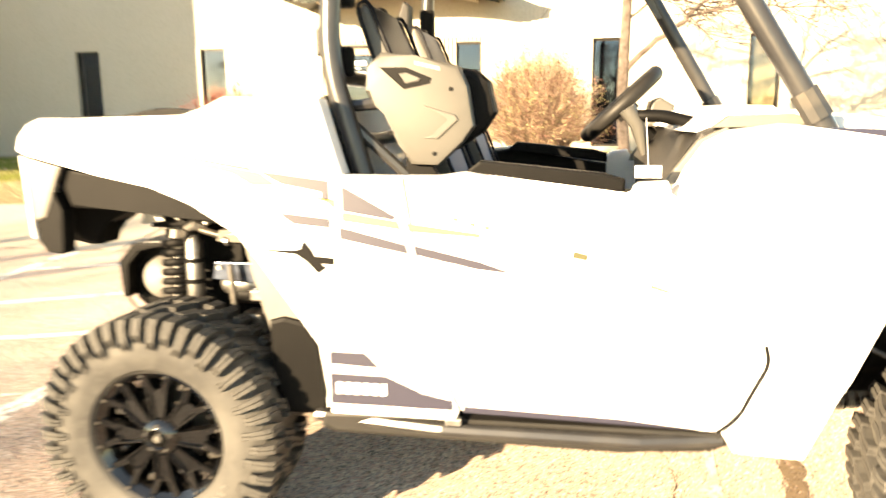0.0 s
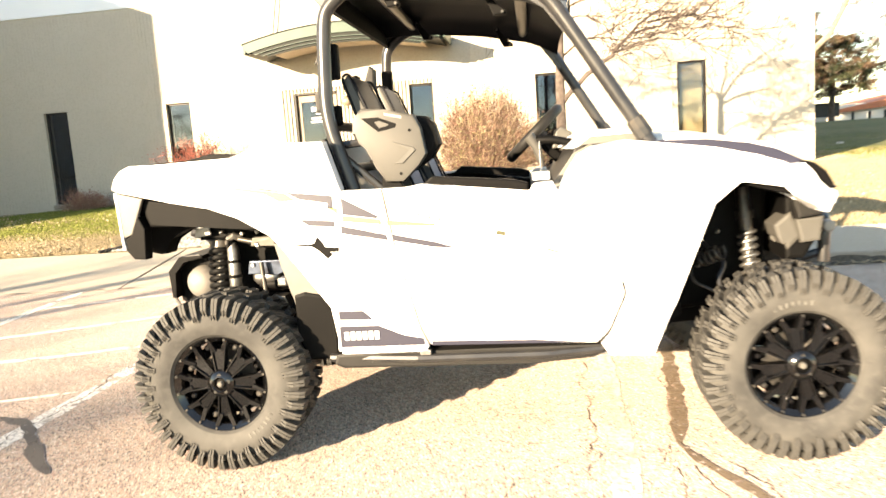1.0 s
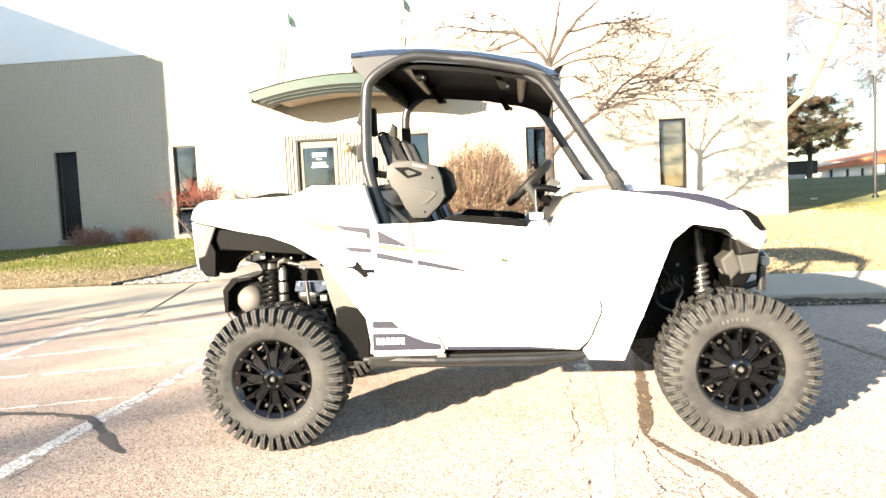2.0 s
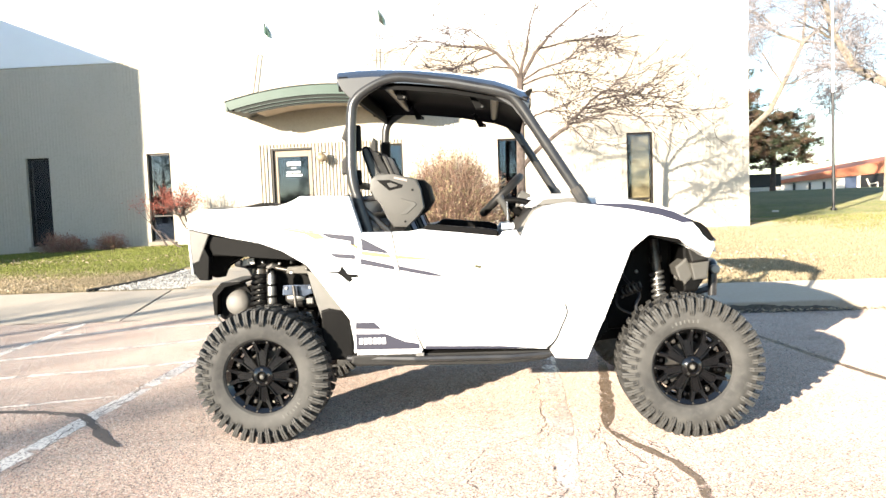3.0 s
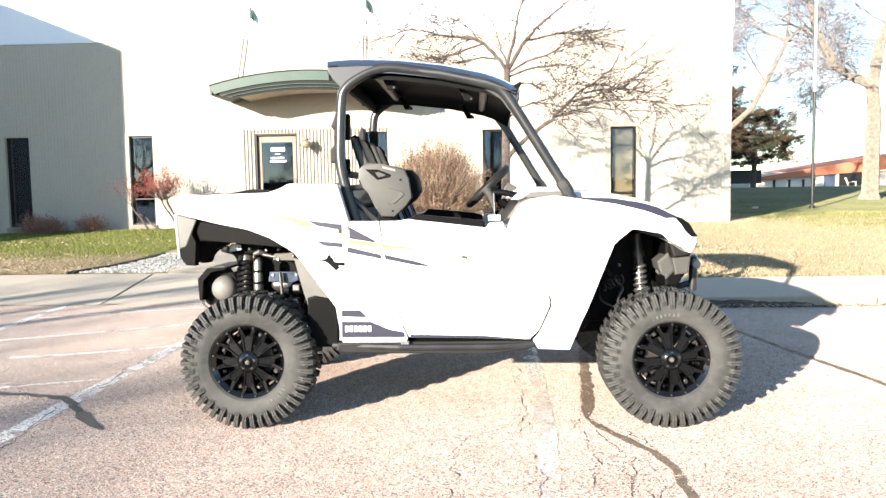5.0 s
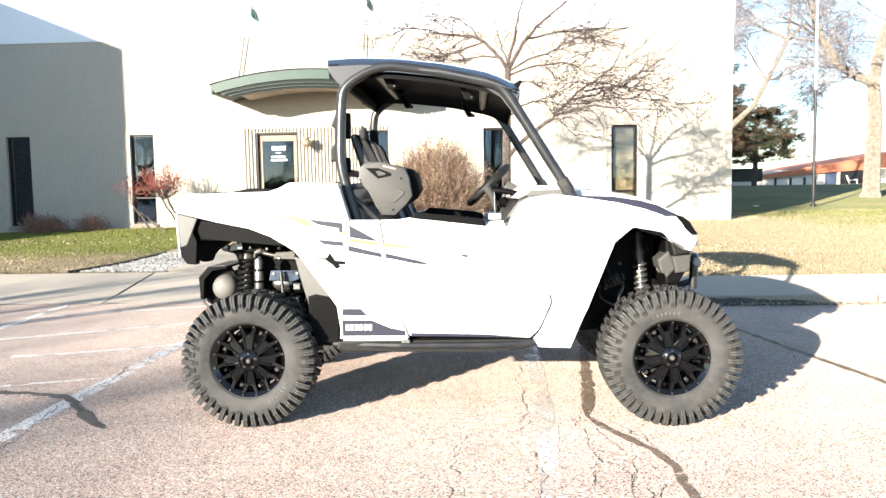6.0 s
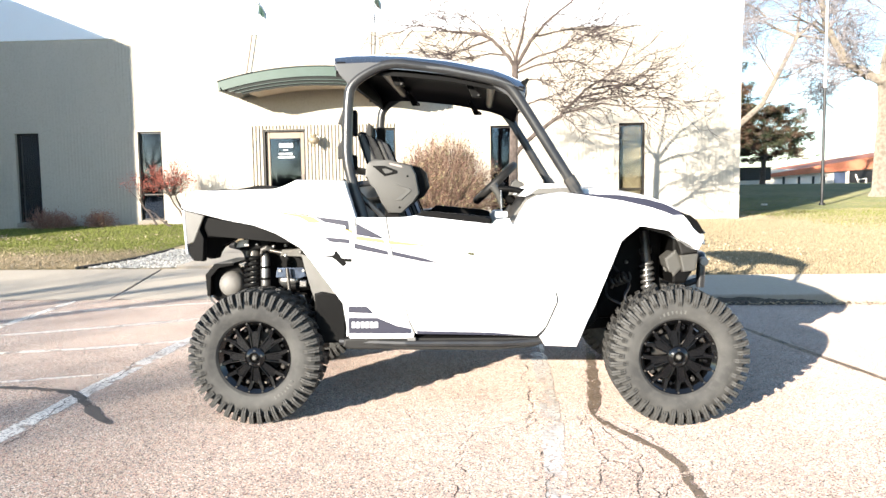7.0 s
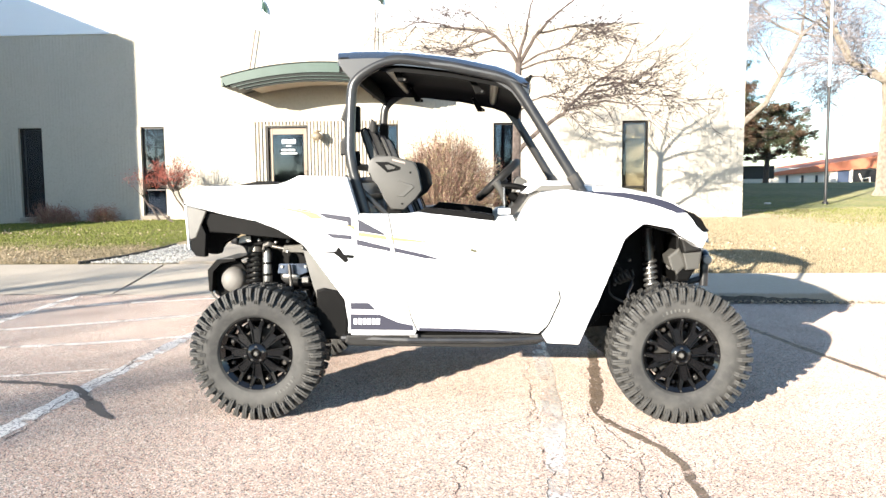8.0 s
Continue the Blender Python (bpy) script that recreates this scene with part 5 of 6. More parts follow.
def spoke_bm(k):
    """One forked spoke, y is outward negative."""
    a = 2 * math.pi * k / 8
    bm = bmesh.new()

    def bar(pts, w0, w1):
        (r0, t0, y0), (r1, t1, y1) = pts
        p, q = Vector((r0 * math.cos(a + t0), y0, r0 * math.sin(a + t0))), Vector((r1 * math.cos(a + t1), y1, r1 * math.sin(a + t1)))
        d = (q - p).normalized()
        s = d.cross(Vector((0, 1, 0))).normalized()
        vs = []
        for c, w, h in ((p, w0, 0.028), (q, w1, 0.022)):
            vs.append([bm.verts.new(c + s * w * u + Vector((0, v * h, 0))) for u, v in ((-1, 0), (-0.7, -0.35), (0.7, -0.35), (1, 0), (0.9, 1), (-0.9, 1))])
        for i in range(6):
            bm.faces.new((vs[0][i], vs[0][(i + 1) % 6], vs[1][(i + 1) % 6], vs[1][i]))
        bm.faces.new(vs[0])
        bm.faces.new(list(reversed(vs[1])))
    bar([(0.045, 0.0, -0.086), (0.138, 0.0, -0.082)], 0.017, 0.027)
    bar([(0.050, -0.30, -0.094), (0.142, -0.20, -0.091)], 0.0035, 0.0045)
    bar([(0.050, 0.30, -0.094), (0.142, 0.20, -0.091)], 0.0035, 0.0045)
    bar([(0.128, -0.13, -0.086), (0.180, -0.21, -0.094)], 0.013, 0.011)
    bar([(0.128, 0.13, -0.086), (0.180, 0.21, -0.094)], 0.013, 0.011)
    return bm


def make_wheel():
    w = part("wheel", rim_mesh(), GLOSS_BLACK, car, "gloss black split-spoke alloy wheel", 35)
    part("tyre", tyre_mesh(), RUBBER, w, "dusty knobbly off-road tyre", 28)
    tread(w)
    for k in range(8):
        part("spoke", spoke_bm(k), GLOSS_BLACK, w, smooth=30)
    part("hub", lathe([(0.020, -0.090), (0.026, -0.112), (0.030, -0.116), (0.050, -0.108), (0.058, -0.096), (0.062, -0.06), (0.055, 0.0)], 28), GLOSS_BLACK, w, smooth=35)
    part("hub_cap", lathe([(0.0, -0.104), (0.020, -0.102), (0.024, -0.095), (0.024, -0.085)], 16), BLACK, w)
    part("axle_nut", lathe([(0.0, -0.118), (0.010, -0.117), (0.013, -0.113), (0.014, -0.100)], 6), LINER, w)
    part("brake_disc", lathe([(0.05, -0.012), (0.115, -0.012), (0.118, -0.006), (0.115, 0.0), (0.05, 0.0)], 32, closed=True), DARK_STEEL, w)
    # disc added behind the spokes to keep the wheel's inside dark
    part("dust_shield", lathe([(0.0, 0.03), (0.150, 0.03), (0.162, 0.02), (0.164, 0.035), (0.15, 0.045), (0.0, 0.045)], 32), BLACK, w)
    part("caliper", prism([(-0.06, 0.07), (0.05, 0.08), (0.06, 0.125), (-0.05, 0.13)], -0.03, 0.02, 0.006), DARK_STEEL, w)
    for i in range(16):
        a = 2 * math.pi * (i + 0.5) / 16
        p = Vector((0.185 * math.cos(a), -0.107, 0.185 * math.sin(a)))
        part("rim_bolt", tube([p, p + Vector((0, -0.007, 0))], 0.005, 6), DARK_STEEL, w)
    for i in range(8):
        a = 2 * math.pi * (i + 0.5) / 8
        p = Vector((0.150 * math.cos(a), -0.066, 0.150 * math.sin(a)))
        part("rim_boss", tube([p + Vector((0, 0.03, 0)), p, p + Vector((0, -0.004, 0))], 0.013, 10, radii=[0.015, 0.013, 0.008]), DARK_STEEL if i % 2 else GLOSS_BLACK, w, smooth=40)
    for i in range(5):
        a = 2 * math.pi * i / 5 + 0.3
        p = Vector((0.036 * math.cos(a), -0.10, 0.036 * math.sin(a)))
        part("lug_nut", tube([p, p + Vector((0, -0.014, 0))], 0.008, 6), DARK_STEEL, w)
    # raised bars where the sidewall lettering stands
    for i in range(7):
        a = radians(-62 + i * 5.2)
        m = Matrix.Rotation(-a, 4, "Y") @ Matrix.Translation((0.236, -0.1315, 0))
        part("sidewall_bar", box(-0.009, 0.009, -0.0012, 0.002, -0.0045, 0.0045, 0.001, m=m), SIDEWALL, w)
    return w


first = make_wheel()
first.matrix_local = Matrix.Translation((-1.1025, -0.707, 0.355))


def copy_wheel(x, y, turn, mirrored):
    m = Matrix.Translation((x, y, 0.355)) @ Matrix.Rotation(radians(180 if mirrored else 0), 4, "Z") @ Matrix.Rotation(turn, 4, "Y")
    return copy_thing(first, m)


copy_wheel(1.1025, -0.707, -2.55, False)
copy_wheel(-1.1025, 0.707, 0.5, True)
copy_wheel(1.1025, 0.707, 0.9, True)


# suspension and drive
def coil(x0, z0, x1, z1, y0, y1, r, turns, wire):
    pts = []
    p, q = Vector((x0, y0, z0)), Vector((x1, y1, z1))
    d = (q - p).normalized()
    u = d.orthogonal().normalized()
    v = d.cross(u)
    n = turns * 12
    for i in range(n + 1):
        a = 2 * math.pi * i / 12
        pts.append(p + (q - p) * i / n + (u * math.cos(a) + v * math.sin(a)) * r)
    return tube(pts, wire, 6)


def shock(x0, z0, x1, z1, y0, y1, r=0.046, wire=0.012, upto=0.75, spring=BLACK):
    for f in (lambda b: b, flip):
        s = part("shock_absorber", f(tube([(x0, y0, z0), (x1, y1, z1)], 0.026, 10)), DARK_STEEL, car, "black coil-over shock absorber", 60)
        part("spring", f(coil(x0 + (x1 - x0) * 0.1, z0 + (z1 - z0) * 0.1, x0 + (x1 - x0) * upto, z0 + (z1 - z0) * upto, y0 + (y1 - y0) * 0.1, y0 + (y1 - y0) * upto, r, 10, wire)), spring, s, smooth=60)
        part("collar", f(tube([(x0 + (x1 - x0) * 0.76, y0 + (y1 - y0) * 0.76, z0 + (z1 - z0) * 0.76), (x0 + (x1 - x0) * 0.82, y0 + (y1 - y0) * 0.82, z0 + (z1 - z0) * 0.82)], r + 0.002, 12)), DARK_STEEL, s, smooth=60)


shock(-1.20, 0.52, -1.195, 0.97, -0.50, -0.44)
shock(1.03, 0.46, 1.005, 0.98, -0.50, -0.42, 0.032, 0.0085, 0.67, STEEL)
both("reservoir", lambda: tube([(-1.122, -0.52, 0.66), (-1.118, -0.52, 0.70), (-1.115, -0.52, 0.86), (-1.115, -0.52, 0.885)], 0.024, 12, radii=[0.018, 0.026, 0.026, 0.015]), STEEL, "silver shock reservoir", 40)
both("reservoir_clamp", lambda: tube([(-1.13, -0.52, 0.90), (-1.10, -0.53, 0.915), (-1.075, -0.52, 0.90)], 0.016, 8), STEEL)
both("shock_mount", lambda: prism([(-1.27, 0.90), (-1.24, 0.975), (-1.10, 0.975), (-1.08, 0.93), (-1.16, 0.90)], -0.50, -0.38, 0.01), BLACK)
for x, z, n in ((-1.1025, 0.29, "lower_arm"), (-1.1025, 0.42, "upper_arm"), (1.1025, 0.29, "lower_arm"), (1.1025, 0.42, "upper_arm")):
    both(n, lambda x=x, z=z: tube([(x - 0.18, -0.22, z + 0.13), (x, -0.64, z)], 0.021, 8, tube([(x + 0.18, -0.22, z + 0.13), (x, -0.64, z)], 0.021, 8)), TUBE)
for x in (-1.1025, 1.1025):
    both("drive_shaft", lambda x=x: tube([(x, -0.16, 0.46), (x, -0.22, 0.46), (x, -0.26, 0.45), (x, -0.56, 0.36), (x, -0.60, 0.36), (x, -0.64, 0.355)], 0.02, 10, radii=[0.045, 0.05, 0.02, 0.02, 0.05, 0.05]), DARK_STEEL)
    both("knuckle", lambda x=x: prism([(x - 0.06, 0.27), (x + 0.06, 0.27), (x + 0.07, 0.36), (x + 0.05, 0.46), (x - 0.05, 0.46), (x - 0.07, 0.36)], -0.655, -0.61, 0.01), DARK_STEEL)
part("rear_gearcase", prism([(-1.26, 0.36), (-1.28, 0.55), (-1.18, 0.66), (-0.95, 0.68), (-0.84, 0.60), (-0.86, 0.38), (-1.05, 0.32)], -0.17, 0.17, 0.03), DARK_STEEL, car)
part("front_gearcase", prism([(1.00, 0.38), (1.00, 0.54), (1.10, 0.60), (1.20, 0.54), (1.20, 0.40), (1.10, 0.34)], -0.15, 0.15, 0.03), DARK_STEEL, car)
part("engine_block", prism([(-1.02, 0.55), (-1.00, 0.90), (-0.70, 0.92), (-0.62, 0.80), (-0.62, 0.45), (-0.90, 0.42)], -0.30, 0.30, 0.04), DARK_STEEL, car)
part("heat_shield", prism([(-1.06, 0.745), (-1.05, 0.80), (-0.90, 0.80), (-0.885, 0.752), (-0.93, 0.735)], -0.52, -0.505, 0.004), BLUE_STEEL, car, "bare steel heat shield, blue reflection in its colour")
part("canister", tube([(-1.05, -0.47, 0.725), (-1.035, -0.47, 0.725), (-0.94, -0.47, 0.725), (-0.925, -0.47, 0.725)], 0.03, 14, radii=[0.02, 0.034, 0.034, 0.02]), STEEL, car, "silver metal canister", 50)
part("junction_block", box(-0.93, -0.87, -0.53, -0.50, 0.885, 0.92, 0.006), STEEL, car)
part("silencer_pipe", tube([(-1.02, -0.46, 0.69), (-0.94, -0.48, 0.692), (-0.84, -0.46, 0.70)], 0.03, 12), BLACK, car, smooth=60)
part("rear_frame_rail", prism([(-1.02, 0.87), (-1.01, 0.905), (-0.86, 0.91), (-0.84, 0.88), (-0.88, 0.865)], -0.56, -0.52, 0.004), LINER, car)
both("frame_tube", lambda: tube(round_path([(-1.38, -0.32, 0.92), (-1.28, -0.34, 0.90), (-1.22, -0.34, 0.56), (-0.65, -0.34, 0.44)], 0.06), 0.022, 8), TUBE)
both("frame_tube", lambda: tube([(-1.26, -0.38, 0.955), (-0.86, -0.45, 0.95), (-0.64, -0.52, 0.86)], 0.02, 8), TUBE)
both("cable", lambda: tube(round_path([(-1.0, -0.45, 0.93), (-0.92, -0.50, 0.84), (-0.84, -0.50, 0.90), (-0.80, -0.48, 0.62)], 0.05), 0.008, 6), BLACK)
both("brake_hose", lambda: tube(round_path([(-0.84, -0.50, 0.80), (-0.84, -0.56, 0.62), (-0.92, -0.60, 0.52), (-1.05, -0.62, 0.42)], 0.06), 0.008, 6), BLACK)
both("front_hose", lambda: tube(round_path([(0.80, -0.36, 0.86), (0.84, -0.46, 0.76), (0.92, -0.52, 0.70), (0.86, -0.56, 0.62), (1.02, -0.62, 0.46)], 0.06), 0.009, 6), TUBE)
muf = part("muffler", tube([(-1.43, 0.20, 0.665), (-1.43, -0.16, 0.665), (-1.43, -0.19, 0.665), (-1.43, -0.215, 0.665), (-1.43, -0.225, 0.665)], 0.08, 22, radii=[0.08, 0.08, 0.074, 0.055, 0.025]), MUFFLER, car, "grey exhaust muffler", 50)
part("end_plate", prism([(-1.50, 0.53), (-1.560, 0.58), (-1.566, 0.73), (-1.52, 0.785), (-1.40, 0.79), (-1.35, 0.70), (-1.38, 0.56)], -0.15, -0.13, 0.004), BLACK, muf)
part("muffler_guard", tube(round_path([(-1.42, -0.20, 0.798), (-1.52, -0.20, 0.79), (-1.572, -0.20, 0.72), (-1.568, -0.20, 0.58), (-1.50, -0.20, 0.525)], 0.05), 0.007, 8), PALE_TRIM, muf)
part("muffler_shell", prism([(-1.572, 0.60), (-1.578, 0.73), (-1.52, 0.795), (-1.40, 0.80), (-1.40, 0.785), (-1.50, 0.775), (-1.55, 0.72), (-1.55, 0.60)], -0.22, 0.20, 0.006), BLACK, muf)
part("rear_hitch", prism([(-1.42, 0.38), (-1.28, 0.42), (-1.20, 0.56), (-1.28, 0.58), (-1.42, 0.46)], -0.05, 0.05, 0.01), DARK_STEEL, car)

both("shock_bracket", lambda: prism([(-1.275, 0.915), (-1.265, 0.955), (-1.205, 0.962), (-1.20, 0.925)], -0.535, -0.525, 0.003), STEEL, "bright zinc bracket")
both("reservoir_cap", lambda: tube([(-1.128, -0.535, 0.872), (-1.128, -0.545, 0.885), (-1.124, -0.545, 0.90)], 0.010, 10), DARK_STEEL)
both("reservoir_band", lambda: tube([(-1.117, -0.52, 0.735), (-1.117, -0.52, 0.748)], 0.030, 14), BLACK)
both("reservoir_band", lambda: tube([(-1.116, -0.52, 0.80), (-1.116, -0.52, 0.812)], 0.030, 14), BLACK)
both("wiring_tube", lambda: tube(round_path([(-1.08, -0.53, 0.90), (-1.0, -0.55, 0.885), (-0.93, -0.55, 0.90), (-0.86, -0.54, 0.93)], 0.03), 0.011, 8), DARK_STEEL, smooth=60)
both("wiring_tube", lambda: tube(round_path([(-1.05, -0.50, 0.875), (-0.97, -0.52, 0.86), (-0.90, -0.54, 0.87), (-0.85, -0.55, 0.80), (-0.86, -0.56, 0.70)], 0.04), 0.007, 6), BLACK, smooth=60)
both("hose_clamp", lambda: tube([(-0.995, -0.552, 0.872), (-0.985, -0.552, 0.874)], 0.016, 10), STEEL)
both("sensor_block", lambda: box(-0.905, -0.865, -0.60, -0.55, 0.70, 0.735, 0.006), STEEL)
both("brake_caliper", lambda: prism([(-0.965, 0.60), (-0.94, 0.66), (-0.885, 0.655), (-0.865, 0.60), (-0.90, 0.57)], -0.58, -0.50, 0.01), DARK_STEEL)
both("stabiliser_link", lambda: tube([(-0.985, -0.55, 0.80), (-0.965, -0.57, 0.60), (-0.96, -0.58, 0.48)], 0.010, 8), DARK_STEEL, smooth=60)
for dx in (0.012, 0.145):
    part("shield_bolt", tube([(-1.045 + dx, -0.521, 0.785), (-1.045 + dx, -0.530, 0.785)], 0.008, 8), STEEL, car)
both("tie_rod", lambda: tube([(1.00, -0.30, 0.50), (0.96, -0.62, 0.46)], 0.012, 8), STEEL, smooth=60)
both("brake_coil", lambda: coil(0.83, 0.70, 0.90, 0.74, -0.46, -0.52, 0.028, 4, 0.006), DARK_STEEL, smooth=60)
both("inner_bracket", lambda: prism([(0.80, 0.79), (0.83, 0.86), (0.845, 0.855), (0.82, 0.785)], -0.40, -0.37, 0.003), STEEL)

# small fasteners that catch the light
for x, y, z in ((-1.16, -0.51, 0.935), (-1.06, -0.53, 0.925), (-0.99, -0.54, 0.93), (-0.90, -0.57, 0.895), (-0.86, -0.58, 0.845), (-0.845, -0.56, 0.735)):
    both("clip", lambda x=x, y=y, z=z: tube([(x, y, z), (x, y - 0.012, z), (x, y - 0.018, z)], 0.008, 8, radii=[0.010, 0.010, 0.005]), STEEL)
for x, z in ((0.70, 0.60), (0.76, 0.72), (0.82, 0.86), (0.90, 0.93), (0.84, 0.66), (0.92, 0.80)):
    both("push_rivet", lambda x=x, z=z: tube([(x, -0.362, z), (x, -0.372, z), (x, -0.376, z)], 0.009, 8, radii=[0.011, 0.009, 0.004]), STEEL)
both("front_brake_line", lambda: tube(round_path([(0.74, -0.37, 0.78), (0.80, -0.44, 0.70), (0.78, -0.50, 0.62), (0.88, -0.54, 0.58), (0.96, -0.60, 0.44)], 0.05), 0.006, 6), DARK_STEEL)


# ---- plants, pole, far things ----
def limb(verts, faces, p, q, r0, r1, sides=5, bend=0.0, rnd=None):
    """Adds a tapered, slightly crooked limb; returns points along it."""
    p, q = Vector(p), Vector(q)
    n = 4
    d = (q - p).normalized()
    u = d.orthogonal().normalized()
    v = d.cross(u)
    path, prev = [], None
    for i in range(n + 1):
        t = i / n
        c = p.lerp(q, t)
        if rnd and 0 < i < n:
            c += (u * rnd.uniform(-1, 1) + v * rnd.uniform(-1, 1)) * bend
        path.append(c)
        r = r0 + (r1 - r0) * t
        k = len(verts)
        verts += [c + (u * math.cos(a) + v * math.sin(a)) * r for a in [2 * math.pi * j / sides for j in range(sides)]]
        if prev is not None:
            faces += [(prev + j, prev + (j + 1) % sides, k + (j + 1) % sides, k + j) for j in range(sides)]
        prev = k
    return path


def grow(verts, faces, p, d, length, r, depth, rnd, spread, flat, droop, tip):
    q = p + d * length
    path = limb(verts, faces, p, q, max(r, tip), max(r * 0.6, tip * 0.65), 5 if r > 0.01 else 3, length * 0.06, rnd)
    if depth == 0:
        return
    for k in range(3):
        s = path[rnd.choice((2, 3, 4))] if k else path[4]
        a = Vector((rnd.uniform(-1, 1), rnd.uniform(-1, 1), rnd.uniform(-1, 1) * flat)) * spread
        nd = (d + a + Vector((0, 0, droop))).normalized()
        grow(verts, faces, s, nd, length * rnd.uniform(0.6, 0.92), r * 0.6, depth - 1, rnd, spread, flat, droop, tip)


def bare_tree(name, base, label, trunk_pts, trunk_r, limbs, material, depth, spread, flat, droop, seed, group="", twig=None, size=1.0, tip=0.0038, sprays=5):
    rnd = random.Random(seed)
    t = tagged(empty(name, Matrix.Translation(base) @ Matrix.Scale(size, 4)), label, "tree", group)
    v, f = [], []
    radii = [trunk_r * (1 - 0.45 * i / (len(trunk_pts) - 1)) for i in range(len(trunk_pts))]
    radii[0] *= 1.35
    part("trunk", tube(trunk_pts, trunk_r, 10, radii=radii), material, t, smooth=60)
    for p, q, r, ln in limbs:
        p, q = Vector(p), Vector(q)
        lv, lf = [], []
        path = limb(lv, lf, p, q, r, r * 0.62, 7, (q - p).length * 0.04, rnd)
        raw("limb", lv, lf, material, t, smooth=True)
        d = (q - p).normalized()
        for k in range(sprays):
            s = path[rnd.choice((2, 3, 3, 4))] if k > 1 else path[4]
            nd = (d + Vector((rnd.uniform(-1, 1), rnd.uniform(-1, 1), rnd.uniform(-1, 1) * flat)) * spread).normalized()
            grow(v, f, s, nd, ln * rnd.uniform(0.7, 1.1), min(r * 0.4, 0.035), depth, rnd, spread, flat, droop, tip)
    raw("crown", v, f, twig or material, t, smooth=True)
    return t


# ornamental tree in front of the building
T1 = Vector((0.66, 8.2, lawn_height(0.66, 8.2) - 0.05))


def layered_tree(base):
    """A short trunk, crooked limbs and long flat sprays of fine twigs."""
    rnd = random.Random(19)
    t = tagged(empty("ornamental_tree", Matrix.Translation(base)), "leafless ornamental tree with spreading layered twigs on the lawn", "tree")
    part("trunk", tube([(0, 0, 0), (0.02, 0, 0.6), (-0.03, 0.02, 1.2), (-0.02, 0, 2.0), (0.0, 0.0, 2.75), (0.01, 0, 3.3)], 0.08, 10, radii=[0.12, 0.085, 0.078, 0.07, 0.064, 0.05]), BARK, t, smooth=60)
    # limbs as (x, z) along their run, with the depth at the tip, the thickness at the root and the number of sprays
    limbs = [([(0, 3.22), (-0.19, 3.46), (-0.49, 3.75), (-0.78, 3.74), (-1.17, 3.82), (-1.60, 3.90), (-1.95, 3.80)], -0.2, 0.034, 34),
             ([(-0.45, 3.70), (-0.68, 4.0), (-1.02, 4.18), (-1.35, 4.22)], 0.3, 0.017, 22),
             ([(-0.40, 3.66), (-0.78, 3.55), (-1.10, 3.48), (-1.45, 3.58)], 0.5, 0.018, 20),
             ([(-0.15, 3.40), (-0.45, 3.42), (-0.80, 3.30), (-1.05, 3.12)], -0.6, 0.016, 18),
             ([(0.01, 3.25), (0.10, 3.62), (0.19, 4.06), (0.29, 4.4), (0.38, 4.9)], 0.1, 0.030, 16),
             ([(0.02, 3.25), (-0.08, 3.6), (-0.18, 4.0), (-0.34, 4.35)], 0.5, 0.018, 12),
             ([(0.02, 3.22), (0.24, 3.57), (0.53, 3.91), (0.78, 4.11), (1.07, 4.32), (1.45, 4.62)], -0.2, 0.034, 26),
             ([(0.35, 3.70), (0.70, 3.78), (1.05, 3.86), (1.36, 3.83), (1.70, 3.80)], 0.4, 0.018, 20),
             ([(0.02, 3.15), (0.39, 3.36), (0.78, 3.43), (1.07, 3.62), (1.40, 3.72)], -0.5, 0.022, 24),
             ([(0.02, 3.10), (0.49, 3.26), (0.97, 3.33), (1.26, 3.24), (1.55, 3.05)], 0.5, 0.020, 24),
             ([(0.01, 2.95), (0.35, 2.98), (0.72, 2.86), (1.0, 2.95)], -0.6, 0.016, 16),
             ([(0.0, 1.72), (0.15, 1.90), (0.44, 2.16), (0.73, 2.33), (0.80, 2.44), (1.07, 2.68), (1.46, 2.98), (1.72, 3.14), (1.96, 3.60)], -0.2, 0.042, 26),
             ([(0.78, 2.42), (1.36, 2.54), (1.84, 2.46), (2.33, 2.41)], -0.6, 0.020, 14),
             ([(1.05, 2.66), (1.55, 2.76), (2.04, 2.99), (2.30, 3.10), (2.62, 3.36)], 0.2, 0.020, 18),
             ([(1.30, 2.82), (1.75, 2.90), (2.14, 2.90), (2.72, 2.84)], 0.6, 0.018, 15),
             ([(1.25, 2.62), (1.70, 2.66), (2.20, 2.65), (2.80, 2.53)], -0.3, 0.018, 14),
             ([(0.0, 2.38), (0.29, 2.62), (0.63, 2.69), (0.97, 2.60), (1.22, 2.46)], 0.4, 0.020, 16)]
    v, f = [], []

    def spray(p, d, length, r, depth):
        """One long twig in a slow curve, with side twigs flattened towards the horizontal."""
        pts, c = [p], p
        turn = Vector((rnd.gauss(0, 0.13), rnd.gauss(0, 0.13), rnd.gauss(-0.01, 0.09)))
        n = 5
        for k in range(n):
            d = (d + turn + Vector((rnd.gauss(0, 0.07), rnd.gauss(0, 0.07), rnd.gauss(0.0, 0.06)))).normalized()
            c = c + d * length / n
            pts.append(c)
        for k in range(n):
            r0, r1 = r * (1 - 0.09 * k), r * (1 - 0.09 * (k + 1))
            e = (pts[k + 1] - pts[k]).normalized()
            u = e.orthogonal().normalized()
            w = e.cross(u)
            m = len(v)
            for q, s in ((pts[k], r0), (pts[k + 1], r1)):
                v.extend([q + (u * math.cos(a) + w * math.sin(a)) * s for a in (0, 2.094, 4.189)])
            f.extend([(m + i, m + (i + 1) % 3, m + 3 + (i + 1) % 3, m + 3 + i) for i in range(3)])
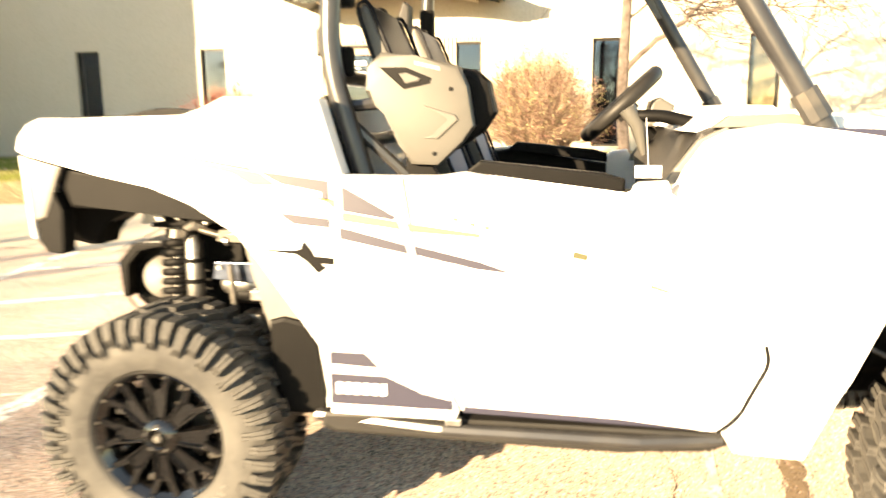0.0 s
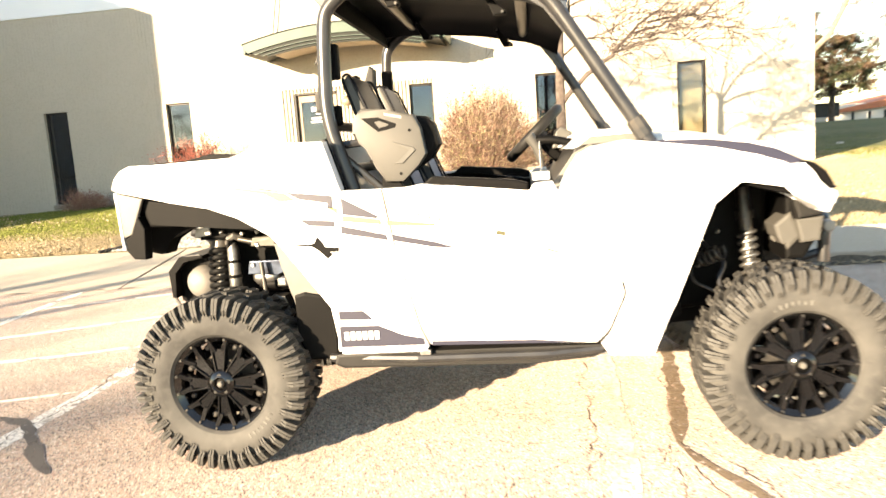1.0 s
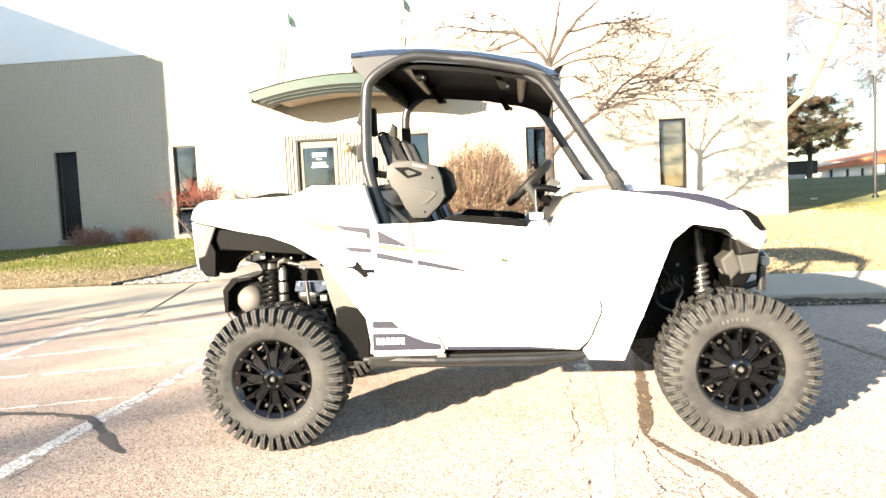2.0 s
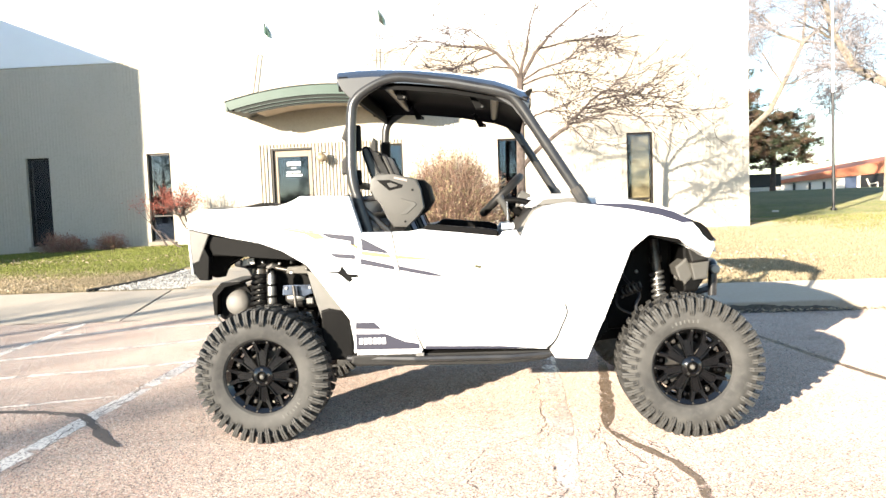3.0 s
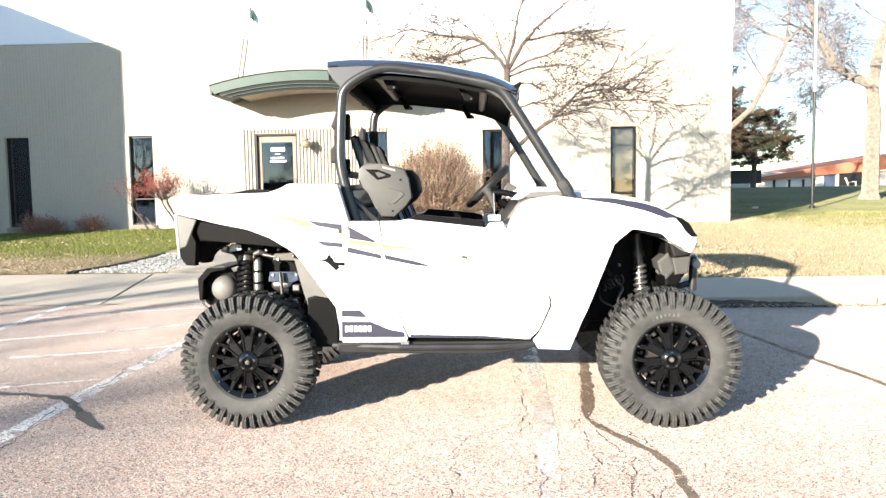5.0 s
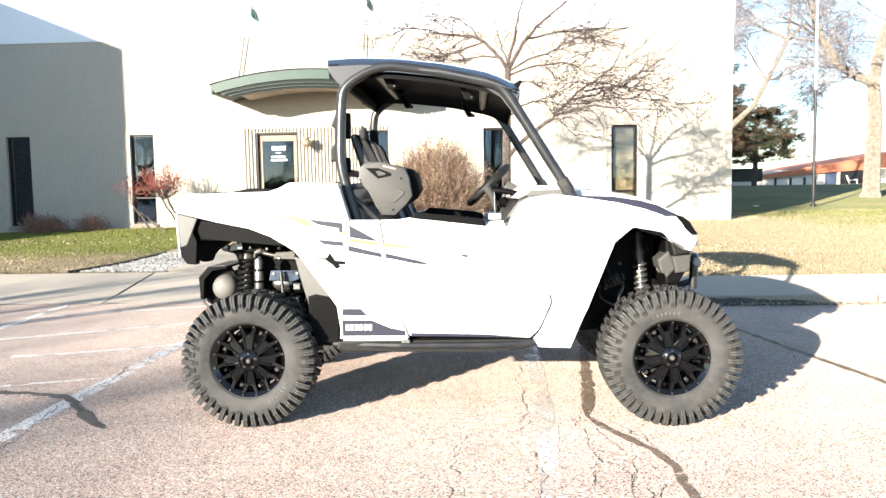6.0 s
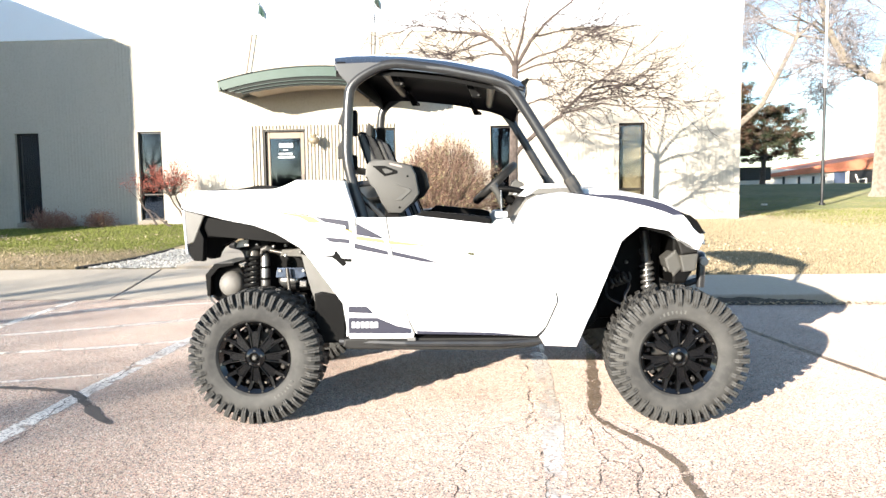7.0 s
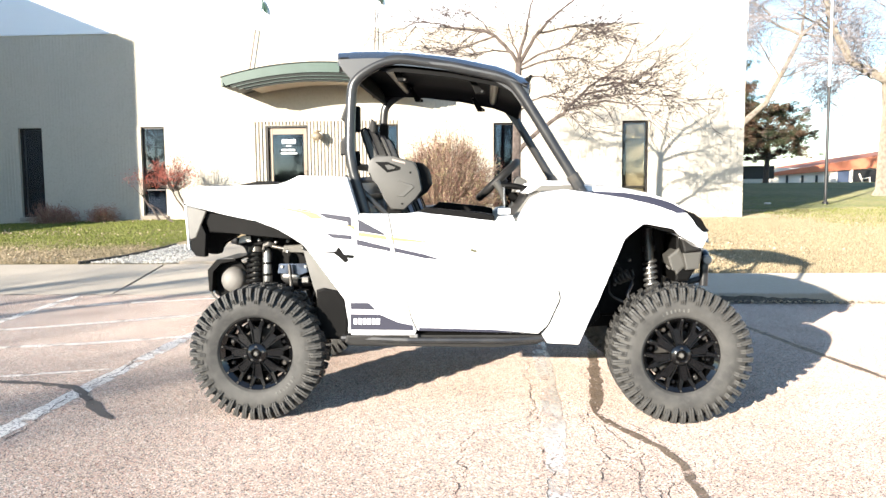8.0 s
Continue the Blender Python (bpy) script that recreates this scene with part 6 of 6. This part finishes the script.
        if depth:
            for k in range(3):
                q = pts[rnd.choice((1, 2, 3, 3, 4))]
                side = Vector((rnd.gauss(0, 1), rnd.gauss(0, 1), rnd.gauss(0, 0.5)))
                spray(q, (d * 1.0 + side.normalized() * 0.8).normalized(), length * rnd.uniform(0.4, 0.8), max(r * 0.80, 0.0038), depth - 1)

    for run, deep, r, count in limbs:
        last = len(run) - 1
        fine = round_path([(x, deep * (i / last) ** 1.3, z) for i, (x, z) in enumerate(run)], 0.15, 3)
        fine = [p + Vector((rnd.gauss(0, 0.010), rnd.gauss(0, 0.010), rnd.gauss(0, 0.010))) for p in fine]
        part("limb", tube(fine, r, 7, radii=[max(r * (1 - 0.78 * i / (len(fine) - 1)), 0.006) for i in range(len(fine))]), BARK, t, smooth=60)
        n = len(fine)
        for k in range(count):
            i = rnd.randrange(n // 4, n)
            d = (fine[i] - fine[max(i - 2, 0)]).normalized()
            side = Vector((rnd.gauss(0, 1), rnd.gauss(0, 1), rnd.gauss(0.0, 0.5))).normalized()
            d = Vector((d.x, d.y, d.z * 0.5)) * 0.9 + side * 0.7
            spray(fine[i], d.normalized(), rnd.uniform(0.4, 1.05), 0.0060, 2 if k % 2 else 1)
    raw("crown", v, f, TWIG_GREY, t, smooth=True)


layered_tree(T1)

# tall pale tree beyond the corner of the building
bare_tree("cottonwood_tree", Vector((14.85, 24.0, lawn_height(14.85, 24.0) - 0.1)), "tall leafless tree with pale bark and arching limbs on the lawn",
          [(0, 0, 0), (0.03, 0, 0.35), (0.05, 0, 1.8), (0.1, 0, 3.2), (0.0, 0, 4.3), (0.2, 0.1, 5.4)], 0.33,
          [((0.1, 0, 4.3), (-0.6, -0.1, 4.55), 0.24, 0.9), ((-0.55, -0.1, 4.53), (-1.5, -0.2, 5.1), 0.20, 0.9), ((-1.45, -0.2, 5.05), (-2.05, -0.2, 6.1), 0.17, 1.0), ((-2.0, -0.2, 6.0), (-2.5, -0.2, 7.4), 0.14, 1.1), ((-2.4, -0.2, 7.2), (-2.9, 0.1, 9.2), 0.11, 1.2),
           ((-1.9, -0.2, 6.0), (-3.2, 0.4, 6.9), 0.06, 1.1), ((0.2, 0.1, 5.2), (0.9, 0.4, 8.0), 0.2, 1.4)], BARK_PALE, 4, 0.8, 0.8, -0.06, 5, twig=TWIG_PALE, tip=0.0085, sprays=7)
bare_tree("lawn_tree", Vector((12.2, 38.25, 0.56)), "leafless tree with a pale leaning trunk behind the building corner",
          [(0, 0, 0), (0.8, 0, 1.9), (1.63, 0, 2.84), (2.5, 0.1, 3.6), (3.24, 0.1, 5.02), (3.85, 0.1, 6.3)], 0.15,
          [((3.85, 0.1, 6.25), (4.6, 0.2, 6.9), 0.075, 0.9), ((3.8, 0.1, 6.2), (2.3, 0.3, 7.0), 0.07, 0.9), ((3.0, 0.1, 4.6), (2.2, 0.0, 5.9), 0.045, 0.9), ((3.8, 0.2, 6.2), (5.2, 0.3, 6.2), 0.05, 0.9), ((3.0, 0.1, 4.6), (4.6, 0.2, 5.2), 0.04, 0.8), ((3.85, 0.2, 6.3), (4.0, 0.3, 8.0), 0.06, 1.0), ((2.6, 0.1, 7.0), (1.2, 0.2, 8.2), 0.05, 1.0), ((2.5, 0.1, 3.6), (3.9, 0.2, 4.0), 0.03, 0.7)], BARK_PALE, 4, 0.85, 0.85, -0.10, 8, twig=TWIG_PALE, size=1.4, tip=0.008, sprays=8)
# trees of the car park that stand up-sun and throw their shade over it
for k, (x, y, s) in enumerate(((-18.6, -17.0, 31), (-25.0, -30.3, 33))):
    bare_tree("parking_tree", Vector((x, y, -0.05)), "leafless tree at the edge of the car park",
              [(0, 0, 0), (0.05, 0, 1.4), (0.0, 0.1, 2.8), (-0.1, 0, 4.0)], 0.24 if k == 0 else 0.15,
              [((-0.1, 0, 3.9), (-1.3, 0.4, 6.0), 0.13, 1.3), ((-0.1, 0, 3.9), (1.2, -0.5, 6.2), 0.13, 1.3), ((-0.05, 0, 3.2), (0.5, 1.4, 5.0), 0.1, 1.2), ((-0.1, 0, 4.0), (0.1, -0.2, 7.0), 0.12, 1.3)], BARK, 4, 0.7, 0.7, 0.0, s, "trees of the car park")


behind = bare_tree("bare_tree", Vector((-39.0, -55.0, -0.1)), "tall leafless tree behind the car park",
                   [(0, 0, 0), (0.05, 0, 1.4), (0.0, 0.1, 2.8), (-0.1, 0, 4.0)], 0.30,
                   [((-0.1, 0, 3.9), (-1.6, 0.4, 6.0), 0.2, 1.1), ((-0.1, 0, 3.9), (1.5, -0.5, 6.2), 0.2, 1.1), ((-0.05, 0, 2.6), (1.9, 0.5, 4.0), 0.14, 1.0), ((-0.1, 0, 4.0), (0.1, -0.2, 6.6), 0.18, 1.0)], BARK, 3, 0.8, 0.7, 0.0, 61, "trees behind the car park", tip=0.03)
for x, y, turn in ((-21.5, -58.0, 80), (4.0, -56.0, 150), (14.0, -60.0, 220), (-58.0, -52.0, 20)):
    copy_thing(behind, pose(x, y, -0.1, 0, 0, turn))


def conifer(base, low, height, radius, boughs, seed):
    """Boughs with tufts of needles round a trunk, with gaps between them."""
    rnd = random.Random(seed)
    t = tagged(empty("pine_tree", Matrix.Translation(base)), "dark green and brown pine tree behind the building corner", "tree")
    part("trunk", tube([(0, 0, 0), (0.1, 0, height * 0.5), (0, 0, height * 0.95)], 0.2, 8, radii=[0.2, 0.14, 0.04]), BARK, t)
    v, f, bv, bf = [], [], [], []
    for i in range(boughs):
        h = rnd.uniform(low, 1.0)
        a = rnd.uniform(0, 2 * math.pi)
        reach = radius * (0.45 + 0.55 * math.sin(min(1, (1.04 - h) / (1.04 - low) * 1.6) * math.pi / 2)) * rnd.uniform(0.5, 1.1)
        root = Vector((0, 0, h * height * 0.93))
        tip = Vector((reach * math.cos(a), reach * math.sin(a), h * height + rnd.uniform(-0.45, 0.3)))
        limb(bv, bf, root, tip, 0.03, 0.012, 4, 0.06, rnd)
        for j in range(9):
            c = root.lerp(tip, rnd.uniform(0.35, 1.0)) + Vector((rnd.gauss(0, 0.16), rnd.gauss(0, 0.16), rnd.gauss(0.03, 0.09)))
            for k in range(34):
                o = Vector((rnd.gauss(0, 0.10), rnd.gauss(0, 0.10), rnd.gauss(0, 0.07)))
                d = Vector((math.cos(a) + rnd.uniform(-1, 1), math.sin(a) + rnd.uniform(-1, 1), rnd.uniform(-0.2, 0.9))).normalized()
                s = d.orthogonal().normalized() * 0.025
                n = len(v)
                v += [c + o - s, c + o + s, c + o + d * rnd.uniform(0.14, 0.26)]
                f.append((n, n + 1, n + 2))
    raw("bough", bv, bf, BARK, t)
    raw("crown", v, f, NEEDLE, t)


conifer(Vector((17.5, 43.0, 0.9)), 0.36, 5.1, 3.0, 110, 2)
conifer(Vector((15.3, 44.5, 1.0)), 0.33, 8.0, 2.7, 130, 9)


def leafy(v, f, c, size, rnd, n):
    for k in range(n):
        o = Vector((rnd.gauss(0, size), rnd.gauss(0, size), rnd.gauss(0, size)))
        a = Vector((rnd.uniform(-1, 1), rnd.uniform(-1, 1), rnd.uniform(-1, 1))).normalized()
        b = a.orthogonal().normalized()
        s = rnd.uniform(0.010, 0.02)
        i = len(v)
        v += [c + o - a * s, c + o + b * s * 0.5, c + o + a * s, c + o - b * s * 0.5]
        f.append((i, i + 1, i + 2, i + 3))


def round_shrub(name, base, rx, h, label, twigs, leaves, leaf_mat, seed, leaf_n=2):
    """Stems that fan out of the ground and fork into fine tips."""
    rnd = random.Random(seed)
    s = tagged(empty(name, Matrix.Translation(base)), label, "shrub")
    v, f, lv, lf, tv, tf = [], [], [], [], [], []
    for i in range(twigs):
        a = rnd.uniform(0, 2 * math.pi)
        e = math.asin(rnd.uniform(0.02, 1.0))
        k = rnd.uniform(0.72, 1.05) * (1 + 0.07 * math.sin(3 * a + 5 * e))
        tip = Vector((rx * k * math.cos(e) * math.cos(a), rx * k * math.cos(e) * math.sin(a), h * 0.42 + h * 0.58 * k * (math.sin(e) * 1.25 - 0.25)))
        root = Vector((0.16 * rx * math.cos(a), 0.16 * rx * math.sin(a), 0.0))
        mid = root.lerp(tip, 0.55) + Vector((0, 0, 0.12 * h))
        limb(v, f, root, mid, 0.009, 0.006, 3, 0.02, rnd)
        limb(v, f, mid, tip, 0.006, 0.0025, 3, 0.03, rnd)
        for j in range(5):
            p = mid.lerp(tip, rnd.uniform(0.2, 1.0))
            q = p + (tip - mid).normalized() * rnd.uniform(0.06, 0.2) + Vector((rnd.gauss(0, 0.06), rnd.gauss(0, 0.06), rnd.gauss(0.02, 0.05)))
            limb(v, f, p, q, 0.004, 0.002, 3)
            if leaves and (rx < 0.5 or rnd.random() < 0.9):
                if rx > 0.5 and rnd.random() < 0.3:
                    leafy(tv, tf, q, 0.035, rnd, leaf_n)
                else:
                    leafy(lv, lf, q, 0.035, rnd, leaf_n)
    raw("branchwork", v, f, TWIG, s)
    if tf:
        raw("foliage", tv, tf, TAN_LEAF, s)
    if leaves:
        raw("foliage", lv, lf, leaf_mat, s)
    return s


round_shrub("round_shrub", Vector((-0.62, 9.7, lawn_height(-0.62, 9.7) - 0.02)), 1.0, 2.06, "large rounded shrub of bare red-brown twigs with few withered leaves", 800, True, DULL_LEAF, 3, 5)
round_shrub("low_shrub", Vector((-10.62, 12.95, 0.22)), 0.27, 0.42, "low withered brown shrub against the shaded wall", 70, True, DULL_LEAF, 4, 5)
round_shrub("low_shrub", Vector((-10.15, 12.95, 0.24)), 0.26, 0.40, "low withered reddish shrub against the shaded wall", 70, True, DULL_LEAF, 5, 5)
round_shrub("low_shrub", Vector((-9.15, 13.0, 0.28)), 0.25, 0.34, "low withered reddish shrub against the shaded wall", 70, True, DULL_LEAF, 6, 5)


def red_shrub(base):
    rnd = random.Random(21)
    s = tagged(empty("red_shrub", Matrix.Translation(base) @ Matrix.Scale(1.22, 4)), "small forked shrub with tufts of red leaves before a window", "shrub")
    v, f, lv, lf = [], [], [], []
    stems = [((0.35, 0, 0), (0.02, -0.1, 0.62)), ((0.35, 0, 0), (0.05, 0.05, 0.7)), ((-0.3, 0, 0.05), (-0.6, 0, 0.5)), ((0.0, 0, 0), (-0.5, 0.1, 0.35))]
    for p, q in stems:
        limb(v, f, p, q, 0.022, 0.014, 6, 0.02, rnd)
    for root, d, n in (((0.03, -0.05, 0.6), (-0.5, 0, 0.7), 26), ((0.03, -0.05, 0.62), (0.45, 0.1, 0.75), 24), ((0.04, 0, 0.62), (0.0, -0.2, 0.9), 22), ((-0.6, 0, 0.5), (-0.1, 0, 0.5), 6)):
        for i in range(n):
            e = (Vector(d).normalized() + Vector((rnd.gauss(0, 0.42), rnd.gauss(0, 0.42), rnd.gauss(0, 0.25)))).normalized()
            tip = Vector(root) + e * rnd.uniform(0.25, 0.62)
            limb(v, f, root, tip, 0.007, 0.003, 3, 0.03, rnd)
            leafy(lv, lf, tip, 0.06, rnd, 34 if d[0] < 0.2 else 14)
            for j in range(2):
                q = Vector(root).lerp(tip, rnd.uniform(0.4, 0.9))
                limb(v, f, q, q + (e + Vector((rnd.gauss(0, 0.6), rnd.gauss(0, 0.6), rnd.gauss(0, 0.4)))).normalized() * rnd.uniform(0.12, 0.28), 0.005, 0.0025, 3, 0.02, rnd)
    raw("branchwork", v, f, BARK, s)
    raw("foliage", lv, lf, RED_LEAF, s)


red_shrub(Vector((-7.22, 12.55, lawn_height(-7.22, 12.55))))

# pole on the lawn, with the shade on its lower part in the colour
PX, PY = 10.55, 19.0
pz = lawn_height(PX, PY)
pole = tagged(empty("lamp_pole", Matrix.Translation((PX, PY, pz - 0.1))), "slender pole on the lawn, its lower shade put in the colour", "pole")
part("lower_shaft", tube([(0, 0, 0), (0, 0, 3.7)], 0.05, 10, radii=[0.048, 0.043]), NEAR_BLACK, pole)
part("upper_shaft", tube([(0, 0, 3.7), (0, 0, 9.0)], 0.05, 10, radii=[0.042, 0.036]), POLE_PALE, pole)
part("base_collar", tube([(0, 0, 0.05), (0, 0, 0.2)], 0.09, 10), NEAR_BLACK, pole)

# low far building with an orange-red roof edge
def far_building():
    b = tagged(empty("far_building", Matrix.Translation((29.0, 62.0, 0.9))), "long low far building with orange-red roof edge and open bays", "building")
    part("wall", box(-4.5, 9.5, -0.1, 9, -0.5, 1.5), FAR_WALL, b)
    for x in (-2.9, -1.6, -0.4, 0.5):
        part("window", box(x, x + 0.22, -0.16, -0.104, 0.1, 0.85, 0.02), NEAR_BLACK, b)
    part("roof", prism([(-5.6, 0.70), (-0.2, 1.12), (4.9, 1.45), (9.8, 1.75), (9.8, 3.2), (4.9, 2.5), (-0.2, 1.72), (-5.6, 0.86)], -0.5, 10, 0.04), FAR_ROOF, b)
    part("post", box(2.46, 2.64, -0.4, -0.2, -0.5, 1.28, 0.03), FAR_WALL, b)
    part("post", box(4.75, 5.1, -0.4, -0.15, -0.5, 1.4, 0.03), FAR_ROOF, b)
    part("door", box(1.45, 2.4, -0.2, -0.104, -0.5, 1.2, 0.02), FAR_DOOR, b)
    part("bay", box(2.7, 4.7, -0.2, -0.104, -0.5, 1.3, 0.02), NEAR_BLACK, b)
    part("rail", tube([(3.2, -0.3, 0.95), (3.7, -0.3, -0.3)], 0.07, 6), FAR_WALL, b)
    part("rail", tube([(3.45, -0.3, 0.5), (4.1, -0.3, 0.6), (4.1, -0.3, -0.3)], 0.06, 6), FAR_WALL, b)


far_building()
shed = tagged(empty("far_shed", Matrix.Translation((21.0, 50.0, 1.1))), "far flat-roofed shed, wall coloured near black for shade, on a pale base", "building")
# the wall's shade is put into its near-black colour
part("wall", box(-5, -0.35, 0, 5, 0.32, 1.2), NEAR_BLACK, shed)
part("roof", box(-5.2, -0.25, -0.2, 5.2, 1.202, 1.27, 0.02), EDGING, shed)
part("base", box(-5.1, -1.2, -0.1, 5.1, -0.6, 0.318, 0.02), FAR_WALL, shed)

# lawn edging and rock bed
bm = bmesh.new()
ed = [(-6.32, 6.75), (-6.0, 7.5), (-5.82, 8.3), (-5.7, 9.0)]
tube([(x, y, lawn_height(x, y) + 0.015) for x, y in ed], 0.025, 6, bm)
tagged(part("lawn_edging", bm, EDGING), "black plastic edging between rocks and grass", "lawn edging")
rnd = random.Random(7)
v, f = [], []
for i in range(2600):
    t = rnd.random()
    y = 6.82 + 2.2 * t
    x = rnd.uniform(-6.2 + 0.5 * t, -4.75 + 0.3 * t)
    z = lawn_height(x, y) if y > 6.62 else 0.03
    s = rnd.uniform(0.010, 0.027)
    k = len(v)
    c = Vector((x, y, z + s * 0.4))
    v += [c + Vector((sx * s * rnd.uniform(0.7, 1.2), sy * s * rnd.uniform(0.7, 1.2), sz * s * 0.7)) for sx, sy, sz in ((1, 0, 0), (-1, 0, 0), (0, 1, 0), (0, -1, 0), (0, 0, 1), (0, 0, -1))]
    f += [(k + a, k + b, k + c2) for a, b, c2 in ((0, 2, 4), (2, 1, 4), (1, 3, 4), (3, 0, 4), (2, 0, 5), (1, 2, 5), (3, 1, 5), (0, 3, 5))]
tagged(raw("rocks", v, f, PEBBLE), "bed of pale river rocks beside the walk", "rocks", kind="stuff")


# grass blades and fallen leaves
def scatter_blades(name, n, area, h, material, label, keep, seed):
    rnd = random.Random(seed)
    v, f = [], []
    x0, x1, y0, y1 = area
    while len(f) < n:
        x, y = rnd.uniform(x0, x1), y0 + (y1 - y0) * rnd.random() ** 1.3
        if (y > WALL_Y - 0.1 and x < CORNER_X + 0.1) or x < WING_X + 0.1 or not keep(x, y, rnd):
            continue
        z = lawn_height(x, y) - 0.005
        a = rnd.uniform(0, 6.28)
        w = rnd.uniform(0.004, 0.009)
        k = len(v)
        lean = Vector((rnd.gauss(0, 0.4), rnd.gauss(0, 0.4), 1)) * h * rnd.uniform(0.5, 1.3)
        b = Vector((x, y, z))
        side = Vector((math.cos(a), math.sin(a), 0)) * w
        v += [b - side, b + side, b + lean]
        f.append((k, k + 1, k + 2))
    tagged(raw(name, v, f, material), label, "grass", kind="stuff")


def is_green(x, y):
    g = 0.85 * smooth_step(7.7, 9.3, y) * smooth_step(-4.0, -6.0, x)
    g = max(g, 0.55 * smooth_step(8.5, 12.5, y) * smooth_step(5.5, 8.5, x))
    return g + 0.35 * noise.noise((x * 0.7, y * 0.7, 3.0))


def on_lawn(x, y):
    return y > (6.8 if x < 0.6 else 4.72) and not (-4.8 < x < -2.3) and not (-6.3 + 0.18 * (y - 6.6) < x < -4.3 and y < 9.6)


scatter_blades("dry_grass", 110000, (-14, 15, 4.8, 24), 0.032, GRASS_DRY, "short dry tan winter grass over the lawn", lambda x, y, r: on_lawn(x, y) and is_green(x, y) < r.uniform(0.2, 0.8), 1)
scatter_blades("green_grass", 80000, (-14, 15, 6.7, 24), 0.04, GRASS_GREEN, "short green grass on the upper lawn", lambda x, y, r: on_lawn(x, y) and is_green(x, y) > r.uniform(0.2, 0.8), 2)
scatter_blades("dry_grass", 90000, (-12.5, -4.6, 6.75, 10.5), 0.036, GRASS_DRY, "short dry tan grass along the walk", lambda x, y, r: on_lawn(x, y) and is_green(x, y) < r.uniform(0.2, 0.8), 3)
scatter_blades("green_grass", 60000, (-13.5, -4.6, 7.2, 13.3), 0.042, GRASS_GREEN, "short green grass before the shaded wall", lambda x, y, r: on_lawn(x, y) and is_green(x, y) > r.uniform(0.2, 0.8), 4)
scatter_blades("dry_grass", 110000, (1.8, 11.0, 4.7, 13.0), 0.036, GRASS_DRY, "short dry tan grass on the sunny lawn", lambda x, y, r: on_lawn(x, y) and is_green(x, y) < r.uniform(0.2, 0.8), 5)
rnd = random.Random(12)
v, f = [], []
while len(f) < 6500:
    x, y = rnd.uniform(-14, 15), 4.9 + 9 * rnd.random()
    if (y > WALL_Y - 0.1 and x < CORNER_X) or not on_lawn(x, y) or noise.noise((x * 0.6, y * 0.8, 9)) < rnd.uniform(-0.5, 0.5) + (0.35 if x > 2 else 0) + 0.5 * smooth_step(8.2, 9.5, y):
        continue
    c = Vector((x, y, lawn_height(x, y) + rnd.uniform(0.015, 0.045)))
    a = Vector((rnd.uniform(-1, 1), rnd.uniform(-1, 1), rnd.uniform(-0.5, 0.5))).normalized() * rnd.uniform(0.014, 0.028)
    b = a.cross(Vector((0, 0, 1))).normalized() * rnd.uniform(0.009, 0.018) + Vector((0, 0, rnd.uniform(-0.012, 0.012)))
    k = len(v)
    v += [c - a, c + b, c + a, c - b]
    f.append((k, k + 1, k + 2, k + 3))
# a litter of leaves along the kerb
for i in range(420):
    x = rnd.uniform(2.2, 5.2)
    c = Vector((x, 3.07 - abs(rnd.gauss(0, 0.06)), 0.012 + 0.02 * rnd.random()))
    a = Vector((rnd.uniform(-1, 1), rnd.uniform(-1, 1), rnd.uniform(-0.4, 0.4))).normalized() * rnd.uniform(0.01, 0.028)
    b = a.cross(Vector((0, 0, 1))).normalized() * rnd.uniform(0.008, 0.018)
    k = len(v)
    v += [c - a, c + b, c + a, c - b]
    f.append((k, k + 1, k + 2, k + 3))
tagged(raw("fallen_leaves", v, f, LEAVES), "fallen dry leaves scattered on the grass and along the kerb", "leaves", kind="stuff")
box_small = tagged(empty("utility_cover", Matrix.Translation((9.0, 19.5, lawn_height(9.0, 19.5)))), "small pale utility cover on the shaded lawn", "utility cover")
part("cover", box(-0.09, 0.09, -0.06, 0.06, 0.0, 0.07, 0.025), FAR_WALL, box_small)


# the bare wood far behind the car park, which the window panes mirror
rnd = random.Random(41)
v, f = [], []
for i in range(520):
    x, y = rnd.uniform(-130, 90), rnd.uniform(-92, -80)
    h = rnd.uniform(2.2, 4.6) * (0.75 + 0.25 * math.sin(x * 0.21))
    for k in range(26):
        c = Vector((x + rnd.gauss(0, 1.3), y + rnd.gauss(0, 1.0), h * rnd.random() ** 0.8))
        d = Vector((rnd.gauss(0, 0.5), rnd.gauss(0, 0.5), 1)).normalized() * rnd.uniform(0.5, 1.2)
        s = Vector((rnd.uniform(0.12, 0.4), rnd.uniform(-0.2, 0.2), 0))
        n = len(v)
        v += [c - s, c + s, c + d]
        f.append((n, n + 1, n + 2))
tagged(raw("far_woods", v, f, WOODS), "far bare brown woods behind the car park", "woods", kind="stuff")
